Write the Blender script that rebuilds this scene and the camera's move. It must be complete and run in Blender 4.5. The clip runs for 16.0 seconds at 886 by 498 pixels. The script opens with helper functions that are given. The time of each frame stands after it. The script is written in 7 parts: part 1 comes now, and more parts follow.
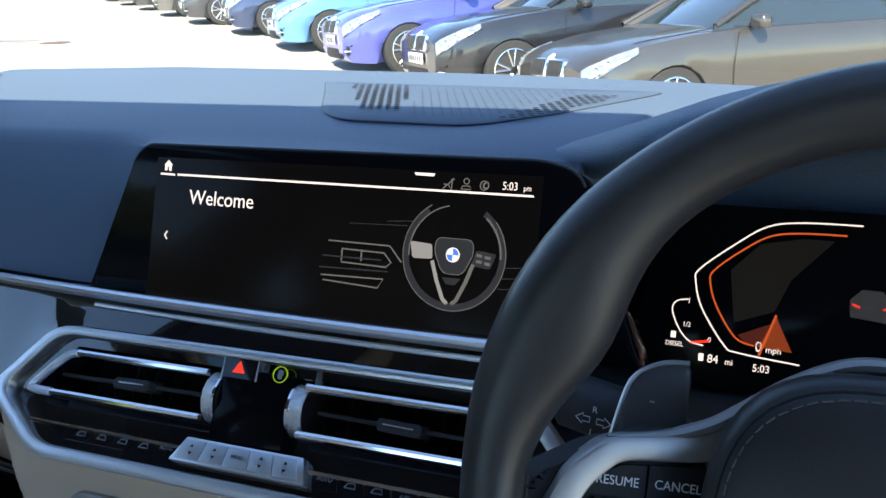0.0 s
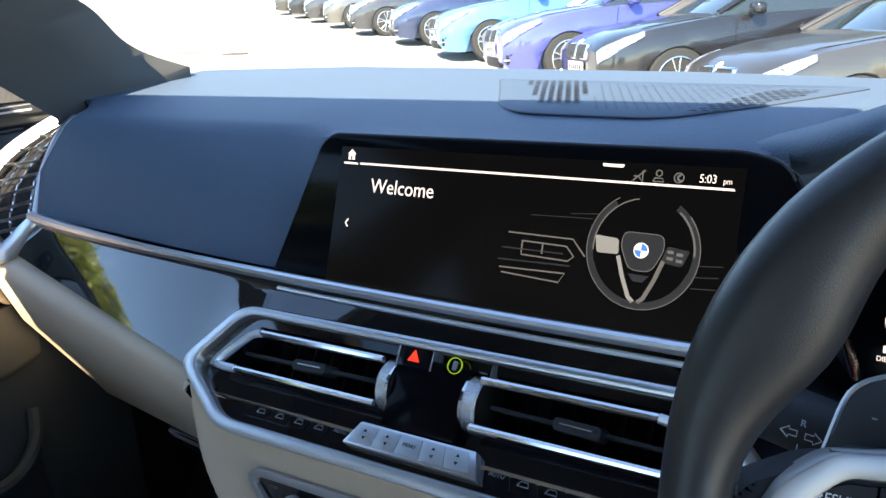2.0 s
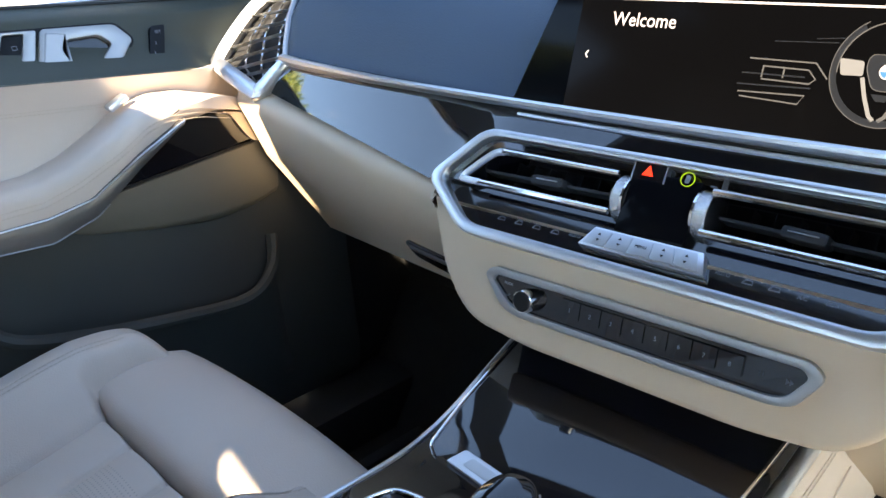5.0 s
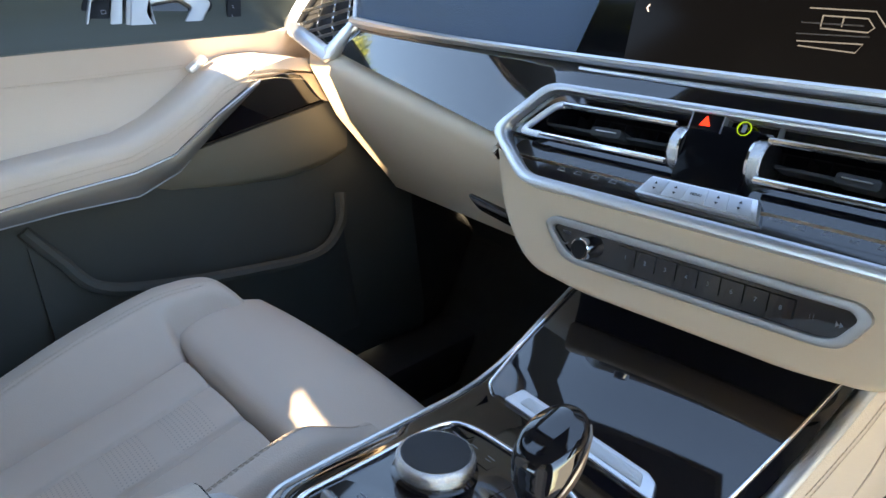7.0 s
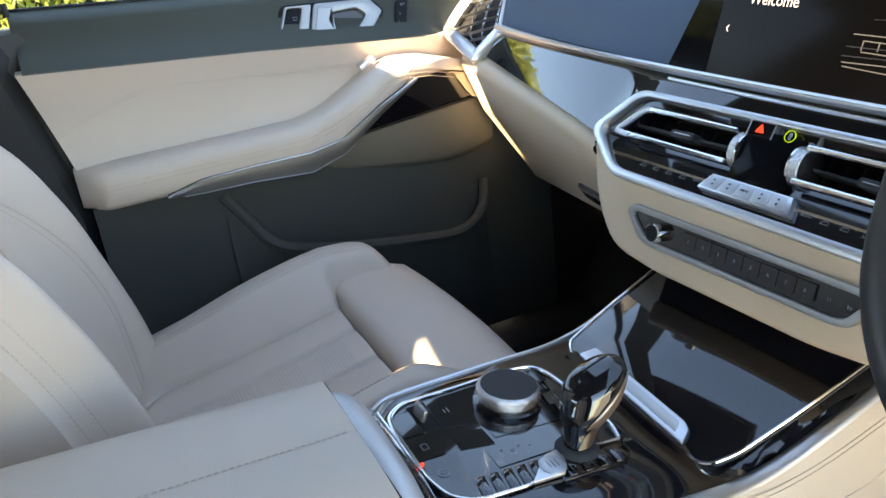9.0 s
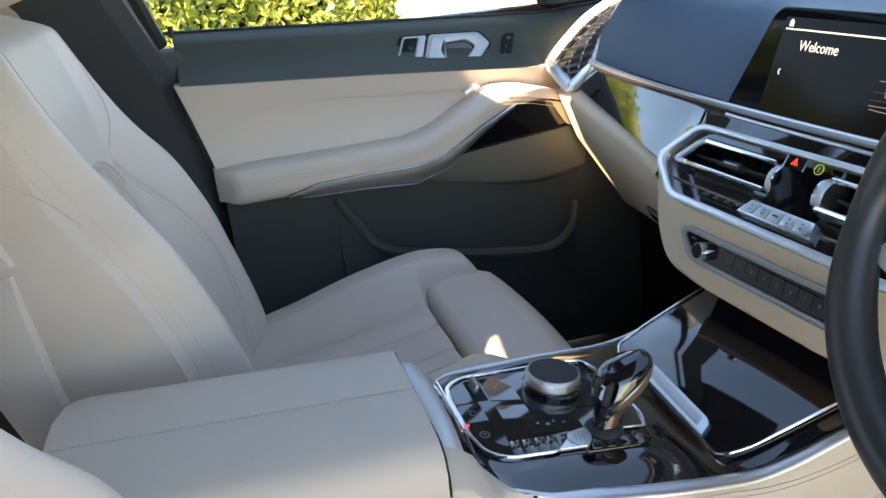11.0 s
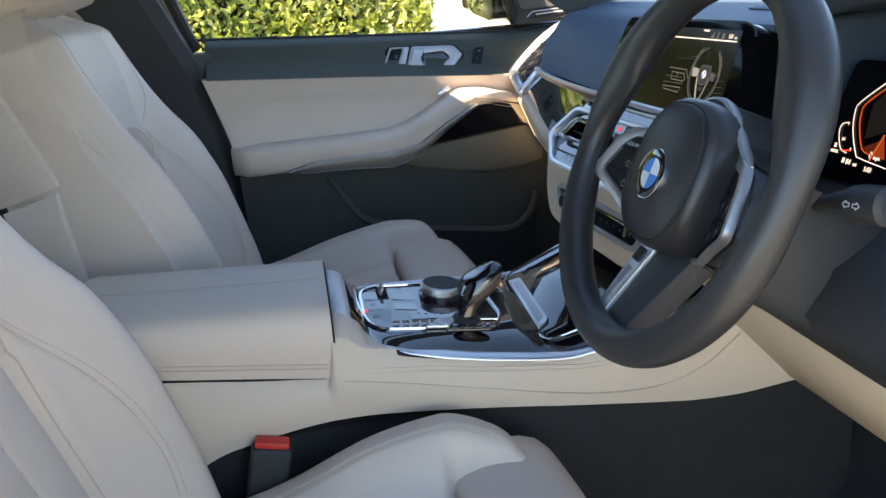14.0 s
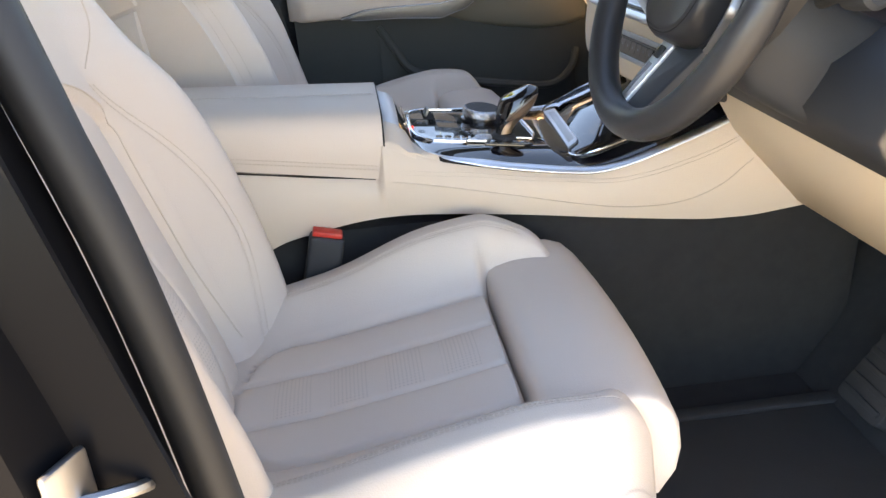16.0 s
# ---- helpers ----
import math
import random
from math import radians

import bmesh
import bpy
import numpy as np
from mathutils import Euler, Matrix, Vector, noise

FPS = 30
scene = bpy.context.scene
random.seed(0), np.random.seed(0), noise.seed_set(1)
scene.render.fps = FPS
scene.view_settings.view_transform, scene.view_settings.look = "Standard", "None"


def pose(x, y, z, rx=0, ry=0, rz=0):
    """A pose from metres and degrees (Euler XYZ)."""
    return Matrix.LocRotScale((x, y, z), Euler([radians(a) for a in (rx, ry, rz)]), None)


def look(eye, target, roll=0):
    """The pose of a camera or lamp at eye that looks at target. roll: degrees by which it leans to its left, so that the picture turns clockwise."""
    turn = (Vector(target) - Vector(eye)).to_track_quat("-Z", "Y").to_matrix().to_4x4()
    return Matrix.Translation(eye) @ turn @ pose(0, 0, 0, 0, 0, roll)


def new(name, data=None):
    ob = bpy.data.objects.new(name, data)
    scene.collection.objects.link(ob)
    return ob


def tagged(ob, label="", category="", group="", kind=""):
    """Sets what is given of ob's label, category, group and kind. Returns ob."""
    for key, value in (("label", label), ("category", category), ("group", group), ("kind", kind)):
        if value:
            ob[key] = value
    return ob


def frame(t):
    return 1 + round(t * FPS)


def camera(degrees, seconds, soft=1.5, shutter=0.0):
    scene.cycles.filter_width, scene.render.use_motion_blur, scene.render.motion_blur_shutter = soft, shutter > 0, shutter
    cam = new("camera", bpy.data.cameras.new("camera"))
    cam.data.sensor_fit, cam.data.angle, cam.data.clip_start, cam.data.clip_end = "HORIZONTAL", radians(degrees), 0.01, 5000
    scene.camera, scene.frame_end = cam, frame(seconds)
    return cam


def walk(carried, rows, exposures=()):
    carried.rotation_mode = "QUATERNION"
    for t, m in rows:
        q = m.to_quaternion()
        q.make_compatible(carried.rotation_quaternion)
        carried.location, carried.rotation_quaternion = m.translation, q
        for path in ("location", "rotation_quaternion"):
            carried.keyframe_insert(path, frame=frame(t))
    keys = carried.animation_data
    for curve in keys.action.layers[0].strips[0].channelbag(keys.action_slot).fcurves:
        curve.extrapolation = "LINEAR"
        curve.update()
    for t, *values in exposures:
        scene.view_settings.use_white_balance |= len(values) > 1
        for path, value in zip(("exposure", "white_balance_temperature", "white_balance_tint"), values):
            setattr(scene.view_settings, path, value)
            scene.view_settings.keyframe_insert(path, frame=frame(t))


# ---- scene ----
cam = camera(57.5, 16.0)
PATH = [
    (0, (0.3406, 0.0263, 1.4040), (-0.4565, 1.7659, 0.8220), -2.20),
    (0.5, (0.3269, 0.0396, 1.4010), (-0.5639, 1.7313, 0.8150), -2.40),
    (1, (0.3157, 0.0420, 1.3980), (-0.6656, 1.6849, 0.8170), -2.70),
    (1.5, (0.3089, 0.0396, 1.3980), (-0.7433, 1.6398, 0.8200), -2.90),
    (2, (0.3156, 0.0260, 1.3890), (-0.8058, 1.5904, 0.8460), -3.00),
    (2.5, (0.3164, -0.0080, 1.3840), (-0.8632, 1.5003, 0.8070), -3.00),
    (3, (0.3236, -0.0317, 1.3800), (-0.9049, 1.4170, 0.7530), -3.10),
    (3.5, (0.3285, -0.0495, 1.3700), (-0.9379, 1.3392, 0.6880), -3.20),
    (4, (0.3284, -0.0665, 1.3630), (-0.9768, 1.2610, 0.6320), -3.20),
    (4.5, (0.3239, -0.0757, 1.3630), (-1.0177, 1.1998, 0.6050), -3.50),
    (5, (0.3266, -0.0886, 1.3590), (-1.0430, 1.1484, 0.5900), -3.60),
    (7.3, (0.3660, -0.1146, 1.3510), (-1.1082, 0.9407, 0.5080), -4.90),
    (7.5, (0.3728, -0.1112, 1.3600), (-1.1166, 0.9092, 0.5000), -5.00),
    (8, (0.4169, -0.1109, 1.3730), (-1.1468, 0.7975, 0.5190), -6.20),
    (8.5, (0.4804, -0.1196, 1.3800), (-1.1371, 0.7079, 0.5450), -6.30),
    (9, (0.5371, -0.1307, 1.3950), (-1.1470, 0.5902, 0.5920), -6.50),
    (9.5, (0.5776, -0.1396, 1.4020), (-1.1611, 0.4773, 0.6320), -6.50),
    (9.7, (0.5979, -0.1455, 1.4060), (-1.1570, 0.4385, 0.6430), -6.50),
    (11.8, (0.7777, -0.0590, 1.4160), (-1.0627, 0.3383, 0.7420), -5.20),
    (12, (0.8135, -0.0351, 1.4190), (-1.0361, 0.3477, 0.7620), -5.10),
    (12.5, (0.9193, -0.0285, 1.4330), (-0.9509, 0.3081, 0.8090), -5.00),
    (13, (1.0274, -0.0469, 1.4240), (-0.8530, 0.2541, 0.8150), -4.80),
    (13.5, (1.0881, -0.0217, 1.4210), (-0.7923, 0.2813, 0.8090), -4.80),
    (14, (1.0708, 0.0025, 1.3690), (-0.8086, 0.3065, 0.7560), -4.70),
    (14.5, (0.9864, 0.0461, 1.2770), (-0.9050, 0.3305, 0.6920), -4.50),
    (15, (0.9671, 0.0531, 1.2340), (-0.9167, 0.3039, 0.6100), -4.10),
    (15.5, (1.0849, 0.0212, 1.2450), (-0.7707, 0.2134, 0.5230), -3.90),
    (16, (1.2277, -0.0284, 1.2960), (-0.5802, 0.1513, 0.4580), -3.70),
]
EXPOSURE = [(0.0, 2.28, 7600, 7), (2.0, 2.63, 8100, 8), (4.0, 3.2, 8800, 10), (5.2, 3.36, 9200, 10), (9.0, 3.43, 10800, 10), (12.5, 2.72, 9500, 10), (13.5, 2.66, 9200, 10), (14.0, 2.62, 9100, 10), (14.5, 2.62, 9500, 10), (15.0, 2.80, 10000, 13), (16.0, 3.34, 11400, 17)]
walk(cam, [(t, look(eye, target, roll)) for t, eye, target, roll in PATH], exposures=EXPOSURE)

# world and sun
SUN_DIR = Vector((0.28, -1.20, 1.0)).normalized()
world = bpy.data.worlds.new("sky")
scene.world = world
world.use_nodes = True
wn = world.node_tree.nodes
sky = wn.new("ShaderNodeTexSky")
sky.sky_type, sky.sun_disc = "NISHITA", False
sky.sun_elevation = math.asin(SUN_DIR.z)
sky.sun_rotation = math.atan2(SUN_DIR.x, SUN_DIR.y)
sky.altitude = 2500
sky.air_density, sky.dust_density, sky.ozone_density = 1.0, 0.0, 5.0
wn["Background"].inputs["Strength"].default_value = 0.15
world.node_tree.links.new(sky.outputs[0], wn["Background"].inputs["Color"])
sun = new("sun", bpy.data.lights.new("sun", "SUN"))
sun.data.energy, sun.data.angle, sun.data.color = 3.8, radians(0.6), (1.0, 0.94, 0.85)
sun.matrix_world = look(SUN_DIR * 30, (0, 0, 0))


# ---- materials ----
def mat(name, color, rough=0.5, metal=0.0, coat=0.0, spec=0.5, var=0.0, vscale=6.0, grain=0.0, gscale=400.0, emit=0.0, sheen=0.0, rvar=0.0, voro=False):
    m = bpy.data.materials.new(name)
    m.use_nodes = True
    nt = m.node_tree
    b = nt.nodes["Principled BSDF"]
    b.inputs["Base Color"].default_value = (*color, 1)
    b.inputs["Roughness"].default_value = rough
    b.inputs["Metallic"].default_value = metal
    b.inputs["Coat Weight"].default_value = coat
    b.inputs["Coat Roughness"].default_value = 0.05
    b.inputs["Specular IOR Level"].default_value = spec
    b.inputs["Sheen Weight"].default_value = sheen
    if emit:
        b.inputs["Base Color"].default_value = (*[c * 0.12 for c in color], 1)
        b.inputs["Emission Color"].default_value = (*color, 1)
        b.inputs["Emission Strength"].default_value = emit
    tc = nt.nodes.new("ShaderNodeTexCoord")
    if var or rvar:
        n1 = nt.nodes.new("ShaderNodeTexNoise")
        n1.inputs["Scale"].default_value, n1.inputs["Detail"].default_value = vscale, 6
        nt.links.new(tc.outputs["Object"], n1.inputs["Vector"])
        if var:
            mix = nt.nodes.new("ShaderNodeMixRGB")
            mix.inputs[1].default_value = (*[c * (1 - var) for c in color], 1)
            mix.inputs[2].default_value = (*[min(1, c * (1 + var)) for c in color], 1)
            nt.links.new(n1.outputs["Fac"], mix.inputs[0])
            nt.links.new(mix.outputs[0], b.inputs["Base Color"])
        if rvar:
            mr = nt.nodes.new("ShaderNodeMapRange")
            mr.inputs["To Min"].default_value, mr.inputs["To Max"].default_value = max(0.01, rough - rvar), rough + rvar
            nt.links.new(n1.outputs["Fac"], mr.inputs["Value"])
            nt.links.new(mr.outputs[0], b.inputs["Roughness"])
    if grain:
        if voro:
            g = nt.nodes.new("ShaderNodeTexVoronoi")
            out = g.outputs["Distance"]
        else:
            g = nt.nodes.new("ShaderNodeTexNoise")
            g.inputs["Detail"].default_value = 4
            out = g.outputs["Fac"]
        g.inputs["Scale"].default_value = gscale
        bump = nt.nodes.new("ShaderNodeBump")
        bump.inputs["Strength"].default_value, bump.inputs["Distance"].default_value = grain, 0.001
        nt.links.new(tc.outputs["Object"], g.inputs["Vector"])
        nt.links.new(out, bump.inputs["Height"])
        nt.links.new(bump.outputs[0], b.inputs["Normal"])
    return m


def glass_mat(name, tint=(1, 1, 1)):
    m = bpy.data.materials.new(name)
    m.use_nodes = True
    nt = m.node_tree
    for n in list(nt.nodes):
        nt.nodes.remove(n)
    out = nt.nodes.new("ShaderNodeOutputMaterial")
    tr, gl, mx, fr = (nt.nodes.new("ShaderNode" + k) for k in ("BsdfTransparent", "BsdfGlossy", "MixShader", "Value"))
    tr.inputs[0].default_value = (*tint, 1)
    gl.inputs["Roughness"].default_value = 0.01
    fr.outputs[0].default_value = 0.035
    nt.links.new(fr.outputs[0], mx.inputs[0])
    nt.links.new(tr.outputs[0], mx.inputs[1])
    nt.links.new(gl.outputs[0], mx.inputs[2])
    nt.links.new(mx.outputs[0], out.inputs[0])
    return m


def perforated_mat(name, color, pitch=0.0050, upright=False):
    """Leather with rows of small punched holes."""
    m = mat(name, color, 0.5, grain=0.25, gscale=700, voro=True)
    nt = m.node_tree
    b = nt.nodes["Principled BSDF"]
    tc = nt.nodes.new("ShaderNodeTexCoord")
    v = nt.nodes.new("ShaderNodeTexVoronoi")
    v.voronoi_dimensions = "2D"
    mp = nt.nodes.new("ShaderNodeMapping")
    mp.inputs["Rotation"].default_value[0] = radians(-90 if upright else 0)
    v.inputs["Scale"].default_value, v.inputs["Randomness"].default_value = 1 / pitch, 0.0
    ramp = nt.nodes.new("ShaderNodeValToRGB")
    ramp.color_ramp.elements[0].position, ramp.color_ramp.elements[1].position = 0.15, 0.25
    ramp.color_ramp.elements[0].color = (*[c * 0.76 for c in color], 1)
    ramp.color_ramp.elements[1].color = (*color, 1)
    nt.links.new(tc.outputs["Object"], mp.inputs["Vector"])
    nt.links.new(mp.outputs[0], v.inputs["Vector"])
    nt.links.new(v.outputs["Distance"], ramp.inputs[0])
    nt.links.new(ramp.outputs[0], b.inputs["Base Color"])
    return m


IVORY = (0.645, 0.540, 0.465)
M = {
    "ivory": mat("ivory_leather", IVORY, 0.48, var=0.05, vscale=5, grain=0.22, gscale=650, voro=True, rvar=0.06),
    "ivory_trim": mat("ivory_moulded_trim", (0.63, 0.50, 0.37), 0.55, var=0.04, vscale=4, grain=0.15, gscale=900),
    "ivory_console": mat("ivory_console_leather", (0.64, 0.525, 0.430), 0.5, var=0.05, vscale=5, grain=0.2, gscale=700, voro=True, rvar=0.05),
    "perforated": perforated_mat("perforated_ivory_leather", IVORY),
    "perforated_back": perforated_mat("perforated_ivory_backrest", IVORY, upright=True),
    "thread": mat("tan_thread", (0.60, 0.495, 0.41), 0.8),
    "thread_dark": mat("grey_thread", (0.06, 0.06, 0.065), 0.8),
    "dash": mat("dark_soft_dash", (0.066, 0.099, 0.144), 0.55, spec=0.22, var=0.12, vscale=3, grain=0.3, gscale=520, voro=True, rvar=0.05),
    "grille": mat("speaker_plastic", (0.052, 0.078, 0.115), 0.55, spec=0.22, grain=0.2, gscale=700),
    "hole": mat("hole_black", (0.004, 0.004, 0.005), 0.9),
    "plastic": mat("dark_plastic", (0.034, 0.036, 0.040), 0.55, spec=0.3, var=0.1, grain=0.25, gscale=800, rvar=0.06),
    "plastic_soft": mat("charcoal_trim", (0.050, 0.053, 0.054), 0.62, spec=0.3, var=0.1, grain=0.25, gscale=700),
    "wheel_leather": mat("black_wheel_leather", (0.026, 0.026, 0.028), 0.36, spec=0.45, var=0.15, vscale=8, grain=0.10, gscale=1500, voro=True, rvar=0.06),
    "gloss": mat("piano_black", (0.006, 0.006, 0.008), 0.03, coat=0.9, spec=0.5, rvar=0.01, vscale=20),
    "display": mat("display_glass", (0.004, 0.004, 0.005), 0.12, spec=0.06),
    "satin": mat("satin_aluminium", (0.72, 0.74, 0.77), 0.38, metal=1.0, var=0.04, vscale=30, rvar=0.05),
    "chrome": mat("chrome", (0.82, 0.83, 0.85), 0.10, metal=1.0, rvar=0.03, vscale=30),
    "knurl": mat("knurled_metal", (0.72, 0.72, 0.73), 0.25, metal=1.0, grain=0.5, gscale=1100, voro=True),
    "switch": mat("black_switch", (0.009, 0.010, 0.012), 0.5, spec=0.2, grain=0.1),
    "dark_satin": mat("dark_satin_metal", (0.34, 0.35, 0.36), 0.42, metal=0.9),
    "door_plastic": mat("black_door_plastic", (0.060, 0.066, 0.063), 0.6, spec=0.3, var=0.1, grain=0.25, gscale=700),
    "pillar": mat("black_pillar_paint", (0.006, 0.006, 0.007), 0.30, spec=0.06),
    "spoke_metal": mat("matt_silver_metal", (0.44, 0.435, 0.43), 0.48, metal=0.9, var=0.05, vscale=40),
    "upper_trim": mat("charcoal_door_top", (0.055, 0.062, 0.052), 0.6, spec=0.3, var=0.1, grain=0.25, gscale=700),
    "blade": mat("grey_metal_blade", (0.17, 0.17, 0.17), 0.42, metal=0.8),
    "paddle": mat("grey_paddle", (0.13, 0.135, 0.14), 0.35, metal=0.6, grain=0.1),
    "carpet": mat("black_carpet", (0.027, 0.027, 0.028), 0.95, var=0.35, vscale=40, grain=1.0, gscale=900),
    "mat_rubber": mat("black_rubber", (0.032, 0.032, 0.033), 0.7, var=0.3, vscale=9, grain=0.4, gscale=300),
    "liner": mat("anthracite_headliner", (0.055, 0.057, 0.056), 0.9, grain=0.4, gscale=900),
    "seal": mat("rubber_seal", (0.018, 0.018, 0.019), 0.55),
    "body": mat("black_car_paint", (0.006, 0.006, 0.007), 0.08, coat=1.0),
    "steel": mat("bare_steel", (0.42, 0.42, 0.43), 0.35, metal=1.0),
    "red": mat("red_plastic", (0.62, 0.03, 0.02), 0.4),
    "white_print": mat("white_print", (0.62, 0.63, 0.65), 0.6),
    "dim_print": mat("dim_print", (0.12, 0.13, 0.145), 0.6),
    "inset": mat("dark_bronze_inset", (0.13, 0.085, 0.062), 0.6, spec=0.3, var=0.10, vscale=30),
    "bronze": mat("satin_bronze", (0.36, 0.29, 0.235), 0.40, metal=0.95, var=0.05, vscale=30),
    "cap_silver": mat("brushed_silver_cap", (0.56, 0.58, 0.60), 0.45, metal=0.45, var=0.04, vscale=30),
    "taupe": mat("taupe_speaker_trim", (0.155, 0.145, 0.118), 0.6, spec=0.3, var=0.06, grain=0.2, gscale=800),
    "grey_print": mat("grey_print", (0.22, 0.23, 0.25), 0.6),
    "ui_white": mat("lit_white", (0.95, 0.86, 0.89), 0.5, emit=0.26),
    "ui_light": mat("lit_light_grey", (0.42, 0.41, 0.42), 0.5, emit=0.16),
    "ui_blue": mat("lit_blue", (0.05, 0.22, 0.85), 0.5, emit=0.25),
    "ui_field": mat("lit_field", (0.012, 0.012, 0.013), 0.12, spec=0.06, emit=0.15),
    "ui_ember": mat("lit_ember", (0.10, 0.016, 0.004), 0.5, emit=0.14),
    "ui_grey": mat("lit_grey", (0.22, 0.21, 0.21), 0.5, emit=0.14),
    "ui_dim": mat("lit_dim", (0.030, 0.030, 0.034), 0.5, emit=0.16),
    "ui_dark": mat("lit_dark", (0.005, 0.005, 0.006), 0.12, spec=0.06, emit=0.15),
    "ui_red": mat("lit_red", (0.95, 0.03, 0.015), 0.5, emit=0.36),
    "ui_orange": mat("lit_orange", (0.90, 0.14, 0.03), 0.5, emit=0.14),
    "ui_green": mat("lit_green", (0.34, 0.62, 0.03), 0.5, emit=0.12),
    "blue": mat("badge_blue", (0.02, 0.22, 0.62), 0.45),
    "white": mat("badge_white", (0.75, 0.76, 0.78), 0.45),
    "bar_key": mat("silver_key", (0.55, 0.57, 0.60), 0.45, metal=0.7),
    "sun_block": mat("opaque_pane", (0.006, 0.007, 0.007), 0.04, coat=1.0),
    "glass": glass_mat("clear_glass", (0.97, 0.98, 0.97)),
    "roof_glass": glass_mat("roof_glass", (0.55, 0.60, 0.60)),
    "mirror": mat("mirror_glass", (0.9, 0.9, 0.9), 0.01, metal=1.0),
    "tyre": mat("tyre_rubber", (0.018, 0.018, 0.018), 0.8, grain=0.4, gscale=120),
    "rim": mat("alloy_rim", (0.55, 0.56, 0.58), 0.25, metal=1.0),
    "lamp": mat("headlamp_lens", (0.22, 0.24, 0.26), 0.06, metal=0.4, coat=1.0, var=0.7, vscale=14),
    "car_glass": mat("dark_car_glass", (0.02, 0.03, 0.035), 0.03, coat=1.0),
    "red_leather": mat("red_leather", (0.55, 0.08, 0.04), 0.5),
    "plate": mat("plate_white", (0.75, 0.75, 0.72), 0.4),
}


# ---- building helpers ----
def part(name, bm, material, parent=None, label="", angle=38, smooth=True):
    """Links a bmesh as one mesh object under a thing or a part."""
    bmesh.ops.recalc_face_normals(bm, faces=bm.faces)
    limit = radians(angle)
    for f in bm.faces:
        f.smooth = smooth
    for e in bm.edges:
        e.smooth = len(e.link_faces) == 2 and e.calc_face_angle(0) < limit
    me = bpy.data.meshes.new(name)
    bm.to_mesh(me)
    bm.free()
    me.materials.append(M[material] if isinstance(material, str) else material)
    ob = new(name, me)
    if parent is not None:
        ob.parent = parent
        if parent.type == "EMPTY":
            ob.matrix_parent_inverse = Matrix.Translation(-parent.location)
    if label:
        ob["label"] = label
    return ob


def thing(name, base, label, category, group="", kind=""):
    e = new(name)
    e.location = base
    return tagged(e, label, category, group, kind)


def mesh_from(verts, faces):
    bm = bmesh.new()
    vs = [bm.verts.new(v) for v in verts]
    for f in faces:
        try:
            bm.faces.new([vs[i] for i in f])
        except ValueError:
            pass
    return bm


def merge(*bms):
    out = bms[0]
    for b in bms[1:]:
        me = bpy.data.meshes.new("tmp")
        b.to_mesh(me)
        b.free()
        out.from_mesh(me)
        bpy.data.meshes.remove(me)
    return out


def box(c, size, bevel=0.003, rot=None, seg=2):
    bm = bmesh.new()
    bmesh.ops.create_cube(bm, size=1.0)
    bmesh.ops.scale(bm, vec=size, verts=bm.verts)
    if bevel:
        bmesh.ops.bevel(bm, geom=bm.edges[:], offset=min(bevel, 0.45 * min(size)), segments=seg, affect="EDGES", profile=0.5)
    m = Matrix.Translation(c) @ (rot.to_4x4() if rot is not None else Matrix())
    bm.transform(m)
    return bm


def prism(pts, depth, bevel=0.0, seg=2):
    """A polygon of 3D points, extruded by the vector depth."""
    bm = bmesh.new()
    f = bm.faces.new([bm.verts.new(p) for p in pts])
    ret = bmesh.ops.extrude_face_region(bm, geom=[f])
    bmesh.ops.translate(bm, vec=depth, verts=[v for v in ret["geom"] if isinstance(v, bmesh.types.BMVert)])
    if bevel:
        bmesh.ops.bevel(bm, geom=bm.edges[:], offset=bevel, segments=seg, affect="EDGES", profile=0.5)
    return bm


def spline(pts, n=8, closed=False):
    """Catmull-Rom through the points."""
    P = [Vector(p) for p in pts]
    out = []
    m = len(P)
    for i in range(m if closed else m - 1):
        a, b, c, d = (P[(i + k) % m] if closed else P[max(0, min(m - 1, i + k))] for k in (-1, 0, 1, 2))
        for s in range(n):
            t = s / n
            out.append(0.5 * (2 * b + (c - a) * t + (2 * a - 5 * b + 4 * c - d) * t * t + (3 * b - a - 3 * c + d) * t ** 3))
    if not closed:
        out.append(P[-1])
    return out


def tube(pts, r, seg=10, closed=False, flat=1.0, up=(0, 0, 1), caps=True):
    """A round or flattened bar along the points; r is a number or a list. flat scales it along up."""
    P = [Vector(p) for p in pts]
    n = len(P)
    rr = r if isinstance(r, (list, tuple)) else [r] * n
    verts, faces = [], []
    for i, p in enumerate(P):
        a = P[i - 1] if (i > 0 or closed) else P[0]
        b = P[(i + 1) % n] if (i < n - 1 or closed) else P[-1]
        t = (b - a).normalized()
        u = Vector(up)
        u = u - t * u.dot(t)
        if u.length < 1e-4:
            u = Vector((0, 1, 0)) - t * t.y
        u.normalize()
        s = t.cross(u)
        for k in range(seg):
            w = 2 * math.pi * k / seg
            verts.append(p + rr[i] * (math.cos(w) * s + flat * math.sin(w) * u))
    for i in range(n if closed else n - 1):
        j = (i + 1) % n
        for k in range(seg):
            l = (k + 1) % seg
            faces.append((i * seg + k, i * seg + l, j * seg + l, j * seg + k))
    if caps and not closed:
        faces += [tuple(range(seg)), tuple(range((n - 1) * seg, n * seg))]
    return mesh_from(verts, faces)


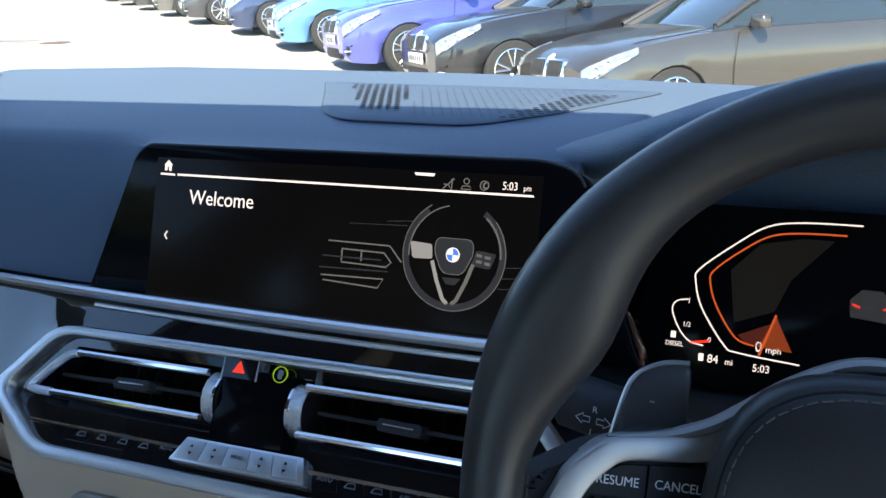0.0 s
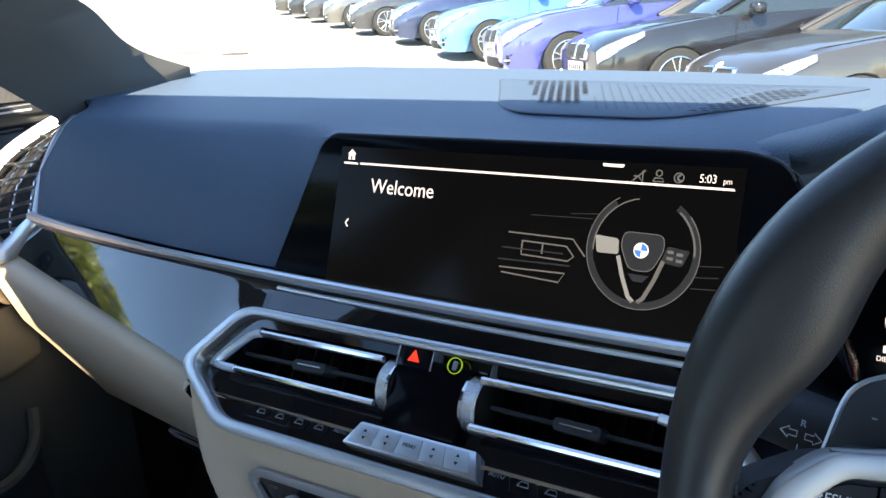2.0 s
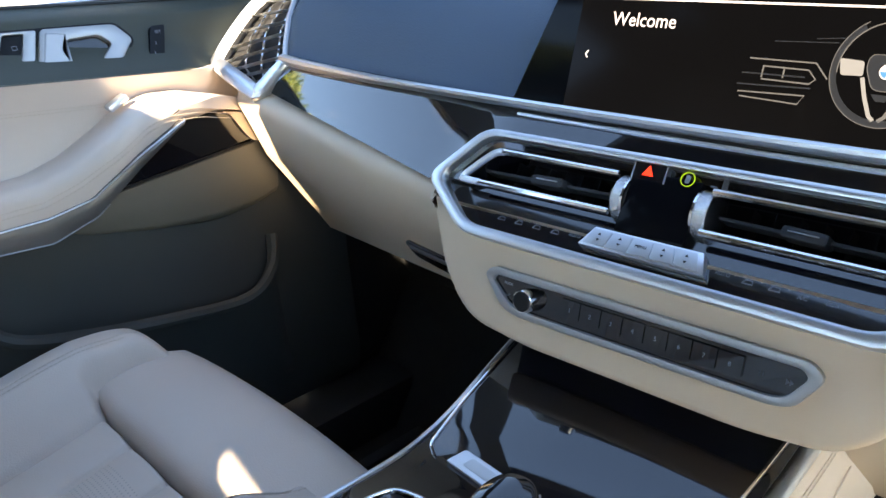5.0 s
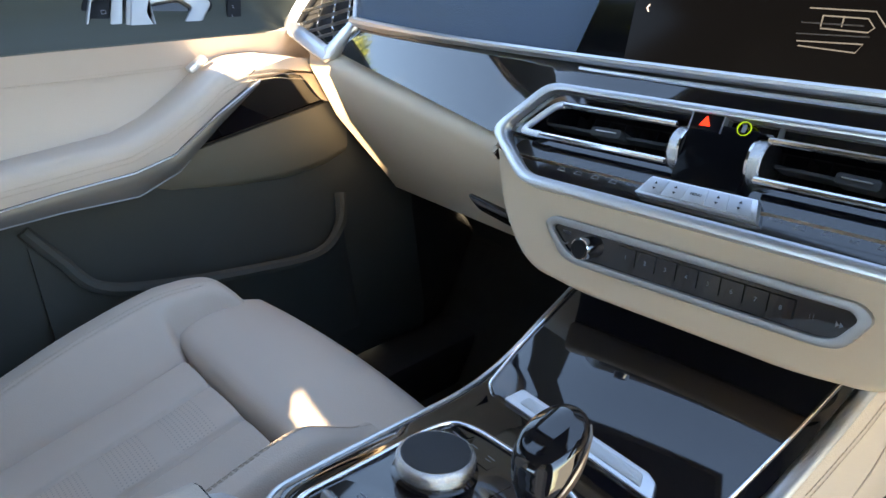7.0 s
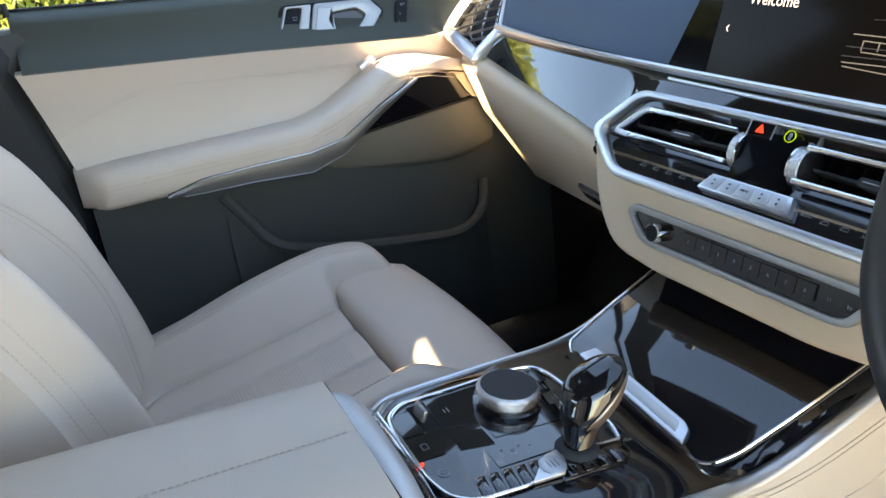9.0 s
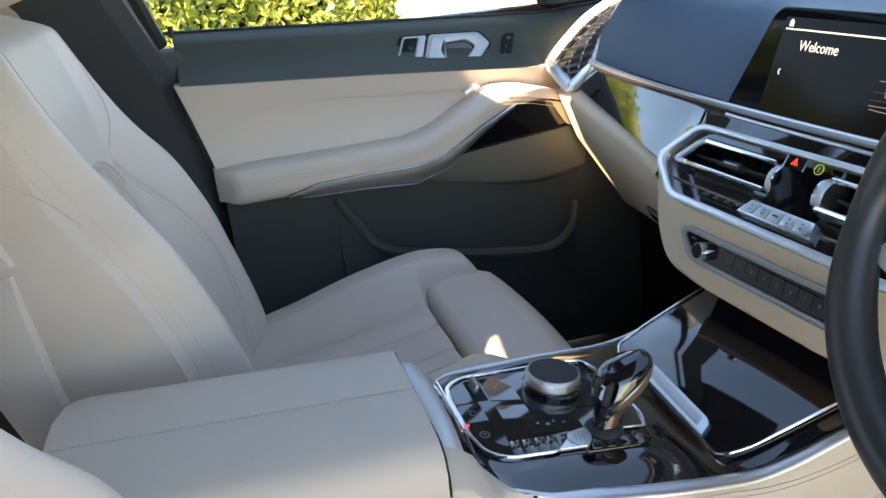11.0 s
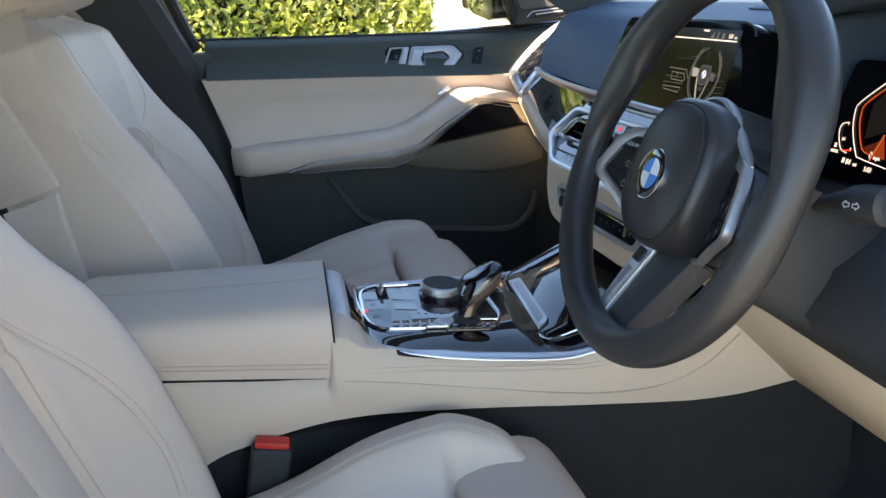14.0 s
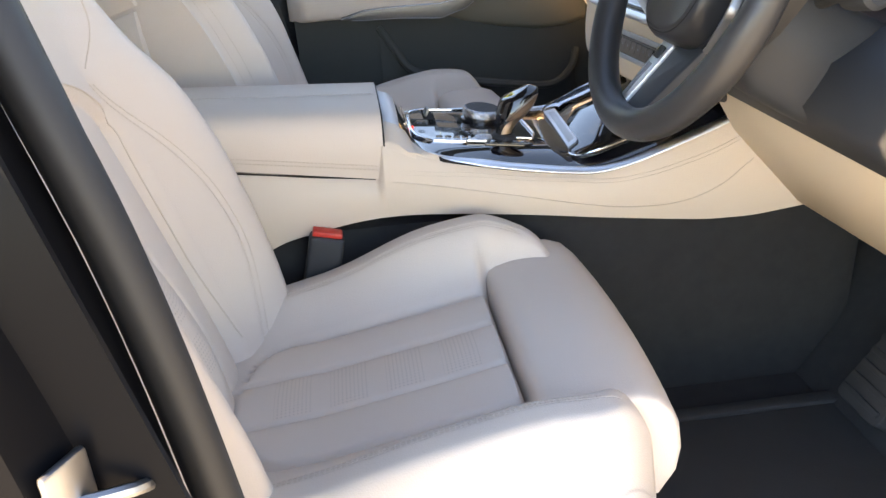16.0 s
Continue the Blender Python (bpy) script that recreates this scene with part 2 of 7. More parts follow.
def loft(rings, caps=True, closed=True):
    """A skin over rings of equally many points."""
    n, k = len(rings), len(rings[0])
    verts = [Vector(p) for r in rings for p in r]
    faces = []
    for i in range(n - 1):
        for j in range(k if closed else k - 1):
            l = (j + 1) % k
            faces.append((i * k + j, i * k + l, (i + 1) * k + l, (i + 1) * k + j))
    if caps and closed:
        faces += [tuple(range(k)), tuple(range((n - 1) * k, n * k))]
    return mesh_from(verts, faces)


def lathe(c, axis, prof, seg=40):
    """prof: (radius, height along axis) pairs."""
    ax = Vector(axis).normalized()
    hollow = prof[0][0] > 0.003 and abs(prof[0][0] - prof[-1][0]) < 1e-6
    prof = list(prof) + [prof[0]] if hollow else prof
    u = ax.orthogonal().normalized()
    v = ax.cross(u)
    rings = []
    for r, h in prof:
        rings.append([Vector(c) + ax * h + r * (math.cos(2 * math.pi * k / seg) * u + math.sin(2 * math.pi * k / seg) * v) for k in range(seg)])
    bm = loft(rings, caps=not hollow)
    if hollow:
        bmesh.ops.remove_doubles(bm, verts=bm.verts, dist=1e-7)
    return bm


def smooth01(a, b, x):
    t = max(0.0, min(1.0, (x - a) / (b - a)))
    return t * t * (3 - 2 * t)


def lerp_table(table, x):
    """Piecewise linear with soft steps, from (x, value...) rows."""
    if x <= table[0][0]:
        return table[0][1:] if len(table[0]) > 2 else table[0][1]
    for a, b in zip(table, table[1:]):
        if x <= b[0]:
            t = (x - a[0]) / (b[0] - a[0])
            v = tuple(p + (q - p) * t for p, q in zip(a[1:], b[1:]))
            return v if len(v) > 1 else v[0]
    return table[-1][1:] if len(table[-1]) > 2 else table[-1][1]


def soft_table(table, x, d=0.018):
    """The same, with its corners rounded over d."""
    rows = [lerp_table(table, x + d * k) for k in (-1, -0.5, 0, 0.5, 1)]
    if isinstance(rows[0], tuple):
        return tuple(sum(c) / 5 for c in zip(*rows))
    return sum(rows) / 5


def text(name, body, size, m, material, parent, depth=0.0002, align="LEFT", squeeze=1.0):
    """Lettering as a mesh; m carries its plane: x along the line, y up, z out."""
    cu = bpy.data.curves.new(name, "FONT")
    cu.body, cu.size, cu.extrude, cu.align_x, cu.resolution_u = body, size, depth, align, 3
    tmp = bpy.data.objects.new(name, cu)
    me = bpy.data.meshes.new_from_object(tmp)
    bpy.data.objects.remove(tmp)
    me.transform(m @ Matrix.Diagonal((squeeze, 1, 1, 1)))
    me.materials.clear()
    me.materials.append(M[material])
    ob = new(name, me)
    ob.parent = parent
    if parent.type == "EMPTY":
        ob.matrix_parent_inverse = Matrix.Translation(-parent.location)
    return ob


class Plane:
    """A flat frame in space: at(u, v, w) with u along, v up, w out."""
    def __init__(self, o, u, n):
        self.o, self.n = Vector(o), Vector(n).normalized()
        self.u = (Vector(u) - self.n * Vector(u).dot(self.n)).normalized()
        self.v = self.n.cross(self.u)

    def at(self, u, v, w=0.0):
        return self.o + self.u * u + self.v * v + self.n * w

    def m(self, u=0, v=0, w=0, turn=0.0):
        r = Matrix((self.u, self.v, self.n)).transposed().to_4x4()
        return Matrix.Translation(self.at(u, v, w)) @ r @ Matrix.Rotation(radians(turn), 4, "Z")

    def slab(self, pts, w0, w1, bevel=0.0, seg=2):
        return prism([self.at(a, b, w0) for a, b in pts], self.n * (w1 - w0), bevel, seg)

    def ring(self, outer, inner, w0, w1, bevel=0.0):
        """A flat frame between two outlines of equally many points."""
        k = len(outer)
        rings = [[self.at(a, b, w0) for a, b in outer], [self.at(a, b, w1) for a, b in outer], [self.at(a, b, w1) for a, b in inner], [self.at(a, b, w0) for a, b in inner]]
        bm = loft(rings + [rings[0]], caps=False)
        bmesh.ops.remove_doubles(bm, verts=bm.verts, dist=1e-6)
        if bevel:
            edges = [e for e in bm.edges if len(e.link_faces) == 2 and e.calc_face_angle(0) > 0.6 and abs((e.verts[0].co - e.verts[1].co).normalized().dot(self.n)) < 0.5]
            bmesh.ops.bevel(bm, geom=edges, offset=bevel, segments=2, affect="EDGES", profile=0.5)
        return bm


def rounded(pts, r, n=4):
    """Rounds the corners of a 2D outline."""
    out = []
    k = len(pts)
    for i in range(k):
        p, a, b = Vector(pts[i]), Vector(pts[i - 1]), Vector(pts[(i + 1) % k])
        ra = r[i] if isinstance(r, (list, tuple)) else r
        d0, d1 = (a - p), (b - p)
        q = min(ra, d0.length * 0.45, d1.length * 0.45)
        s, e = p + d0.normalized() * q, p + d1.normalized() * q
        for j in range(n + 1):
            t = j / n
            out.append(tuple((1 - t) ** 2 * s + 2 * t * (1 - t) * p + t * t * e))
    return out


def circle2(c, r, n=32, start=0.0, stop=360.0):
    return [(c[0] + r * math.cos(radians(start + (stop - start) * i / n)), c[1] + r * math.sin(radians(start + (stop - start) * i / n))) for i in range(n + (stop - start < 360))]


def arc_band(pl, c, r, width, a0, a1, w0, w1, n=24):
    if a1 - a0 >= 360:
        return pl.ring(circle2(c, r + width / 2, n), circle2(c, r - width / 2, n), w0, w1)
    o = circle2(c, r + width / 2, n, a0, a1) + circle2(c, r - width / 2, n, a0, a1)[::-1]
    return pl.slab(o, w0, w1)


def stroke(pl, pts, width, w0, w1):
    """A thin flat line on a plane along 2D points."""
    P = [Vector(p) for p in pts]
    left, right = [], []
    for i, p in enumerate(P):
        t = (P[min(i + 1, len(P) - 1)] - P[max(i - 1, 0)]).normalized()
        nrm = Vector((-t.y, t.x)) * width / 2
        left.append(tuple(p + nrm))
        right.append(tuple(p - nrm))
    k = len(P)
    rings = [[pl.at(*left[i], w0), pl.at(*left[i], w1), pl.at(*right[i], w1), pl.at(*right[i], w0)] for i in range(k)]
    return loft(rings)


def stitch(pts, r=0.0007):
    """A seam of short raised stitches along the points."""
    P = [Vector(p) for p in pts]
    length = [0.0]
    for a, b in zip(P, P[1:]):
        length.append(length[-1] + (b - a).length)

    def at(d):
        for i in range(1, len(P)):
            if d <= length[i]:
                f = (d - length[i - 1]) / max(1e-9, length[i] - length[i - 1])
                return P[i - 1].lerp(P[i], f)
        return P[-1]
    verts, faces = [], []
    d = 0.0
    while d + 0.004 < length[-1]:
        a, b = at(d), at(d + 0.0042)
        t = (b - a).normalized()
        u = t.orthogonal().normalized()
        v = t.cross(u)
        k = len(verts)
        for q in (a, b):
            verts += [q + r * u, q + r * v, q - r * u, q - r * v]
        faces += [(k + i, k + (i + 1) % 4, k + 4 + (i + 1) % 4, k + 4 + i) for i in range(4)]
        d += 0.0058
    return mesh_from(verts, faces)


# ---- cabin shell ----
def cabin_shell():
    floor = part("floor", box((0, -0.45, 0.42), (1.62, 3.1, 0.06), 0.01), "carpet")
    tagged(floor, "black carpeted cabin floor", "floor", kind="structure")
    bulk = part("wall_bulkhead", loft([[(x, 1.02, 0.42), (x, 1.10, 0.42), (x, 1.10, 1.22), (x, 0.92, 1.22), (x, 0.80, 0.80)] for x in (-0.86, 0.86)]), "carpet")
    tagged(bulk, "black carpeted bulkhead behind the dashboard", "bulkhead", kind="structure")
    toe = part("wall_toeboard", loft([[(x, 0.98, 0.86), (x, 1.04, 0.86), (x, 0.95, 0.44), (x, 0.70, 0.44)] for x in (-0.86, 0.86)]), "carpet")
    tagged(toe, "black carpeted sloping toe board", "toe board", kind="structure")
    tunnel = part("floor_tunnel", box((-0.01, 0.05, 0.62), (0.19, 1.5, 0.40), 0.03), "carpet")
    tagged(tunnel, "black carpeted transmission tunnel under the console", "tunnel", kind="structure")
    # roof with two unseen gaps, shaped to drop sun patches on door and seat
    roof = thing("ceiling", (0, -0.6, 1.66), "anthracite headliner with two gaps added for sun patches", "ceiling", kind="structure")
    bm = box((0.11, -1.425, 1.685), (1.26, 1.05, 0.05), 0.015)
    # narrow opening added to shape the patch on the seat
    sun_slit = [(-0.16, -0.90), (-0.02, -0.90), (-0.02, -0.76), (-0.16, -0.76), (-0.100, -0.840), (-0.034, -0.856), (-0.034, -0.828), (-0.142, -0.808)]
    bm = merge(bm, mesh_from([(x, y, z) for z in (1.690, 1.694) for x, y in sun_slit], [(h + i, h + (i + 1) % 4, h + 4 + (i + 1) % 4, h + 4 + i) for h in (0, 8) for i in range(4)]))
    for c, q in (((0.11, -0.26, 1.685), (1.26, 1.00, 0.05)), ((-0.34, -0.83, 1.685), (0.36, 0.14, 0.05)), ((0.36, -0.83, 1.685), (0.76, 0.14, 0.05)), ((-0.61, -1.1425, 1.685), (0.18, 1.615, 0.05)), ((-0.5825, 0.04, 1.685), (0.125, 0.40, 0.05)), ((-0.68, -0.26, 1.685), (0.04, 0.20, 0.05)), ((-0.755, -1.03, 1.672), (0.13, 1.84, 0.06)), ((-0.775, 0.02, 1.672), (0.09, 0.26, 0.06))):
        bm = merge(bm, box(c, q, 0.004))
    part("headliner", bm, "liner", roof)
    g = part("roof_glass", box((-0.59, -0.2475, 1.69), (0.14, 0.175, 0.005), 0.0), "roof_glass", roof, "tinted glass over an added sun gap in the roof")
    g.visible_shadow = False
    g = part("roof_glass", box((-0.09, -0.83, 1.702), (0.13, 0.13, 0.005), 0.0), "roof_glass", roof, "tinted glass over an added sun gap in the roof")
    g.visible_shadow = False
    # pillars
    for sgn, nm in ((-1, "wall_pillar_passenger"), (1, "wall_pillar_driver")):
        rings = []
        for t in [(i / 30) ** 1.4 for i in range(31)]:
            # rear edge at the door, front edge at the glass with a foot that sweeps onto the dash
            r = Vector((-0.768 + 0.168 * t, 0.64 - 0.62 * t, 1.285 + 0.315 * t + 0.03 * math.sin(math.pi * t)))
            f = Vector(soft_table([(0.0, -0.752, 0.870, 1.337), (0.07, -0.768, 0.800, 1.362), (0.14, -0.752, 0.750, 1.384), (0.27, -0.715, 0.685, 1.430), (0.60, -0.648, 0.430, 1.550), (1.0, -0.575, 0.160, 1.635)], t, 0.025))
            m = r.lerp(f, 0.55) + Vector((0.012, -0.006, 0.004))
            ring = [r, m, f, f + Vector((-0.030, 0.020, -0.004)), f + Vector((-0.080, 0.045, -0.010)), r + Vector((-0.034, 0.055, -0.008))]
            if t == 0:
                rings.append([(-sgn * p.x, p.y, p.z - 0.04) for p in ring])
            rings.append([(-sgn * p.x, p.y, p.z) for p in ring])
        ob = part(nm, loft(rings), "liner", angle=85)
        tagged(ob, "dark grey fabric windscreen pillar", "pillar", kind="structure")
    # centre pillars
    for sgn, nm in ((-1, "wall_b_pillar_passenger"), (1, "wall_b_pillar_driver")):
        rings = []
        for y0, y1, z, x0, x1 in ((-0.125, -0.42, 0.50, 0.828, 0.90), (-0.138, -0.42, 0.97, 0.828, 0.90), (-0.195, -0.42, 1.22, 0.826, 0.885), (-0.27, -0.42, 1.42, 0.72, 0.82), (-0.34, -0.46, 1.66, 0.60, 0.70)):
            rings.append([(sgn * x0, y0 - 0.03, z), (sgn * (x0 + 0.03), y0, z), (sgn * (x1 if sgn < 0 else x0 + 0.035), y0, z), (sgn * (x1 if sgn < 0 else x0 + 0.035), y1, z), (sgn * x0, y1, z)])
        ob = part(nm, loft(rings), "plastic" if sgn < 0 else "pillar")
        tagged(ob, "charcoal trimmed centre door pillar" if sgn < 0 else "black painted centre door pillar", "pillar", kind="structure")
    # sills and rear
    for sgn, nm in ((-1, "wall_sill_passenger"), (1, "wall_sill_driver")):
        ob = part(nm, box((sgn * 0.80, -0.4, 0.47), (0.16, 2.9, 0.14), 0.02), "plastic")
        tagged(ob, "black plastic door sill", "sill", kind="structure")
    for sgn, nm in ((-1, "wall_kick_panel_passenger"), (1, "wall_kick_panel_driver")):
        ob = part(nm, box((sgn * 0.86, 0.84, 0.715), (0.05, 0.42, 0.57), 0.01), "carpet")
        tagged(ob, "black kick panel beside the footwell", "kick panel", kind="structure")
    back = part("wall_rear", box((0, -2.0, 0.82), (1.6, 0.08, 0.84), 0.02), "plastic_soft")
    tagged(back, "charcoal trimmed rear end of the cabin", "rear wall", kind="structure")
    for sgn, nm in ((-1, "wall_rear_door_passenger"), (1, "wall_rear_door_driver")):
        ob = thing(nm, (sgn * 0.84, -1.1, 0.5), "charcoal rear door with an ivory leather arm rest", "rear door", kind="structure")
        part("door_skin", box((sgn * 0.865, -1.2, 0.90), (0.07, 1.5, 0.75), 0.02), "plastic_soft", ob)
        part("door_panel", box((sgn * 0.815, -1.1, 1.06), (0.04, 1.1, 0.22), 0.02), "plastic", ob, "dark door panel")
        part("arm_rest", box((sgn * 0.79, -1.15, 0.98), (0.08, 0.6, 0.07), 0.025), "ivory", ob, "ivory leather arm rest")
    # glass
    ws = part("window_1", loft([[(x, 1.03 - 0.10 * x * x, 1.30), (x, 1.036 - 0.10 * x * x, 1.303), (x * 0.8, 0.226 - 0.05 * x * x, 1.653), (x * 0.8, 0.22 - 0.05 * x * x, 1.65)] for x in [-0.84 + 0.14 * i for i in range(13)]]), "glass")
    tagged(ws, "clear raked windscreen over the dashboard", "windscreen", kind="structure")
    ws.visible_shadow = False
    sg = part("window_2", loft([[(-0.915, y, 1.27), (-0.92, y, 1.27), (-0.71, y * 0.9 - 0.05, 1.63), (-0.705, y * 0.9 - 0.05, 1.63)] for y in (-0.22, 0.2, 0.54)]), "glass")
    tagged(sg, "clear passenger door window pane", "window", kind="structure")
    sg.visible_shadow = False
    rg = part("window_3", loft([[(-0.915, y, 1.28), (-0.92, y, 1.28), (-0.71, y, 1.64), (-0.705, y, 1.64)] for y in (-1.6, -0.9, -0.4)]), "glass")
    tagged(rg, "clear rear door window pane", "window", kind="structure")
    rg.visible_shadow = False
    rw = part("window_5", box((0, -1.99, 1.45), (1.3, 0.006, 0.44), 0.0), "glass")
    tagged(rw, "clear rear window pane", "window", kind="structure")
    rw.visible_shadow = False
    # unseen opaque pane, added to keep direct sun off the driver's seat
    pg = part("window_4", loft([[(0.905, y, 1.27), (0.91, y, 1.27), (0.685, y, 1.70), (0.68, y, 1.70)] for y in (-1.95, -1.2, -0.36)]), "sun_block")
    tagged(pg, "added opaque dark pane in the rear door, blocking sun", "window", kind="structure")
    # the rear bench
    bench = thing("rear_bench", (0, -1.3, 0.45), "ivory leather rear bench seat", "rear seat")
    part("seat_cushion", box((0, -1.30, 0.70), (1.3, 0.5, 0.22), 0.06, seg=4), "ivory", bench)
    part("backrest", box((0, -1.68, 1.02), (1.3, 0.16, 0.62), 0.06, Matrix.Rotation(radians(20), 3, "X"), 4), "ivory", bench)
    # foot rest beside the tunnel
    fr = thing("foot_rest", (0.285, 0.73, 0.47), "black ribbed rubber foot rest beside the tunnel", "foot rest")
    F = Plane((0.285, 0.735, 0.600), (1, 0, 0), (0, -0.85, 0.53))
    part("foot_plate", F.slab(rounded([(-0.052, -0.10), (0.052, -0.10), (0.052, 0.09), (-0.040, 0.09)], 0.015), -0.05, 0.0, 0.004), "mat_rubber", fr)
    for i in range(7):
        part("rib", F.slab([(-0.042, -0.085 + 0.024 * i), (0.044, -0.085 + 0.024 * i), (0.044, -0.076 + 0.024 * i), (-0.042, -0.076 + 0.024 * i)], 0.0, 0.005, 0.001), "mat_rubber", fr)
    # rubber mats
    for x, nm in ((0.39, "driver"), (-0.45, "passenger")):
        fm = thing("floor_mat", (x, 0.55, 0.45), "black rubber floor mat with a raised border on the carpet", "floor mat", "floor mats")
        pl = Plane((x, 0.56, 0.452), (1, 0, 0), (0, 0, 1))
        o = rounded([(-0.22, -0.26), (0.22, -0.26), (0.22, 0.22), (-0.22, 0.22)], 0.06, 5)
        i = rounded([(-0.195, -0.235), (0.195, -0.235), (0.195, 0.195), (-0.195, 0.195)], 0.05, 5)
        part("mat_base", pl.slab(o, 0.0, 0.006), "mat_rubber", fm)
        part("mat_border", pl.ring(o, i, 0.006, 0.016, 0.003), "mat_rubber", fm)


cabin_shell()


# ---- dashboard ----
PANEL = Plane((0, 0.430, 1.122), (0.9986, 0.0523, 0), (0.0437, -0.8335, 0.5508))


def dash_profile(x):
    """Closed outline of the upper dash in (y, z) at x, passenger to driver side."""
    k = max(0.0, min(1.0, (-0.64 - x) / 0.16))
    near = smooth01(-0.26, -0.12, x) * (1 - smooth01(0.30, 0.45, x))
    cr = 0.604 - 0.045 * smooth01(-0.1, 0.2, x)
    lip_y, lip_z = 0.575 - 0.032 * near + 0.12 * k, 1.288 + 0.012 * near + 0.002 * k
    mid_y, mid_z = 0.535 - 0.016 * near + 0.17 * k, 1.240 - 0.004 * near + 0.045 * k
    low_y, low_z = 0.498 + 0.022 * smooth01(-0.2, -0.64, x) + 0.19 * k, 1.186 + 0.10 * k
    far = 0.985 - 0.09 * x * x
    top = lerp_table([(-0.8, 1.330), (-0.5, 1.330), (-0.2, 1.322), (0.0, 1.317), (0.15, 1.311), (0.3, 1.305), (0.8, 1.305)], x)
    c = smooth01(0.206, 0.222, x) * (1 - smooth01(0.562, 0.578, x))
    if c > 0:
        lip_y, lip_z = lip_y + (0.690 - lip_y) * c, lip_z + (1.285 - lip_z) * c
        mid_y, low_y = mid_y + (0.686 - mid_y) * c, low_y + (0.682 - low_y) * c
        cr = cr + (0.705 - cr) * c
    return [(far, 1.20), (far, top), (0.80, 1.316 + 0.45 * (top - 1.322)), (0.68 + 0.05 * c, 1.308), (cr + 0.11 * k, 1.300), (0.5 * (cr + lip_y) + 0.115 * k * 0.6, 1.2965),
            (lip_y, lip_z), (mid_y, mid_z), (low_y, low_z), (low_y + 0.02, low_z - 0.015), (0.72 + 0.05 * c, 1.20 + 0.06 * k)]


def dashboard():
    d = thing("dashboard", (0, 0.7, 0.9), "dark soft-touch dashboard over ivory lower panels", "dashboard")
    xs = sorted([-0.80 + 0.02 * i for i in range(81)] + [0.206, 0.211, 0.216, 0.222, 0.562, 0.568, 0.574, 0.578])
    part("top_pad", loft([[(x, y, z) for y, z in dash_profile(x)] for x in xs]), "dash", d, "dark blue-grey soft top pad", angle=50)
    # speaker grille in the pad
    out = [(-0.192, 0.868), (-0.150, 0.80), (-0.088, 0.692), (-0.045, 0.654), (0.090, 0.642), (0.145, 0.705), (0.190, 0.800), (0.208, 0.862)]

    def top(x, y, w=0.0):
        far, mid, near = dash_profile(x)[1:4]
        return (x, y, lerp_table([near, mid, far], y) + 0.05 * min(0.0, y - near[0]) + w)
    o = rounded(out, [0.012, 0.02, 0.03, 0.03, 0.03, 0.03, 0.02, 0.012], 4)
    c = Vector((0.02, 0.76))
    i = [tuple(c + (Vector(p) - c) * 0.975) for p in o]
    g = part("speaker_grille", loft([[top(*p, -0.01) for p in o], [top(*p, 0.0006) for p in o], [top(*p, 0.0018) for p in i], [top(*(c + (Vector(p) - c) * 0.5), 0.0024) for p in o], [top(*(c + (Vector(p) - c) * 0.02), 0.0024) for p in o]]), "grille", d, "dark moulded speaker grille with punched holes", angle=60)
    part("grille_outline", tube([top(*p, 0.0004) for p in o], 0.0007, 5, closed=True), "plastic", g)
    holes_v, holes_f = [], []
    for r in range(21):
        for q in range(40):
            x = -0.17 + 0.0092 * q + 0.0046 * (r % 2)
            y = 0.65 + 0.0095 * r
            # two dense fields and a fainter middle
            left = -0.045 - 0.62 * (y - 0.69) < x < 0.0 - 0.42 * (y - 0.69) and 0.69 < y < 0.845
            right = 0.098 + 0.25 * (y - 0.655) < x < 0.128 + 0.32 * (y - 0.655) and 0.660 < y < 0.81
            middle = -0.42 * (y - 0.69) + 0.01 < x < 0.090 + 0.25 * (y - 0.655) and 0.668 < y < 0.83
            if not (left or right or middle):
                continue
            rad = 0.0032 if not middle else 0.0013
            k = len(holes_v)
            for s in range(7):
                holes_v.append(top(x + rad * math.cos(s * 2 * math.pi / 7), y + rad * math.sin(s * 2 * math.pi / 7), 0.0033))
            holes_f.append(tuple(range(k, k + 7)))
    tagged(part("grille_hole", mesh_from(holes_v, holes_f), "hole", g), "rows of small punched holes", kind="stuff")
    # the hood over the instruments
    arch = spline([(x, 0, z) for x, z in ((0.140, 1.288), (0.18, 1.296), (0.215, 1.306), (0.25, 1.320), (0.29, 1.334), (0.35, 1.345), (0.42, 1.347), (0.48, 1.339), (0.53, 1.321), (0.57, 1.302), (0.62, 1.290))], 3)
    rings = []
    for y, dz in ((0.560, -0.022), (0.530, -0.020), (0.514, -0.013), (0.508, -0.004), (0.514, 0.003), (0.530, 0.006), (0.56, 0.006), (0.64, 0.002), (0.74, -0.008), (0.86, -0.035)):
        rings.append([(p.x, y + 0.052 * (1 - smooth01(0.17, 0.27, p.x)) + 0.03 * smooth01(0.52, 0.60, p.x), p.z + dz) for p in arch])
    rings.append([(p.x, 0.86, p.z - 0.10) for p in arch])
    part("instrument_hood", loft(rings, closed=False), "dash", d, "grained dark hood over the instruments", angle=70)
    # lower dark body and ivory knee panels
    part("under_body", loft([[(x, 0.60, 1.17), (x, 0.95, 1.19), (x, 0.95, 0.98), (x, 0.62, 1.0)] for x in (-0.79, 0.79)]), "plastic", d)
    # bright strip under the display and along the passenger side
    strip = spline([(-0.652, 0.524, 1.183), (-0.56, 0.507, 1.184), (-0.40, 0.488, 1.186), (-0.20, 0.474, 1.189), (0.0, 0.470, 1.191), (0.18, 0.474, 1.192), (0.40, 0.49, 1.19), (0.64, 0.525, 1.184)], 8)
    strip = [p for p in strip if p.x < 0.217]
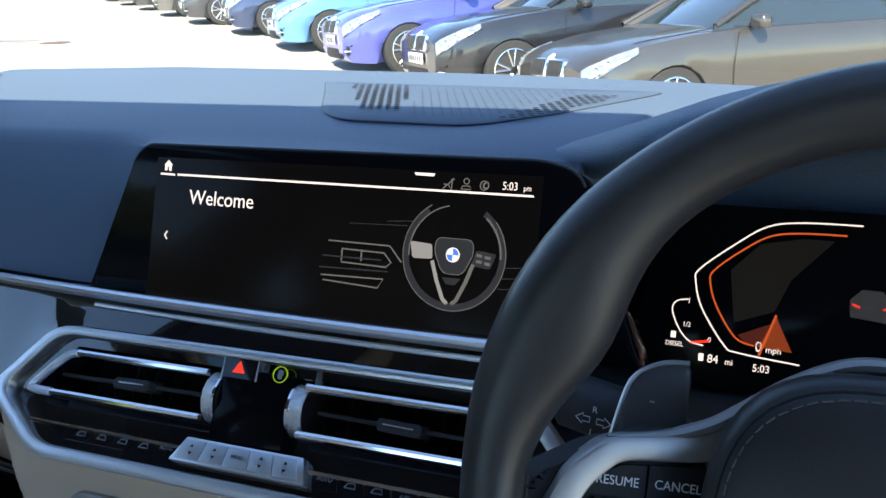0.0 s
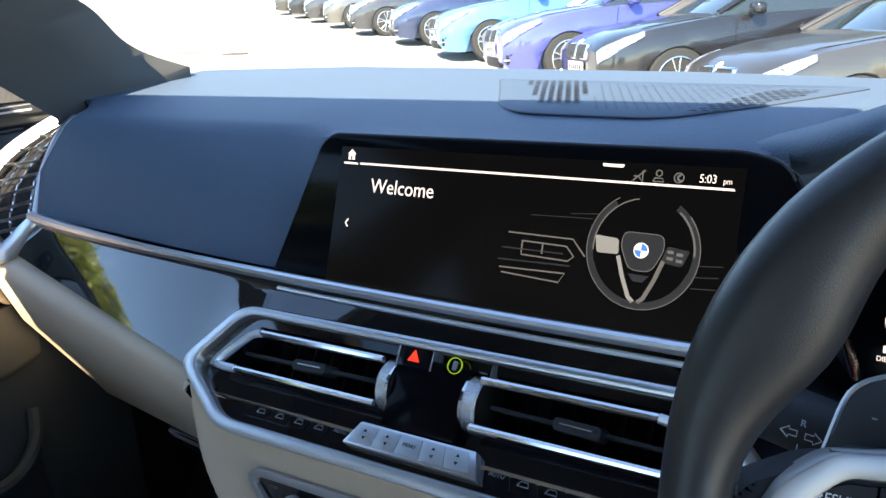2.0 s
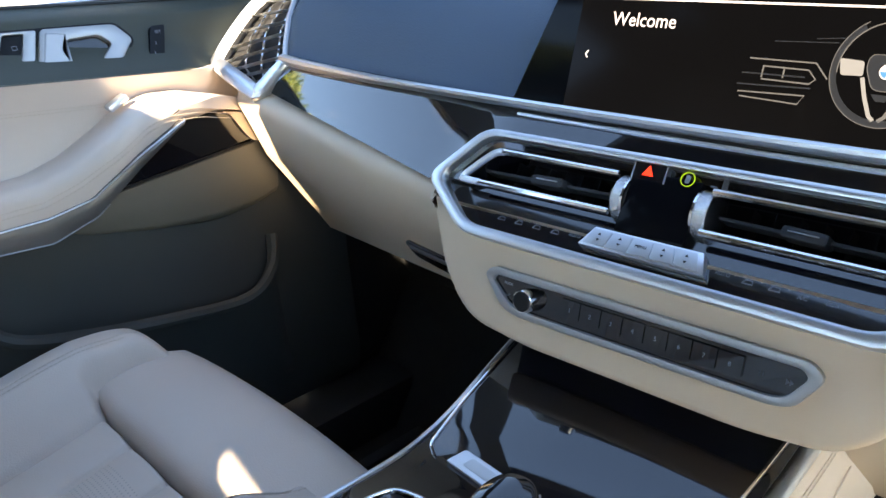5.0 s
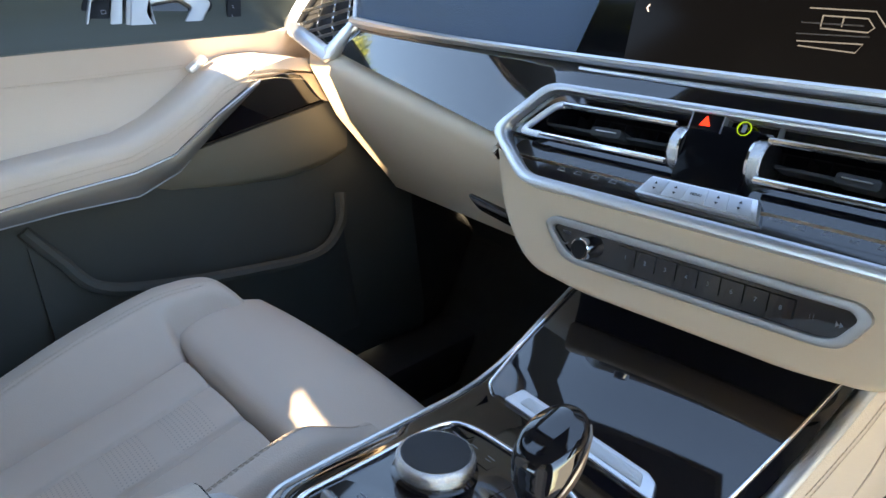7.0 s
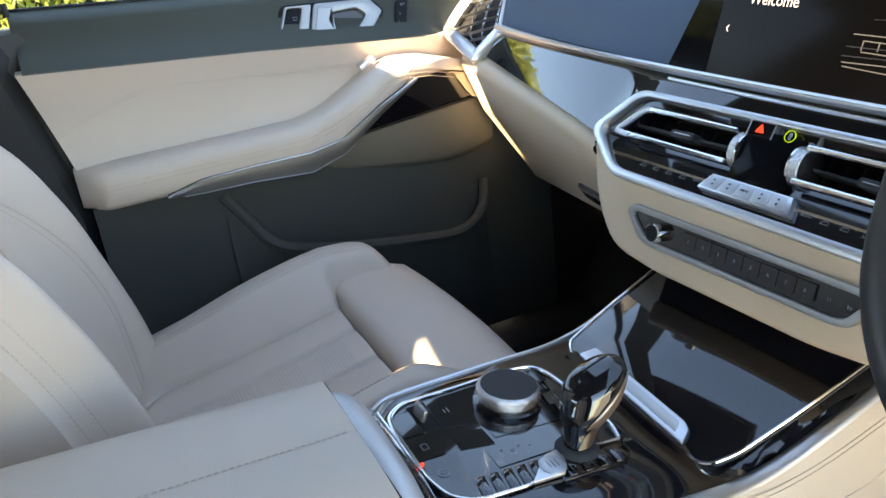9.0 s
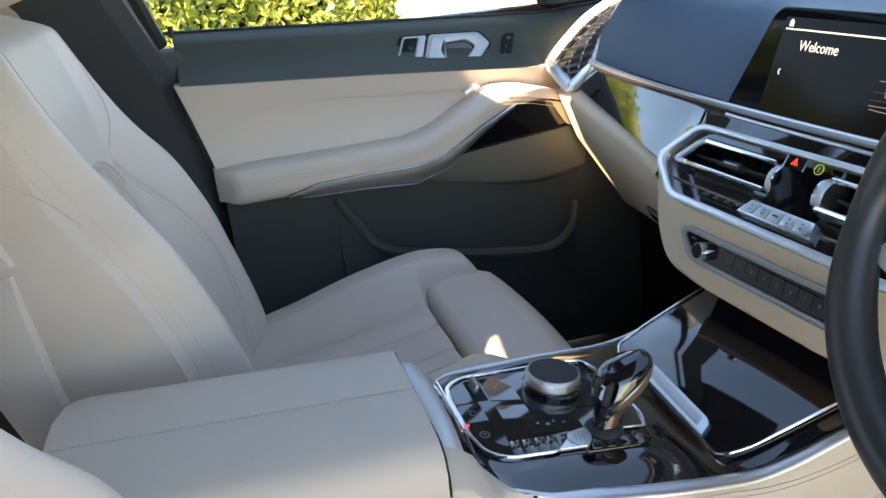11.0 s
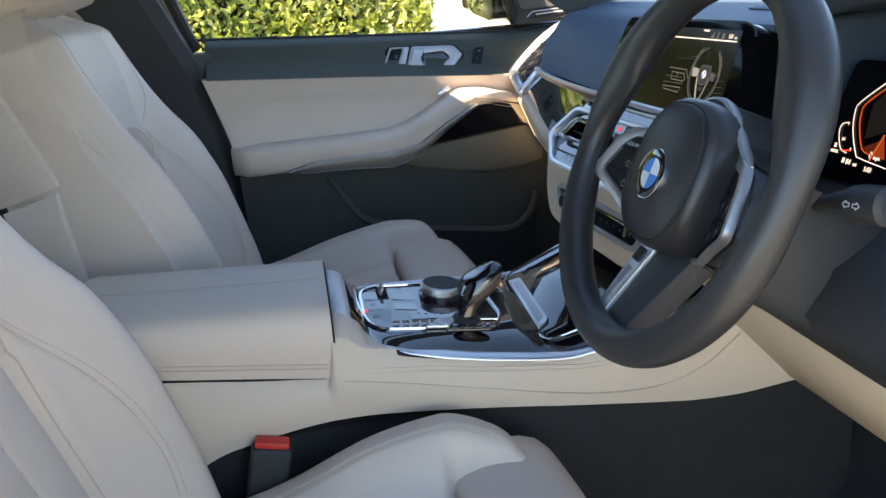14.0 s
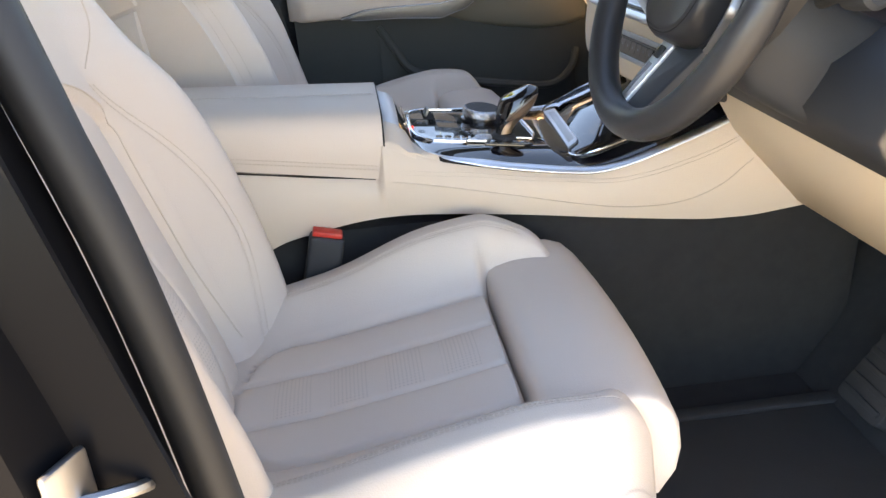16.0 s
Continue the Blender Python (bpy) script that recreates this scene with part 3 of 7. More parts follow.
    part("bright_strip", tube(strip, [0.0072 + 0.0042 * (1 - smooth01(-0.64, -0.30, p.x)) for p in strip], 10, flat=0.62, up=(0, 0.55, 0.83)), "satin", d, "satin aluminium strip")
    low = [p + Vector((0, -0.0025, -0.0092)) for p in strip if abs(p.x) < 0.19]
    part("bright_strip", tube(low, 0.0022, 8), "satin", d, "thin satin aluminium strip")
    # piano black trim below it
    rings = []
    for p in strip:
        f = max(0.0, (abs(p.x) - 0.245) / 0.41)
        lo = Vector((p.x, 0.419 + 0.076 * f + 0.02 * (p.x > 0), 1.1155 + 0.027 * f))
        up = 1 - smooth01(0.185, 0.247, abs(p.x))
        lo = lo.lerp(PANEL.at(p.x, 0.056, 0.0), up) if up < 1 else PANEL.at(p.x, 0.056, 0.0)
        top_p = p + Vector((0, 0.004, -0.004))
        mid = top_p.lerp(lo, 0.5) + Vector((0, -0.0006, 0.0003)) * (1 - up)
        rings.append([top_p, mid, lo, lo + Vector((0, 0.03, 0.0)), top_p + Vector((0, 0.03, 0))])
    part("gloss_trim", loft(rings), "gloss", d, "piano black trim panel")
    # ivory lower panel with the glove box
    rings = []
    for i in range(25):
        x = -0.765 + 0.527 * i / 24
        f = (x + 0.765) / 0.545
        ty, tz = 0.512 - 0.092 * f, 1.136 - 0.024 * f
        by, bz = 0.640 - 0.13 * f, 0.872 + 0.072 * f
        rings.append([(x, ty + 0.02, tz + 0.003), (x, ty - 0.004, tz - 0.004), (x, ty - 0.010, tz - 0.022), (x + 0.025 * f, ty + 0.35 * (by - ty) - 0.018, tz + 0.42 * (bz - tz)), (x + 0.055 * f, by - 0.022, bz + 0.035), (x + 0.060 * f, by, bz), (x + 0.060 * f, by + 0.06, bz + 0.01), (x, ty + 0.12, tz)])
    gb = part("glove_box", loft(rings), "ivory_trim", d, "ivory glove box lid", angle=60)
    ring_end = spline([(-0.762, 0.506, 1.125), (-0.775, 0.55, 1.05), (-0.79, 0.60, 0.96), (-0.80, 0.66, 0.875)], 6)
    part("end_cap", loft([[p, p + Vector((-0.05, 0.02, 0.01)), p + Vector((-0.05, 0.12, 0)), p + Vector((0.01, 0.10, 0))] for p in ring_end]), "ivory_trim", d, "ivory end cap")
    hp = Plane((-0.285, 0.4570, 1.006), (1, -0.06, -0.28), (0.05, -0.86, -0.35))
    part("latch_recess", hp.slab(rounded([(-0.045, 0.010), (-0.030, -0.008), (0.045, -0.012), (0.045, 0.012)], 0.006), 0.0, 0.006, 0.002), "gloss", gb, "piano black latch")
    # driver's knee panel
    rings = []
    for i in range(13):
        x = 0.128 + 0.60 * i / 12
        f = i / 12
        rings.append([(x, 0.475 + 0.03 * f, 1.035), (x, 0.47 + 0.03 * f, 1.02 - 0.02 * f), (x, 0.525 + 0.02 * f, 0.93), (x, 0.638, 0.806 + 0.02 * f), (x, 0.70, 0.80), (x, 0.70, 1.03)])
    part("knee_panel", loft(rings), "ivory_trim", d, "ivory knee panel", angle=60)
    rings = []
    for i in range(13):
        x = 0.20 + 0.56 * i / 12
        rings.append([(x, 0.515, 1.128), (x, 0.462, 1.098), (x, 0.445, 1.05), (x, 0.475, 1.005), (x, 0.56, 0.99), (x, 0.60, 1.128)])
    part("driver_lower_panel", loft(rings), "plastic", d, "dark panel under the instruments", angle=60)
    return d


def end_vent():
    v = thing("corner_air_vent", (-0.74, 0.55, 1.13), "bright-framed corner air vent at the end of the dashboard", "air vent")
    L, B, R = Vector((-0.828, 0.508, 1.166)), Vector((-0.690, 0.492, 1.137)), Vector((-0.648, 0.522, 1.182))
    outer = spline([L, (-0.835, 0.55, 1.205), (-0.83, 0.60, 1.247), (-0.805, 0.66, 1.282), (-0.775, 0.685, 1.293)], 6)
    inner = spline([R, (-0.675, 0.545, 1.205), (-0.715, 0.585, 1.240), (-0.752, 0.64, 1.278), (-0.775, 0.685, 1.293)], 6)
    # one broad flat band round the opening, mitred at its corners
    loop, wide = [], []
    for pts, w in (([B.lerp(L, t) for t in (0.02, 0.25, 0.5, 0.75, 0.97)], 0.027), (outer[1:-1], 0.024), (inner[-2:0:-1], 0.011), ([R.lerp(B, t) for t in (0.03, 0.35, 0.65, 0.97)], 0.021)):
        loop += pts
        wide += [w] * len(pts)
    mid = sum(loop, Vector()) / len(loop)
    n0 = Vector((0.52, -0.70, 0.48)).normalized()
    rings = []
    for i, p in enumerate(loop):
        w = (wide[i - 1] + wide[i] + wide[(i + 1) % len(loop)]) / 3
        tan = (loop[(i + 1) % len(loop)] - loop[i - 1]).normalized()
        into = n0.cross(tan).normalized()
        if into.dot(mid - p) < 0:
            into.negate()
        o = p - into * (0.40 * w)
        q = p + into * (0.52 * w)
        rings.append([o - n0 * 0.020, o - n0 * 0.002, o + into * 0.0016 + n0 * 0.0012, p + n0 * 0.0030, q - into * 0.0014 + n0 * 0.0014, q - n0 * 0.001, q - n0 * 0.014])
    rings.append(rings[0])
    part("vent_frame", loft(rings, caps=False), "satin", v, "broad satin aluminium frame", angle=50)
    # the opening, from its lower corner up both sides
    left = spline([B, B.lerp(L, 0.5), L] + outer[3::4], 5)
    right = spline([B, R] + inner[3::4], 5)

    def along(path, t):
        d = [0.0]
        for p, q in zip(path, path[1:]):
            d.append(d[-1] + (q - p).length)
        w = t * d[-1]
        for i in range(1, len(path)):
            if w <= d[i]:
                return path[i - 1].lerp(path[i], (w - d[i - 1]) / max(1e-9, d[i] - d[i - 1]))
        return path[-1]
    deep = Vector((0.004, 0.020, -0.006))
    part("vent_cavity", loft([[along(left, t) + deep, along(right, t) + deep, along(right, t) + deep * 1.6, along(left, t) + deep * 1.6] for t in [0.01 + 0.98 * i / 20 for i in range(21)]]), "hole", v)
    for i in range(10):
        t = 0.12 + 0.084 * i
        a, b = along(left, t), along(right, t * 0.97)
        part("vent_slat", tube([a + deep * 0.35, a.lerp(b, 0.5) + deep * 0.28, b + deep * 0.35], 0.0046, 6, flat=0.2, up=(0.2, 0.5, 0.85)), "spoke_metal", v, "silver vent slat")
    for q in (0.25, 0.5, 0.75):
        part("vent_blade", tube([along(left, t).lerp(along(right, t * 0.97), q) + deep * 0.62 for t in (0.10, 0.3, 0.5, 0.7, 0.92)], 0.0018, 6, flat=0.6), "chrome", v)


def centre_panel():
    P = PANEL
    c = thing("centre_vent_panel", P.at(0, -0.04), "six-sided vent and climate panel in a satin frame", "vent panel")
    hexo = [(-0.192, 0.055), (-0.245, -0.002), (-0.184, -0.047), (0.184, -0.047), (0.245, -0.002), (0.192, 0.055)]
    hexi = [(-0.186, 0.0475), (-0.229, 0.0), (-0.176, -0.0365), (0.176, -0.0365), (0.229, 0.0), (0.186, 0.0475)]
    ro, ri = rounded(hexo, 0.016, 4), rounded(hexi, 0.014, 4)
    part("frame", P.ring(ro, ri, -0.02, 0.006, 0.0025), "satin", c, "satin aluminium frame")
    part("backing", P.slab(ri, -0.07, -0.062), "plastic", c)
    # side walls: gloss face around the two openings
    L = Plane(P.at(0, -0.018, -0.003), P.u, P.n + P.v * 0.30)
    part("face_lower", L.slab([(-0.2300, 0.0190), (-0.1775, -0.0195), (0.1775, -0.0195), (0.2300, 0.0190)], -0.05, 0.0), "gloss", c, "piano black face")
    part("face_upper", P.slab([(-0.187, 0.0480), (-0.172, 0.0402), (0.172, 0.0402), (0.187, 0.0480)], -0.05, -0.003), "gloss", c, "piano black face")
    part("face_centre", P.slab([(-0.0305, -0.0115), (0.0305, -0.0115), (0.0305, 0.0405), (-0.0305, 0.0405)], -0.05, 0.0035, 0.0015), "display", c, "piano black face")
    for s in (-1, 1):
        part("face_side", P.slab([(s * 0.2300, 0.0012), (s * 0.200, 0.0012), (s * 0.172, 0.040), (s * 0.1870, 0.0480)], -0.05, -0.003), "gloss", c, "piano black face")
        v = part("air_vent", P.slab([(s * 0.198, 0.001), (s * 0.031, 0.001), (s * 0.031, 0.040), (s * 0.172, 0.040)], -0.061, -0.055), "hole", c, "dark vent opening")
        loop = spline([P.at(s * 0.041, 0.0345, 0.004), P.at(s * 0.10, 0.0345, 0.004), P.at(s * 0.163, 0.0345, 0.004)], 3)
        part("vent_bar", tube(loop, 0.0028, 8), "chrome", v, "chrome bar")
        part("vent_bar", tube(spline([P.at(s * 0.163, 0.0345, 0.004), P.at(s * 0.176, 0.030, 0.003), P.at(s * 0.201, 0.006, 0.002), P.at(s * 0.196, 0.0025, 0.004), P.at(s * 0.18, 0.0022, 0.004)], 5), 0.0034, 8), "satin", v, "satin bar")
        part("vent_bar", tube([P.at(s * 0.18, 0.0022, 0.004), P.at(s * 0.11, 0.0022, 0.004), P.at(s * 0.040, 0.0022, 0.004)], 0.0028, 8), "chrome", v, "chrome bar")
        # knurled thumb wheel
        ax = P.u
        prof = [(0.0005, -0.0055), (0.0185, -0.0055), (0.0198, -0.004), (0.0198, 0.004), (0.0185, 0.0055), (0.0005, 0.0055)]
        part("thumb_wheel", lathe(P.at(s * 0.036, 0.0185, -0.012), ax, prof, 36), "knurl", v, "knurled chrome thumb wheel")
        part("thumb_wheel_rim", lathe(P.at(s * 0.0305, 0.0185, -0.012), ax, [(0.0185, -0.001), (0.0205, -0.001), (0.0205, 0.001), (0.0185, 0.001)], 36), "chrome", v)
        part("thumb_wheel_face", lathe(P.at(s * 0.0302, 0.0185, -0.012), ax, [(0.0005, -0.0012), (0.0182, -0.0012), (0.0182, 0.0012), (0.0005, 0.0012)], 36), "hole", v)
        # blades
        part("vent_blade", P.slab([(s * 0.188, 0.0185), (s * 0.045, 0.0205), (s * 0.045, 0.0175), (s * 0.188, 0.0155)], -0.03, -0.010, 0.0008), "plastic", v)
        for k in range(7):
            u = s * (0.06 + 0.018 * k)
            part("vent_blade", P.slab([(u, 0.004), (u + 0.0015, 0.004), (u + 0.0015, 0.035), (u, 0.035)], -0.05, -0.030), "hole", v)
        tab = part("vent_tab", P.slab(rounded([(s * 0.128, 0.0125), (s * 0.095, 0.0135), (s * 0.095, 0.0225), (s * 0.128, 0.0215)], 0.003), -0.02, -0.001, 0.0015), "plastic", v)
        part("tab_trim", P.slab([(s * 0.122, 0.0175), (s * 0.100, 0.018), (s * 0.100, 0.0188), (s * 0.122, 0.0183)], -0.001, 0.0002), "satin", tab)
    # hazard and status symbols
    part("hazard_key", P.slab([(-0.030, 0.0335), (-0.0025, 0.0335), (-0.0025, 0.0475), (-0.030, 0.0475)], -0.01, 0.0038), "gloss", c)
    part("hazard_triangle", P.slab([(-0.0215, 0.0375), (-0.0115, 0.0375), (-0.0165, 0.0460)], 0.0036, 0.0042), "ui_red", c, "lit red warning triangle")
    part("status_ring", arc_band(P, (0.0175, 0.0405), 0.0056, 0.0007, 0, 360, 0.0030, 0.0040, 32), "ui_green", c, "lit green status ring")
    part("status_car", P.slab(rounded([(0.0157, 0.0372), (0.0193, 0.0372), (0.0193, 0.0438), (0.0157, 0.0438)], 0.0012), 0.003, 0.0039), "grey_print", c)
    for u in (-0.0305, -0.0015):
        part("divider", P.slab([(u, 0.033), (u + 0.0012, 0.033), (u + 0.0008, 0.048), (u, 0.048)], -0.003, 0.0044), "satin", c)
    part("release_button", P.slab(rounded([(0.043, 0.0375), (0.048, 0.0375), (0.047, 0.0475), (0.043, 0.0475)], 0.001), -0.006, -0.0016, 0.0006), "blade", c)
    part("status_dash", P.slab([(0.034, 0.0398), (0.039, 0.0398), (0.039, 0.0406), (0.034, 0.0406)], -0.006, -0.0024), "grey_print", c)
    # climate keys, five a side, and the silver rocker row
    for s in (-1, 1):
        for k in range(5):
            u0 = s * (0.0585 + 0.0205 * k)
            u1 = s * (0.0585 + 0.0205 * (k + 1) - 0.0012)
            key = part("climate_key", L.slab([(u0 * 0.985, -0.0130), (u1 * 0.985, -0.0130), (u1 * 0.93, 0.0015), (u0 * 0.93, 0.0015)], -0.003, 0.0004), "gloss", c)
            cu = 0.958 * (u0 + u1) / 2
            words = {(-1, 0): "AUTO", (-1, 2): "REAR", (-1, 3): "MAX", (1, 0): "AUTO", (1, 3): "MAX\nA/C"}
            w = words.get((s, k))
            if w:
                text("lettering", w, 0.0050, L.m(cu, -0.0045 if w != "AUTO" else -0.0070, 0.0005), "grey_print", key, align="CENTER", squeeze=0.85)
            if w in (None, "REAR", "MAX"):
                v = -0.0085
                part("symbol", merge(stroke(L, [(cu - 0.004, v), (cu - 0.002, v + 0.0032), (cu + 0.003, v + 0.0032), (cu + 0.004, v), (cu - 0.004, v)], 0.0006, 0.0004, 0.0008),
                                     stroke(L, [(cu - 0.001, v + 0.004), (cu, v + 0.0055), (cu + 0.001, v + 0.004)], 0.0006, 0.0004, 0.0008)), "grey_print", key)
    Q = Plane(P.o, P.u, P.n + P.v * 0.22)
    Q.o = P.at(0, -0.0215, 0.003) + Q.v * 0.0215
    bar = part("rocker_bar", Q.slab([(-0.0555, -0.0305), (0.0555, -0.0305), (0.0495, -0.0125), (-0.0460, -0.0125)], -0.006, 0.0035, 0.0012), "satin", c, "silver rocker bar")
    for k in range(5):
        u0, u1 = -0.0505 + 0.0202 * k, -0.0505 + 0.0202 * (k + 1) - 0.0005
        key = part("rocker_key", Q.slab([(u0, -0.0285), (u1, -0.0285), (u1 * 0.9, -0.0145), (u0 * 0.9, -0.0145)], 0.0035, 0.0043, 0.0003), "bar_key", bar)
        if k != 2:
            cu = 0.95 * (u0 + u1) / 2
            part("up_arrow", Q.slab([(cu - 0.0015, -0.0195), (cu + 0.0015, -0.0195), (cu, -0.0173)], 0.0043, 0.0046), "switch", key)
            part("down_arrow", Q.slab([(cu - 0.0015, -0.0228), (cu + 0.0015, -0.0228), (cu, -0.025)], 0.0043, 0.0046), "switch", key)
        else:
            text("lettering", "MENU", 0.0036, Q.m(0.95 * (u0 + u1) / 2, -0.022, 0.0044), "switch", key, align="CENTER")


def centre_display():
    S = Plane((0, 0.5005, 1.235), (1, 0, 0), (-0.014, -0.9505, 0.3105))
    d = thing("centre_display", S.at(0, -0.055), "wide black touch display showing a welcome page", "display")
    body = rounded([(-0.199, -0.056), (0.262, -0.052), (0.213, 0.066), (0.190, 0.0725), (-0.146, 0.0725), (-0.158, 0.062)], [0.004, 0.004, 0.01, 0.01, 0.012, 0.01], 4)
    part("bezel", S.slab(body, -0.03, 0.003, 0.002), "display", d, "glossy black bezel")
    part("edge_strip", tube([S.at(*p, 0.001) for p in body if p[1] > 0.05], 0.0012, 6), "plastic", d)
    part("screen_area", S.slab([(-0.133, -0.055), (0.190, -0.052), (0.190, 0.062), (-0.133, 0.062)], 0.003, 0.0034), "ui_dark", d, "lit dark picture area")
    w0, w1 = 0.0034, 0.0038
    def on(name, pts, material):
        part(name, S.slab(pts, w0, w1), material, d)
    on("home_underline", [(-0.1285, 0.0480), (-0.1135, 0.0478), (-0.1145, 0.0494), (-0.1285, 0.0496)], "ui_white")
    on("header_line", [(-0.111, 0.0480), (0.185, 0.0482), (0.184, 0.0496), (-0.1115, 0.0496)], "ui_white")
    on("home_icon", [(-0.1245, 0.0515), (-0.1222, 0.0515), (-0.1222, 0.0545), (-0.1203, 0.0545), (-0.1203, 0.0515), (-0.1180, 0.0515), (-0.1180, 0.0560), (-0.1170, 0.0560), (-0.1213, 0.0600), (-0.1255, 0.0560), (-0.1245, 0.0560)], "ui_white")
    on("pull_tab", [(0.098, 0.0605), (0.1135, 0.0603), (0.1125, 0.0583), (0.099, 0.0585)], "ui_white")
    part("back_arrow", stroke(S, [(-0.1165, 0.0035), (-0.119, 0.0003), (-0.1165, -0.0028)], 0.0010, w0, w1), "ui_white", d)
    text("lettering", "Welcome", 0.0162, S.m(-0.0975, 0.0265, w0), "ui_white", d, squeeze=0.97)
    text("lettering", "5:03", 0.0076, S.m(0.1625, 0.0520, w0), "ui_white", d, squeeze=0.84)
    text("lettering", "pm", 0.0052, S.m(0.1772, 0.0520, w0), "ui_white", d, squeeze=0.82)
    part("mute_icon", merge(stroke(S, [(0.1205, 0.0535), (0.124, 0.0535), (0.1265, 0.0575), (0.1265, 0.0500), (0.124, 0.0530)], 0.0008, w0, w1), stroke(S, [(0.120, 0.0505), (0.128, 0.0575)], 0.0008, w0, w1)), "ui_grey", d)
    part("profile_icon", merge(arc_band(S, (0.137, 0.0562), 0.0019, 0.0007, 0, 360, w0, w1, 14), stroke(S, [(0.1335, 0.0508), (0.1345, 0.0530), (0.1395, 0.0530), (0.1405, 0.0508), (0.1335, 0.0508)], 0.0007, w0, w1)), "ui_grey", d)
    part("globe_icon", merge(arc_band(S, (0.1500, 0.0540), 0.0030, 0.0007, 0, 360, w0, w1, 18), arc_band(S, (0.1512, 0.0540), 0.0018, 0.0012, 90, 300, w0, w1, 12)), "ui_grey", d)
    # picture of a cockpit on the page
    c = (0.132, 0.0065)
    pic = part("picture_wheel", arc_band(S, c, 0.0352, 0.0042, -235, 55, w0, w1, 60), "ui_dim", d)
    part("picture_wheel_edge", arc_band(S, c, 0.0374, 0.0005, 120, 400, w0, w1 + 0.0001, 60), "ui_grey", pic)
    part("picture_wheel_edge", arc_band(S, c, 0.0330, 0.0007, 100, 185, w0, w1 + 0.0001, 30), "ui_grey", pic)
    part("picture_wheel_edge", arc_band(S, c, 0.0330, 0.0006, 200, 340, w0, w1 + 0.0001, 40), "ui_dim", pic)
    part("picture_wheel_edge", arc_band(S, c, 0.0340, 0.0012, 0, 50, w0, w1 + 0.0001, 20), "ui_grey", pic)
    hub = rounded([(c[0] - 0.0125, c[1] + 0.0110), (c[0] + 0.0135, c[1] + 0.0110), (c[0] + 0.0150, c[1] + 0.0020), (c[0] + 0.0080, c[1] - 0.0130), (c[0] - 0.0070, c[1] - 0.0130), (c[0] - 0.0140, c[1] + 0.0020)], 0.005)
    part("picture_hub", S.slab(hub, w0, w1), "ui_dim", pic)
    part("picture_hub_edge", stroke(S, hub + hub[:1], 0.0005, w1, w1 + 0.0002), "ui_grey", pic)
    part("picture_spoke", S.slab(rounded([(c[0] - 0.0325, c[1] + 0.0070), (c[0] - 0.0160, c[1] + 0.0060), (c[0] - 0.0150, c[1] - 0.0040), (c[0] - 0.0300, c[1] - 0.0045)], 0.002), w0, w1), "ui_light", pic)
    part("picture_spoke", S.slab(rounded([(c[0] + 0.0310, c[1] + 0.0030), (c[0] + 0.0165, c[1] + 0.0045), (c[0] + 0.0135, c[1] - 0.0060), (c[0] + 0.0270, c[1] - 0.0075)], 0.002), w0, w1), "ui_dim", pic)
    for du, dv in ((0.019, 0.001), (0.025, 0.000), (0.019, -0.003), (0.025, -0.004)):
        part("picture_key", S.slab([(c[0] + du - 0.002, c[1] + dv - 0.0008), (c[0] + du + 0.002, c[1] + dv - 0.0010), (c[0] + du + 0.002, c[1] + dv + 0.0010), (c[0] + du - 0.002, c[1] + dv + 0.0012)], w1, w1 + 0.0002), "ui_grey", pic)
    for q in (-1, 1):
        part("picture_spoke", stroke(S, [(c[0] + q * 0.0150, c[1] - 0.0050), (c[0] + q * 0.0105, c[1] - 0.0180), (c[0] + q * 0.0050, c[1] - 0.0300), (c[0] + q * 0.0015, c[1] - 0.0330)], 0.0026, w0, w1 + 0.0001), "ui_light" if q < 0 else "ui_grey", pic)
    part("picture_spoke", S.slab([(c[0] - 0.007, c[1] - 0.0155), (c[0] + 0.007, c[1] - 0.0155), (c[0] + 0.003, c[1] - 0.0200), (c[0] - 0.003, c[1] - 0.0200)], w0, w1), "ui_dim", pic)
    for v, u0, u1 in ((0.0220, 0.050, 0.096), (0.0255, 0.080, 0.100), (0.0010, 0.168, 0.184), (-0.0060, 0.168, 0.182), (-0.0130, 0.166, 0.186)):
        part("picture_line", stroke(S, [(u0, v), (u1, v + 0.0015)], 0.0006, w0, w1), "ui_dim", pic)
    part("picture_badge", S.slab(circle2(c, 0.0050, 24), w1, w1 + 0.0003), "ui_white", pic)
    for a in (0, 180):
        part("picture_badge", S.slab([c] + circle2(c, 0.0043, 10, a, a + 90), w1 + 0.0003, w1 + 0.0005), "ui_blue", pic)
    vent = part("picture_vent", S.slab([(0.034, 0.007), (0.085, 0.007), (0.094, -0.003), (0.088, -0.009), (0.034, -0.009)], w0, w0 + 0.0002), "ui_dark", d)
    for pts, mm in (([(0.034, 0.0085), (0.084, 0.0085), (0.094, -0.002)], "ui_grey"), ([(0.046, 0.0035), (0.080, 0.0032), (0.086, -0.003), (0.082, -0.0065), (0.046, -0.006)], "ui_grey"), ([(0.030, -0.0025), (0.078, -0.0020)], "ui_dim"),
                    ([(0.028, -0.0110), (0.084, -0.0095)], "ui_dim"), ([(0.030, -0.0165), (0.081, -0.0150), (0.077, -0.0215), (0.032, -0.0200)], "ui_grey"), ([(0.046, 0.004), (0.046, -0.005)], "ui_grey"), ([(0.062, 0.004), (0.062, -0.004)], "ui_grey")):
        part("picture_line", stroke(S, pts, 0.0010, w0 + 0.0002, w1 + 0.0002), mm, vent)


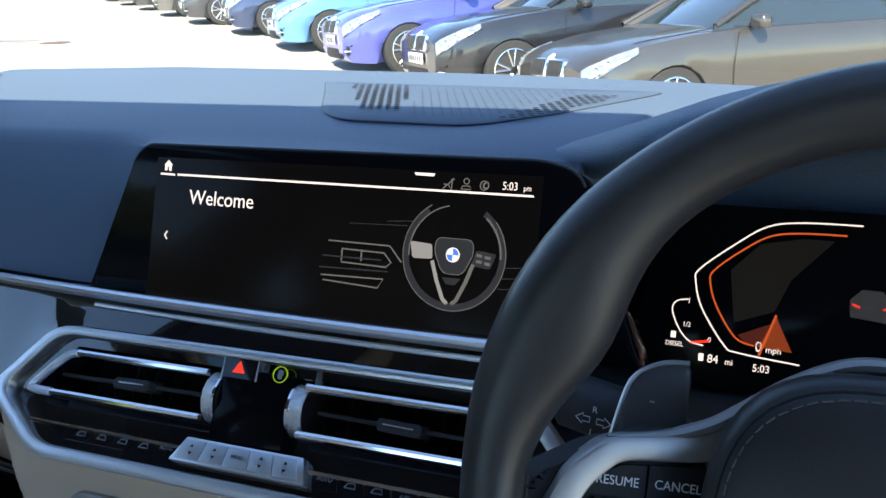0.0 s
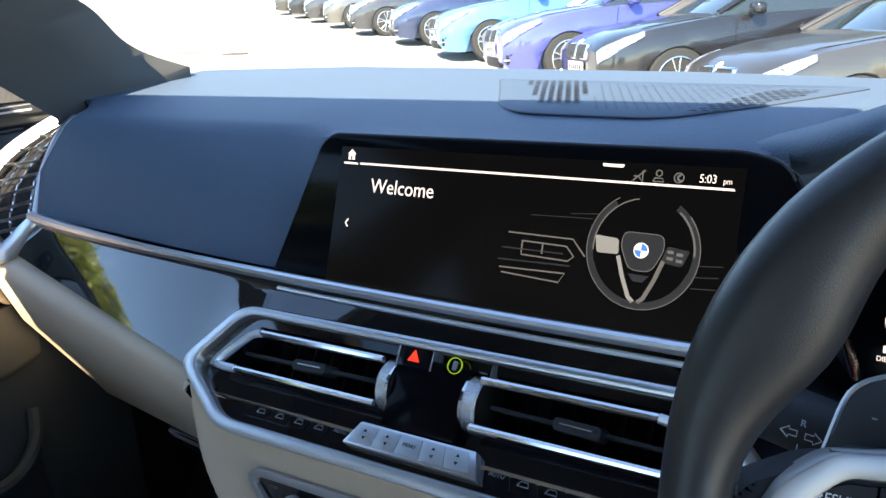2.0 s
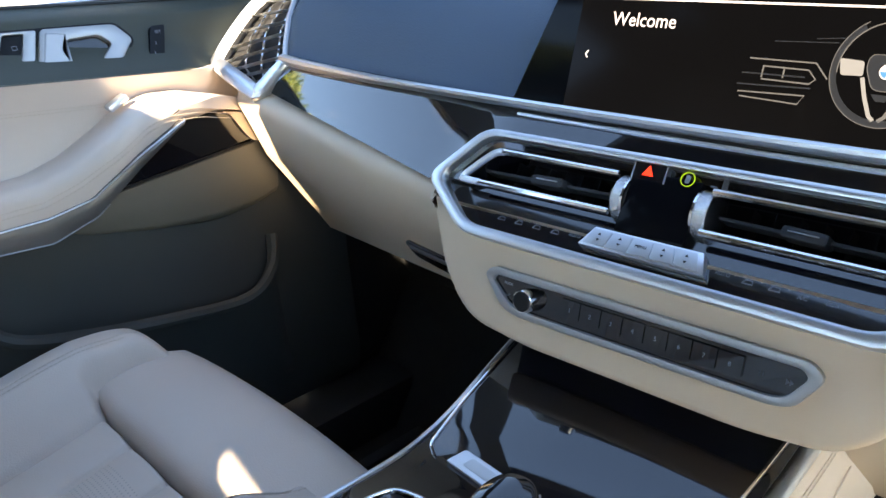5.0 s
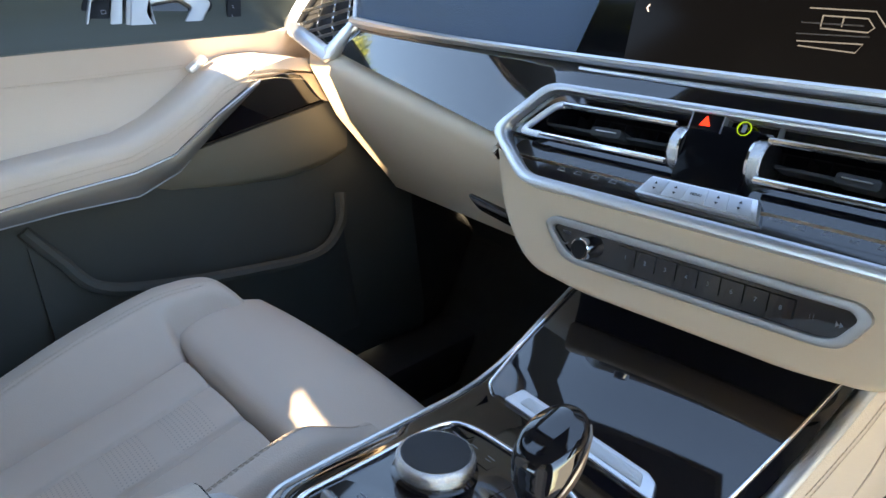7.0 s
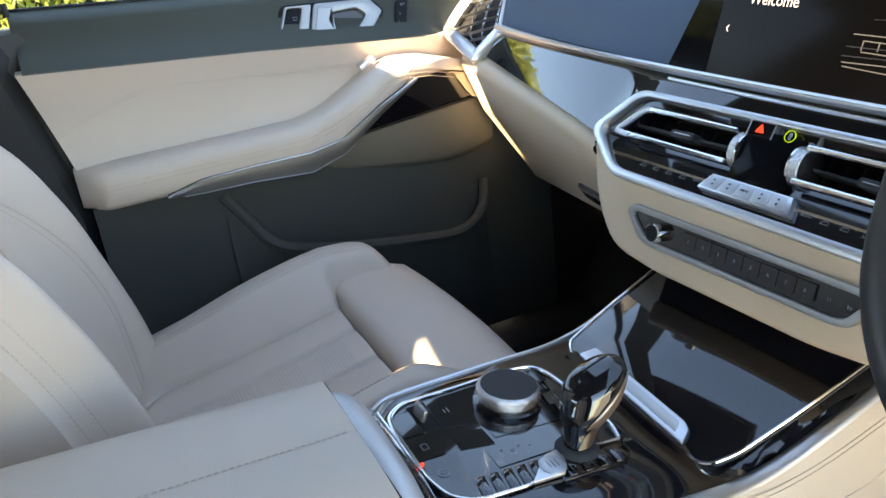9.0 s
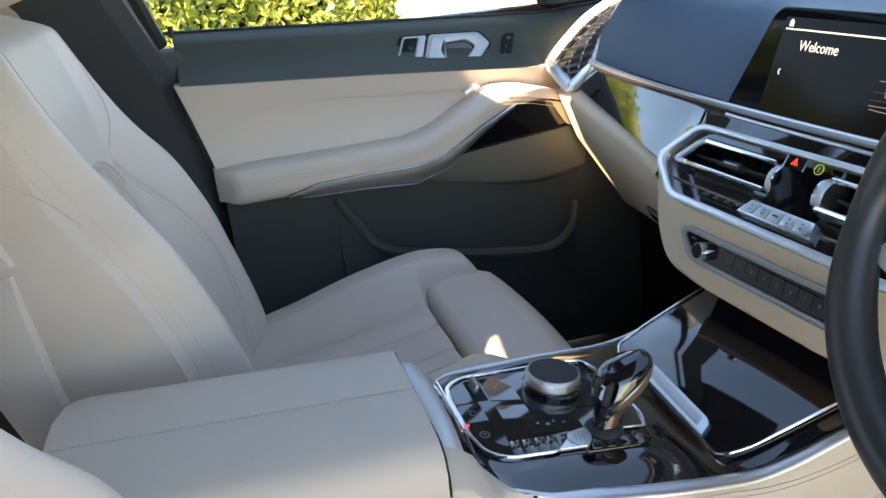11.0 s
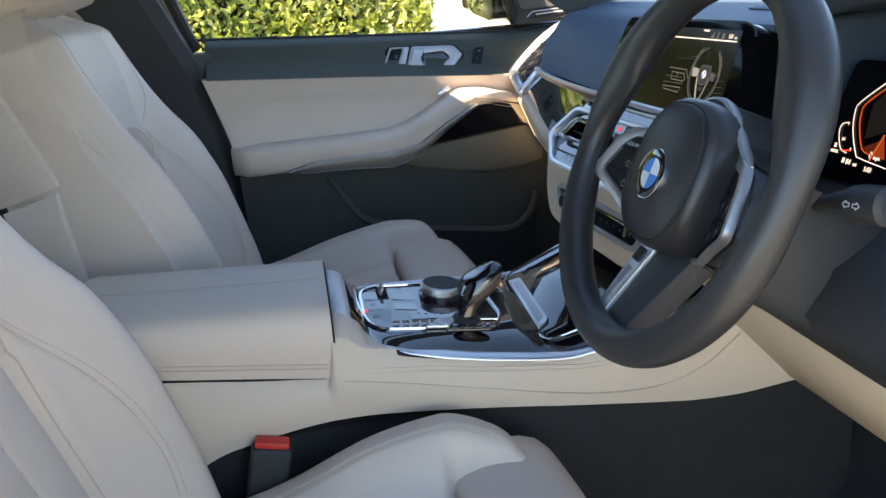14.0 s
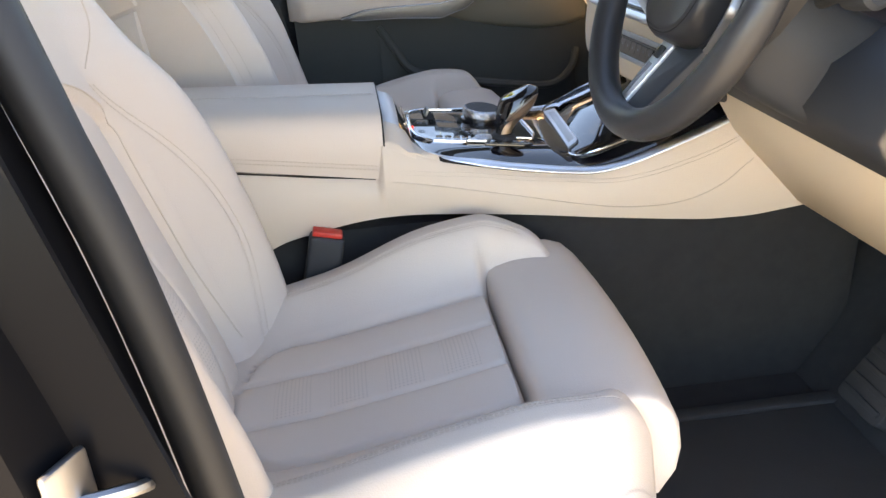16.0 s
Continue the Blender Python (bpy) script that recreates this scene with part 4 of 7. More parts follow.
def media_panel():
    R = Plane((0, 0.4005, 1.041), (0.9986, 0.0523, 0), (0.0508, -0.9688, 0.2425))
    out = rounded([(-0.236, 0.070), (-0.209, 0.000), (-0.172, -0.041), (-0.10, -0.0485), (0.10, -0.0485), (0.172, -0.041), (0.209, 0.000), (0.236, 0.070), (0.188, 0.046), (-0.188, 0.046)], [0.006, 0.05, 0.04, 0.02, 0.02, 0.04, 0.05, 0.006, 0.01, 0.01], 5)
    part("centre_fascia", R.slab(out, -0.034, -0.003, 0.007, 3), "ivory_trim", DASH, "ivory lower centre fascia", angle=60)
    part("fascia_core", R.slab([(u * 0.975, 0.008 + (v - 0.008) * 0.95) for u, v in out], -0.17, -0.034), "plastic", DASH, "black core behind the fascia")
    m = thing("media_control_panel", R.at(0, -0.02), "black media keys and volume knob in a silver surround", "media panel")
    o = rounded([(-0.152, 0.010), (-0.142, 0.0185), (0.142, 0.0205), (0.153, 0.011), (0.136, -0.0155), (0.120, -0.0195), (-0.112, -0.0215), (-0.128, -0.0170)], 0.008, 3)
    i = rounded([(-0.142, 0.007), (-0.137, 0.0115), (0.136, 0.0135), (0.142, 0.008), (0.129, -0.0100), (0.117, -0.0130), (-0.108, -0.0150), (-0.120, -0.0120)], 0.006, 3)
    part("surround", R.ring(o, i, -0.012, 0.002, 0.0010), "spoke_metal", m, "satin silver surround")
    part("face", R.slab(i, -0.012, -0.002), "gloss", m, "black face")
    part("volume_knob", lathe(R.at(-0.1, -0.003, -0.002), R.n, [(0.0105, 0), (0.0105, 0.010), (0.0100, 0.0120), (0.0092, 0.0122), (0.0086, 0.0110), (0.0005, 0.0110)], 36), "chrome", m, "silver volume knob")
    part("knob_face", lathe(R.at(-0.1, -0.003, 0.0088), R.n, [(0.0085, 0), (0.0085, 0.0022), (0.0078, 0.0028), (0.0005, 0.0026)], 28), "switch", m)
    for k in range(8):
        u = -0.0565 + 0.0203 * k
        key = part("preset_key", R.slab([(u - 0.0096, -0.0070), (u + 0.0096, -0.0068), (u + 0.0096, 0.0085), (u - 0.0096, 0.0083)], -0.002, 0.0004), "gloss", m)
        text("lettering", str(k + 1), 0.0052, R.m(u, -0.0015, 0.0005), "grey_print", key, align="CENTER")
    for u, s in ((0.1085, -1), (0.1275, 1)):
        for q in (0, 0.0028):
            part("skip_arrow", R.slab([(u + q - 0.0012, -0.002), (u + q - 0.0012, 0.0025), (u + q + s * 0.0014, 0.00025)], -0.002, -0.0014), "grey_print", m)
    text("lettering", "MODE", 0.0034, R.m(-0.1255, 0.0045, -0.0018), "grey_print", m, align="CENTER")
    part("symbol", stroke(R, [(-0.1285, -0.004), (-0.1255, -0.006), (-0.1225, -0.0035)], 0.0010, -0.002, -0.0014), "grey_print", m)


def instruments():
    C = Plane((0.385, 0.600, 1.200), (1, 0, 0), (0, -0.951, 0.309))
    k = thing("instrument_display", C.at(0, -0.075), "dark digital instrument display with a lit speed dial", "instrument display")
    part("display_glass", C.slab(rounded([(-0.150, -0.055), (-0.138, -0.070), (0.138, -0.070), (0.150, -0.055), (0.135, 0.062), (-0.135, 0.062)], 0.012), -0.02, 0.0, 0.002), "display", k, "glossy black display glass")
    w0, w1 = 0.0006, 0.0010
    X = lambda x: x - 0.385
    V = lambda z: (z - 1.2) / 0.951
    def line(name, pts, width, material):
        part(name, stroke(C, [(p.x, p.y) for p in spline([(X(x), V(z), 0) for x, z in pts], 5)], width, w0, w1), material, k)
    line("dial_line", [(0.381, 1.2505), (0.345, 1.2500), (0.322, 1.246), (0.302, 1.233), (0.279, 1.214), (0.277, 1.205), (0.283, 1.187), (0.300, 1.164), (0.310, 1.160), (0.35, 1.157)], 0.0010, "ui_white")
    line("speed_band", [(0.372, 1.2435), (0.345, 1.2430), (0.325, 1.240), (0.308, 1.230), (0.289, 1.214), (0.287, 1.205), (0.293, 1.189), (0.307, 1.170), (0.320, 1.166)], 0.0012, "ui_orange")
    part("needle_glow", C.slab([(X(0.3325), V(1.187)), (X(0.3225), V(1.1655)), (X(0.3445), V(1.1645))], w0, w0 + 0.0002), mat("needle_field", (0.34, 0.055, 0.010), 0.5, emit=0.14), k)
    part("needle_glow", C.slab([(X(0.3300), V(1.182)), (X(0.3085), V(1.1720)), (X(0.3150), V(1.1660)), (X(0.3225), V(1.1655))], w0, w0 + 0.0002), "ui_ember", k)
    part("dial_field", C.slab([(X(0.300), V(1.215)), (X(0.318), V(1.234)), (X(0.345), V(1.2395)), (X(0.365), V(1.2395)), (X(0.340), V(1.212)), (X(0.331), V(1.190)), (X(0.305), V(1.180))], w0, w0 + 0.0001), "ui_field", k)
    line("needle", [(0.3325, 1.188), (0.3235, 1.160)], 0.0016, "ui_orange")
    line("fuel_line", [(0.273, 1.1925), (0.265, 1.1905), (0.2625, 1.184), (0.268, 1.172), (0.276, 1.164), (0.286, 1.162)], 0.0009, "ui_white")
    line("fuel_mark", [(0.277, 1.163), (0.290, 1.1655)], 0.0016, "ui_red")
    for body, size, x, z in (("0", 0.0105, 0.3205, 1.1625), ("mph", 0.0065, 0.3275, 1.1625), ("1", 0.0055, 0.2725, 1.190), ("1/2", 0.0050, 0.2705, 1.1735), ("0", 0.0055, 0.2885, 1.1645), ("DIESEL", 0.0048, 0.2595, 1.1595), ("84", 0.0085, 0.2895, 1.1510), ("mi", 0.0062, 0.3015, 1.1510), ("5:03", 0.0075, 0.3200, 1.1490)):
        text("lettering", body, size, C.m(X(x), V(z), w0), "ui_white", k, squeeze=0.9)
    part("pump_icon", C.slab([(X(0.263), V(1.165)), (X(0.2665), V(1.165)), (X(0.2665), V(1.1695)), (X(0.263), V(1.1695))], w0, w1), "ui_white", k)
    part("pump_icon", C.slab([(X(0.2835), V(1.1515)), (X(0.287), V(1.1515)), (X(0.287), V(1.1565)), (X(0.2835), V(1.1565))], w0, w1), "ui_white", k)
    # small picture of the car between the dials
    part("picture_car", C.slab([(X(0.378), V(1.192)), (X(0.402), V(1.190)), (X(0.403), V(1.203)), (X(0.396), V(1.210)), (X(0.384), V(1.210)), (X(0.377), V(1.203))], w0, w1), "ui_dim", k)
    line("tail_lamp", [(0.3785, 1.2005), (0.3835, 1.1985)], 0.0016, "ui_red")
    line("tail_lamp", [(0.397, 1.1985), (0.402, 1.2005)], 0.0016, "ui_red")
    line("dial_line", [(0.40, 1.2505), (0.44, 1.2500), (0.466, 1.246), (0.486, 1.233), (0.509, 1.214), (0.511, 1.205), (0.505, 1.187), (0.488, 1.164), (0.478, 1.160), (0.44, 1.157)], 0.0010, "ui_white")
    part("shroud", loft([[(x, 0.50, 1.112), (x, 0.612, 1.132), (x, 0.64, 1.11), (x, 0.50, 1.10)] for x in (0.22, 0.56)]), "plastic", k, "dark plastic shroud")


DASH = dashboard()
end_vent()
centre_panel()
centre_display()
media_panel()
instruments()


# ---- steering wheel and column ----
def steering_wheel():
    W = Plane((0.396, 0.327, 1.204), (1, 0.0246, 0), (0.0226, -0.920, 0.390))
    w = thing("steering_wheel", W.at(0, 0), "black leather steering wheel with silver spoke trim", "steering wheel")
    ring, rad = [], []
    for i in range(96):
        a = 2 * math.pi * i / 96
        r = 0.1706
        ring.append(W.at(r * math.cos(a), r * math.sin(a) * (1.0 if a < math.pi else 1.02)))
        thumb = math.exp(-((math.degrees(a) - 35) / 16) ** 2) + math.exp(-((math.degrees(a) - 145) / 16) ** 2)
        rad.append(0.0172 + 0.0022 * thumb - 0.003 * math.exp(-((math.degrees(a) - 183) / 14) ** 2) - 0.003 * math.exp(-(min(a, 2 * math.pi - a) * 57.3 / 14) ** 2))
    verts, faces, seg = [], [], 18
    for i in range(96):
        a = 2 * math.pi * i / 96
        o = (W.u * math.cos(a) + W.v * math.sin(a)).normalized()
        for k in range(seg):
            t = 2 * math.pi * k / seg
            deg = math.degrees(a)
            grip = 0.014 * (math.exp(-((deg - 156) / 15) ** 2) + math.exp(-((deg - 24) / 15) ** 2))
            inward = max(0.0, -math.cos(t))
            verts.append(ring[i] + (rad[i] + grip * inward) * math.cos(t) * o + rad[i] * math.sin(t) * W.n * 1.08)
    for i in range(96):
        j = (i + 1) % 96
        for k in range(seg):
            l = (k + 1) % seg
            faces.append((i * seg + k, i * seg + l, j * seg + l, j * seg + k))
    rim = part("rim", mesh_from(verts, faces), "wheel_leather", w, "black grained leather rim")
    for a in (62, 118, 250, 290):
        c, s = math.cos(radians(a)), math.sin(radians(a))
        o = W.u * c + W.v * s
        p = W.at(0.1706 * c, 0.1706 * s * (1.0 if s > 0 else 1.02))
        part("rim_seam", tube([p + 0.0164 * (math.cos(t) * o + 1.08 * math.sin(t) * W.n) for t in [2 * math.pi * k / 24 for k in range(24)]], 0.0008, 5, closed=True), "hole", rim)
    part("rim_stitching", stitch([W.at(0.1550 * math.cos(t), 0.1550 * math.sin(t) * (1 if t < math.pi else 1.02), -0.002) for t in [2 * math.pi * k / 120 for k in range(121)]], 0.0006), "thread_dark", rim)
    # hub with the airbag cover, set back from the rim
    W = Plane((0.380, 0.361, 1.172), (1, 0, 0), (0, -0.911, 0.412))
    hub_o = []
    for i in range(48):
        a = 2 * math.pi * i / 48
        c, s = math.cos(a), math.sin(a)
        rx = 0.068
        ry = 0.075 if s > 0 else 0.070
        n = 2.6
        q = (abs(c / rx) ** n + abs(s / ry) ** n) ** (-1 / n)
        hub_o.append((q * c, q * s))
    rings = []
    for sc, h in ((1.0, -0.035), (1.0, 0.022), (0.985, 0.032), (0.93, 0.039), (0.80, 0.0435), (0.55, 0.0465), (0.25, 0.048), (0.02, 0.0482)):
        rings.append([W.at(a * sc, b * sc + 0.002, h) for a, b in hub_o])
    hub = part("airbag_cover", loft(rings), "wheel_leather", w, "black leather airbag cover", angle=50)
    part("cover_seam", tube([W.at(a * 0.90, b * 0.90 + 0.002, 0.0398) for a, b in hub_o], 0.0007, 5, closed=True), "hole", hub)
    part("cover_stitching", stitch([W.at(a * 0.86, b * 0.86 + 0.002, 0.0424) for a, b in hub_o + hub_o[:1]], 0.0005), "thread_dark", hub)
    # badge: plain ring and quarters
    b = part("badge", lathe(W.at(0.0, -0.002, 0.0475), W.n, [(0.0235, 0), (0.0235, 0.0022), (0.0222, 0.0030), (0.0150, 0.0024), (0.0005, 0.0022)], 48), "gloss", w, "round badge with a dark ring")
    part("badge_ring", lathe(W.at(0.0, -0.002, 0.0478), W.n, [(0.0234, 0), (0.0246, 0), (0.0246, 0.0022), (0.0240, 0.0027), (0.0234, 0.0022)], 48), "chrome", b)
    for q in range(4):
        part("badge_quarter", W.slab([(0.0, -0.002)] + [(x, y) for x, y in circle2((0, -0.002), 0.0148, 10, 90 * q, 90 * q + 90)], 0.0495, 0.0505), "blue" if q % 2 else "white", b)
    # bright band that arches over the cover from spoke to spoke
    arch = spline([W.at(u, v, 0.010 + 0.45 * max(0, abs(u) - 0.075)) for u, v in ((-0.110, 0.0342), (-0.088, 0.0370), (-0.068, 0.0445), (-0.052, 0.056), (-0.036, 0.068), (-0.016, 0.0785), (0.0, 0.081), (0.016, 0.0785), (0.036, 0.068), (0.052, 0.056), (0.068, 0.0445), (0.088, 0.0370), (0.110, 0.0342))], 4)
    part("hub_band", tube(arch, [0.0036 - 0.0028 * max(0.0, abs(2 * i / (len(arch) - 1) - 1) - 0.75) / 0.25 for i in range(len(arch))], 8, flat=1.7, up=W.n), "spoke_metal", w, "satin silver band over the hub")
    inner = [(p - W.o).dot(W.u) for p in arch], [(p - W.o).dot(W.v) for p in arch]
    part("hub_shell", W.slab([(x, y) for x, y in zip(*inner)] + [(0.085, -0.02), (0.05, -0.06), (-0.05, -0.06), (-0.085, -0.02)], -0.045, 0.008), "wheel_leather", w, "dark hub shell")
    # side spokes, rising from the hub to the rim
    for s in (-1, 1):
        tu = W.u + W.n * (0.45 * s)
        T = Plane(W.at(s * 0.075, 0, 0) - tu.normalized() * (s * 0.075), tu, W.n - W.u * (0.45 * s))
        part("spoke", T.slab(rounded([(s * 0.050, 0.046), (s * 0.078, 0.036), (s * 0.120, 0.030), (s * 0.150, 0.012), (s * 0.156, -0.024), (s * 0.115, -0.046), (s * 0.060, -0.060)], 0.008), -0.030, 0.006, 0.005), "plastic", w, "dark plastic spoke")
        out = [(s * 0.050, 0.053), (s * 0.078, 0.040), (s * 0.118, 0.034), (s * 0.136, 0.018), (s * 0.152, -0.019), (s * 0.147, -0.028), (s * 0.112, -0.043), (s * 0.080, -0.060), (s * 0.050, -0.064)]
        inn = [(s * 0.050, 0.032), (s * 0.080, 0.0275), (s * 0.111, 0.0245), (s * 0.123, 0.013), (s * 0.138, -0.016), (s * 0.136, -0.021), (s * 0.106, -0.034), (s * 0.077, -0.049), (s * 0.050, -0.052)]
        if s > 0:
            inn[5:] = [(0.1415, -0.0245), (0.1095, -0.0385), (0.079, -0.0545), (0.050, -0.058)]
        part("spoke_trim", T.ring(rounded(out, 0.006), rounded(inn, 0.005), -0.004 if s < 0 else 0.006, 0.0150, 0.002), "spoke_metal", w, "satin silver spoke trim")
        pad = part("switch_pad", T.slab(rounded(inn, 0.005), -0.002, 0.0100), "switch", w)
        rows = [[(0.0990, 0.0235), (0.1100, 0.0225), (0.1240, 0.0155), (0.1260, 0.0085), (0.0990, 0.0085)], [(0.064, 0.0265), (0.0978, 0.0238), (0.0978, 0.0085), (0.064, 0.0085)],
                [(0.0935, 0.0070), (0.1210, 0.0070), (0.1300, -0.0140), (0.0935, -0.0140)], [(0.076, 0.0070), (0.0920, 0.0070), (0.0920, -0.0140), (0.076, -0.0140)], [(0.064, 0.0070), (0.0745, 0.0070), (0.0745, -0.0140), (0.064, -0.0140)],
                [(0.0935, -0.0155), (0.1310, -0.0155), (0.1040, -0.0315), (0.0935, -0.0365)], [(0.066, -0.0155), (0.0920, -0.0155), (0.0920, -0.0375), (0.074, -0.0465), (0.066, -0.0475)]]
        for i, q in enumerate(rows):
            key = part("switch", T.slab([(s * x, y) for x, y in q], 0.0095, 0.0128), "gloss" if i == 3 else "switch", pad)
            mx, my = sum(p[0] for p in q) / len(q), sum(p[1] for p in q) / len(q)
            if i in (2, 4, 5, 6):
                part("symbol", merge(stroke(T, [(s * mx - 0.003, my - 0.002), (s * mx, my + 0.0025), (s * mx + 0.003, my - 0.002)], 0.0008, 0.0128, 0.0131), stroke(T, [(s * mx - 0.0025, my - 0.004), (s * mx + 0.0025, my - 0.004)], 0.0008, 0.0128, 0.0131)), "grey_print", key)
        if s < 0:
            text("lettering", "RESUME", 0.0059, T.m(-0.1215, 0.0135, 0.0129), "white_print", pad, squeeze=0.94)
            text("lettering", "CANCEL", 0.0059, T.m(-0.0950, 0.0140, 0.0129), "white_print", pad, squeeze=0.94)
        part("switch_roller", lathe(T.at(s * 0.084, -0.0035, 0.0106), T.u, [(0.003, -0.006), (0.0046, -0.005), (0.0046, 0.005), (0.003, 0.006)], 16), "switch", pad)
        if s > 0:
            continue
        # gear paddle behind the spoke
        part("gear_paddle", W.slab(rounded([(s * 0.083, 0.0), (s * 0.126, 0.005), (s * 0.121, 0.032), (s * 0.113, 0.060), (s * 0.099, 0.069), (s * 0.084, 0.071)], 0.008), -0.052, -0.046, 0.002), "paddle", w, "grey gear paddle with a bright edge")
        part("paddle_edge", tube(spline([W.at(s * 0.126, 0.005, -0.047), W.at(s * 0.121, 0.032, -0.047), W.at(s * 0.114, 0.058, -0.047), W.at(s * 0.100, 0.0685, -0.047), W.at(s * 0.085, 0.0708, -0.047)], 5), 0.0016, 6), "satin", w)
    text("lettering", "-", 0.010, W.m(-0.102, 0.046, -0.0458), "white_print", w, align="CENTER")
    # lower spoke with its bright insert
    tv = W.v - W.n * 0.31
    T = Plane(W.at(0, -0.07, 0) + tv.normalized() * 0.07, W.u, W.n + W.v * 0.31)
    part("spoke", T.slab(rounded([(-0.044, -0.055), (0.055, -0.055), (0.030, -0.160), (-0.036, -0.160)], 0.008), -0.020, 0.008, 0.005), "plastic", w, "dark plastic lower spoke")
    ins = part("lower_trim", T.slab(rounded([(-0.034, -0.066), (-0.004, -0.070), (-0.009, -0.160), (-0.028, -0.160)], 0.004), 0.004, 0.0125, 0.002), "satin", w, "satin silver lower trim")
    part("trim_key", T.slab(rounded([(-0.026, -0.077), (-0.011, -0.078), (-0.011, -0.093), (-0.027, -0.092)], 0.003), 0.012, 0.0145, 0.0008), "plastic", ins)
    part("trim_slot", T.slab([(-0.026, -0.099), (-0.015, -0.100), (-0.0185, -0.142)], 0.0118, 0.0128), "grey_print", ins)
    part("trim_badge", T.slab(rounded([(-0.0265, -0.147), (-0.0105, -0.147), (-0.0115, -0.157), (-0.026, -0.157)], 0.001), 0.012, 0.0138, 0.0006), "gloss", ins)
    for u, mm in ((-0.0245, "ui_grey"), (-0.0205, "blue"), (-0.0165, "red")):
        part("badge_stripe", T.slab([(u, -0.1505), (u + 0.0026, -0.1505), (u + 0.0020, -0.1545), (u - 0.0006, -0.1545)], 0.0136, 0.0141), mm, ins)


def column():
    W = Plane((0.380, 0.361, 1.172), (1, 0, 0), (0, -0.911, 0.412))
    c = thing("steering_column", W.at(0, -0.02, -0.14), "dark plastic steering column cover with two stalks", "steering column")
    rings = []
    for h, sc, dv in ((-0.045, 0.75, 0.0), (-0.075, 0.95, -0.004), (-0.13, 1.0, -0.008), (-0.26, 1.05, -0.012)):
        o = rounded([(-0.062, 0.040), (0.062, 0.040), (0.072, -0.02), (0.05, -0.085), (-0.05, -0.085), (-0.072, -0.02)], 0.02, 3)
        rings.append([W.at(a * sc, b * sc + dv, h) for a, b in o])
    part("column_cover", loft(rings), "plastic", c, angle=50)
    for s in (-1, 1):
        a, b = W.at(s * 0.06, 0.024, -0.085), W.at(s * 0.146, 0.040, -0.072)
        st = part("stalk", tube(spline([a, a.lerp(b, 0.5) + Vector((0, 0, 0.004)), b], 5), [0.008] * 4 + [0.010] * 3 + [0.015] * 4, 14, flat=0.9), "plastic", c, "black stalk with white symbols")
        part("stalk_end", lathe(b, (s, 0.1, 0.15), [(0.015, -0.028), (0.0165, -0.02), (0.0165, 0.008), (0.012, 0.012), (0.001, 0.0125)], 24), "plastic", st)
        S = Plane(b + Vector((-s * 0.012, -0.0185, 0.0)), (1, 0, 0.1 * s), (0, -1, 0.25))
        part("stalk_symbol", merge(stroke(S, [(-0.010, 0.0), (-0.006, 0.003), (-0.006, 0.0015), (-0.002, 0.0015), (-0.002, -0.0015), (-0.006, -0.0015), (-0.006, -0.003), (-0.010, 0.0)], 0.0006, 0.0, 0.0004),
             stroke(S, [(0.010, 0.0), (0.006, 0.003), (0.006, 0.0015), (0.002, 0.0015), (0.002, -0.0015), (0.006, -0.0015), (0.006, -0.003), (0.010, 0.0)], 0.0006, 0.0, 0.0004)), "white_print", st)
        if s < 0:
            text("lettering", "R", 0.005, S.m(0, 0.0045, 0), "white_print", st, align="CENTER")
            text("lettering", "L", 0.005, S.m(0, -0.0085, 0), "white_print", st, align="CENTER")


steering_wheel()
column()


# ---- centre console ----
CONSOLE_R = [(-0.62, 0.092, 0.95, 0.60), (-0.34, 0.106, 0.948, 0.70), (-0.16, 0.108, 0.921, 0.813), (-0.105, 0.108, 0.912, 0.825), (-0.045, 0.109, 0.903, 0.836), (-0.005, 0.109, 0.897, 0.839), (0.004, 0.109, 0.958, 0.839), (0.03, 0.109, 0.945, 0.839), (0.055, 0.109, 0.932, 0.838), (0.08, 0.110, 0.923, 0.836), (0.12, 0.112, 0.914, 0.833), (0.20, 0.114, 0.897, 0.824),
             (0.27, 0.114, 0.885, 0.814), (0.32, 0.114, 0.879, 0.806), (0.37, 0.115, 0.887, 0.800), (0.43, 0.118, 0.908, 0.793), (0.50, 0.121, 0.934, 0.786), (0.57, 0.126, 0.966, 0.787), (0.66, 0.132, 1.0, 0.80)]
CONSOLE_L = [(-0.62, -0.108, 0.95, 0.60), (-0.34, -0.120, 0.946, 0.70), (-0.16, -0.123, 0.925, 0.80), (-0.005, -0.125, 0.905, 0.826), (0.004, -0.126, 0.958, 0.827), (0.03, -0.129, 0.945, 0.828), (0.055, -0.133, 0.928, 0.828), (0.10, -0.136, 0.927, 0.82), (0.20, -0.142, 0.920, 0.80), (0.27, -0.151, 0.910, 0.79),
             (0.31, -0.158, 0.908, 0.79), (0.35, -0.161, 0.916, 0.79), (0.39, -0.163, 0.932, 0.79), (0.44, -0.165, 0.951, 0.79), (0.50, -0.168, 0.974, 0.79), (0.58, -0.172, 1.002, 0.80), (0.66, -0.176, 1.02, 0.80)]
DECK_Z = [(0.03, 0.9415), (0.27, 0.911), (0.298, 0.9045), (0.34, 0.915), (0.46, 0.961), (0.64, 1.005)]


def deck_edge(y):
    """Left and right limits of the black deck at y; its rear corners are rounded."""
    l, r = soft_table(CONSOLE_L, y, 0.012)[0] + 0.004, soft_table(CONSOLE_R, y, 0.012)[0] - 0.004
    back = max(0.0, 1 - (y - 0.044) / 0.050)
    return l + 0.050 * back ** 2.6, r - 0.062 * back ** 2.2


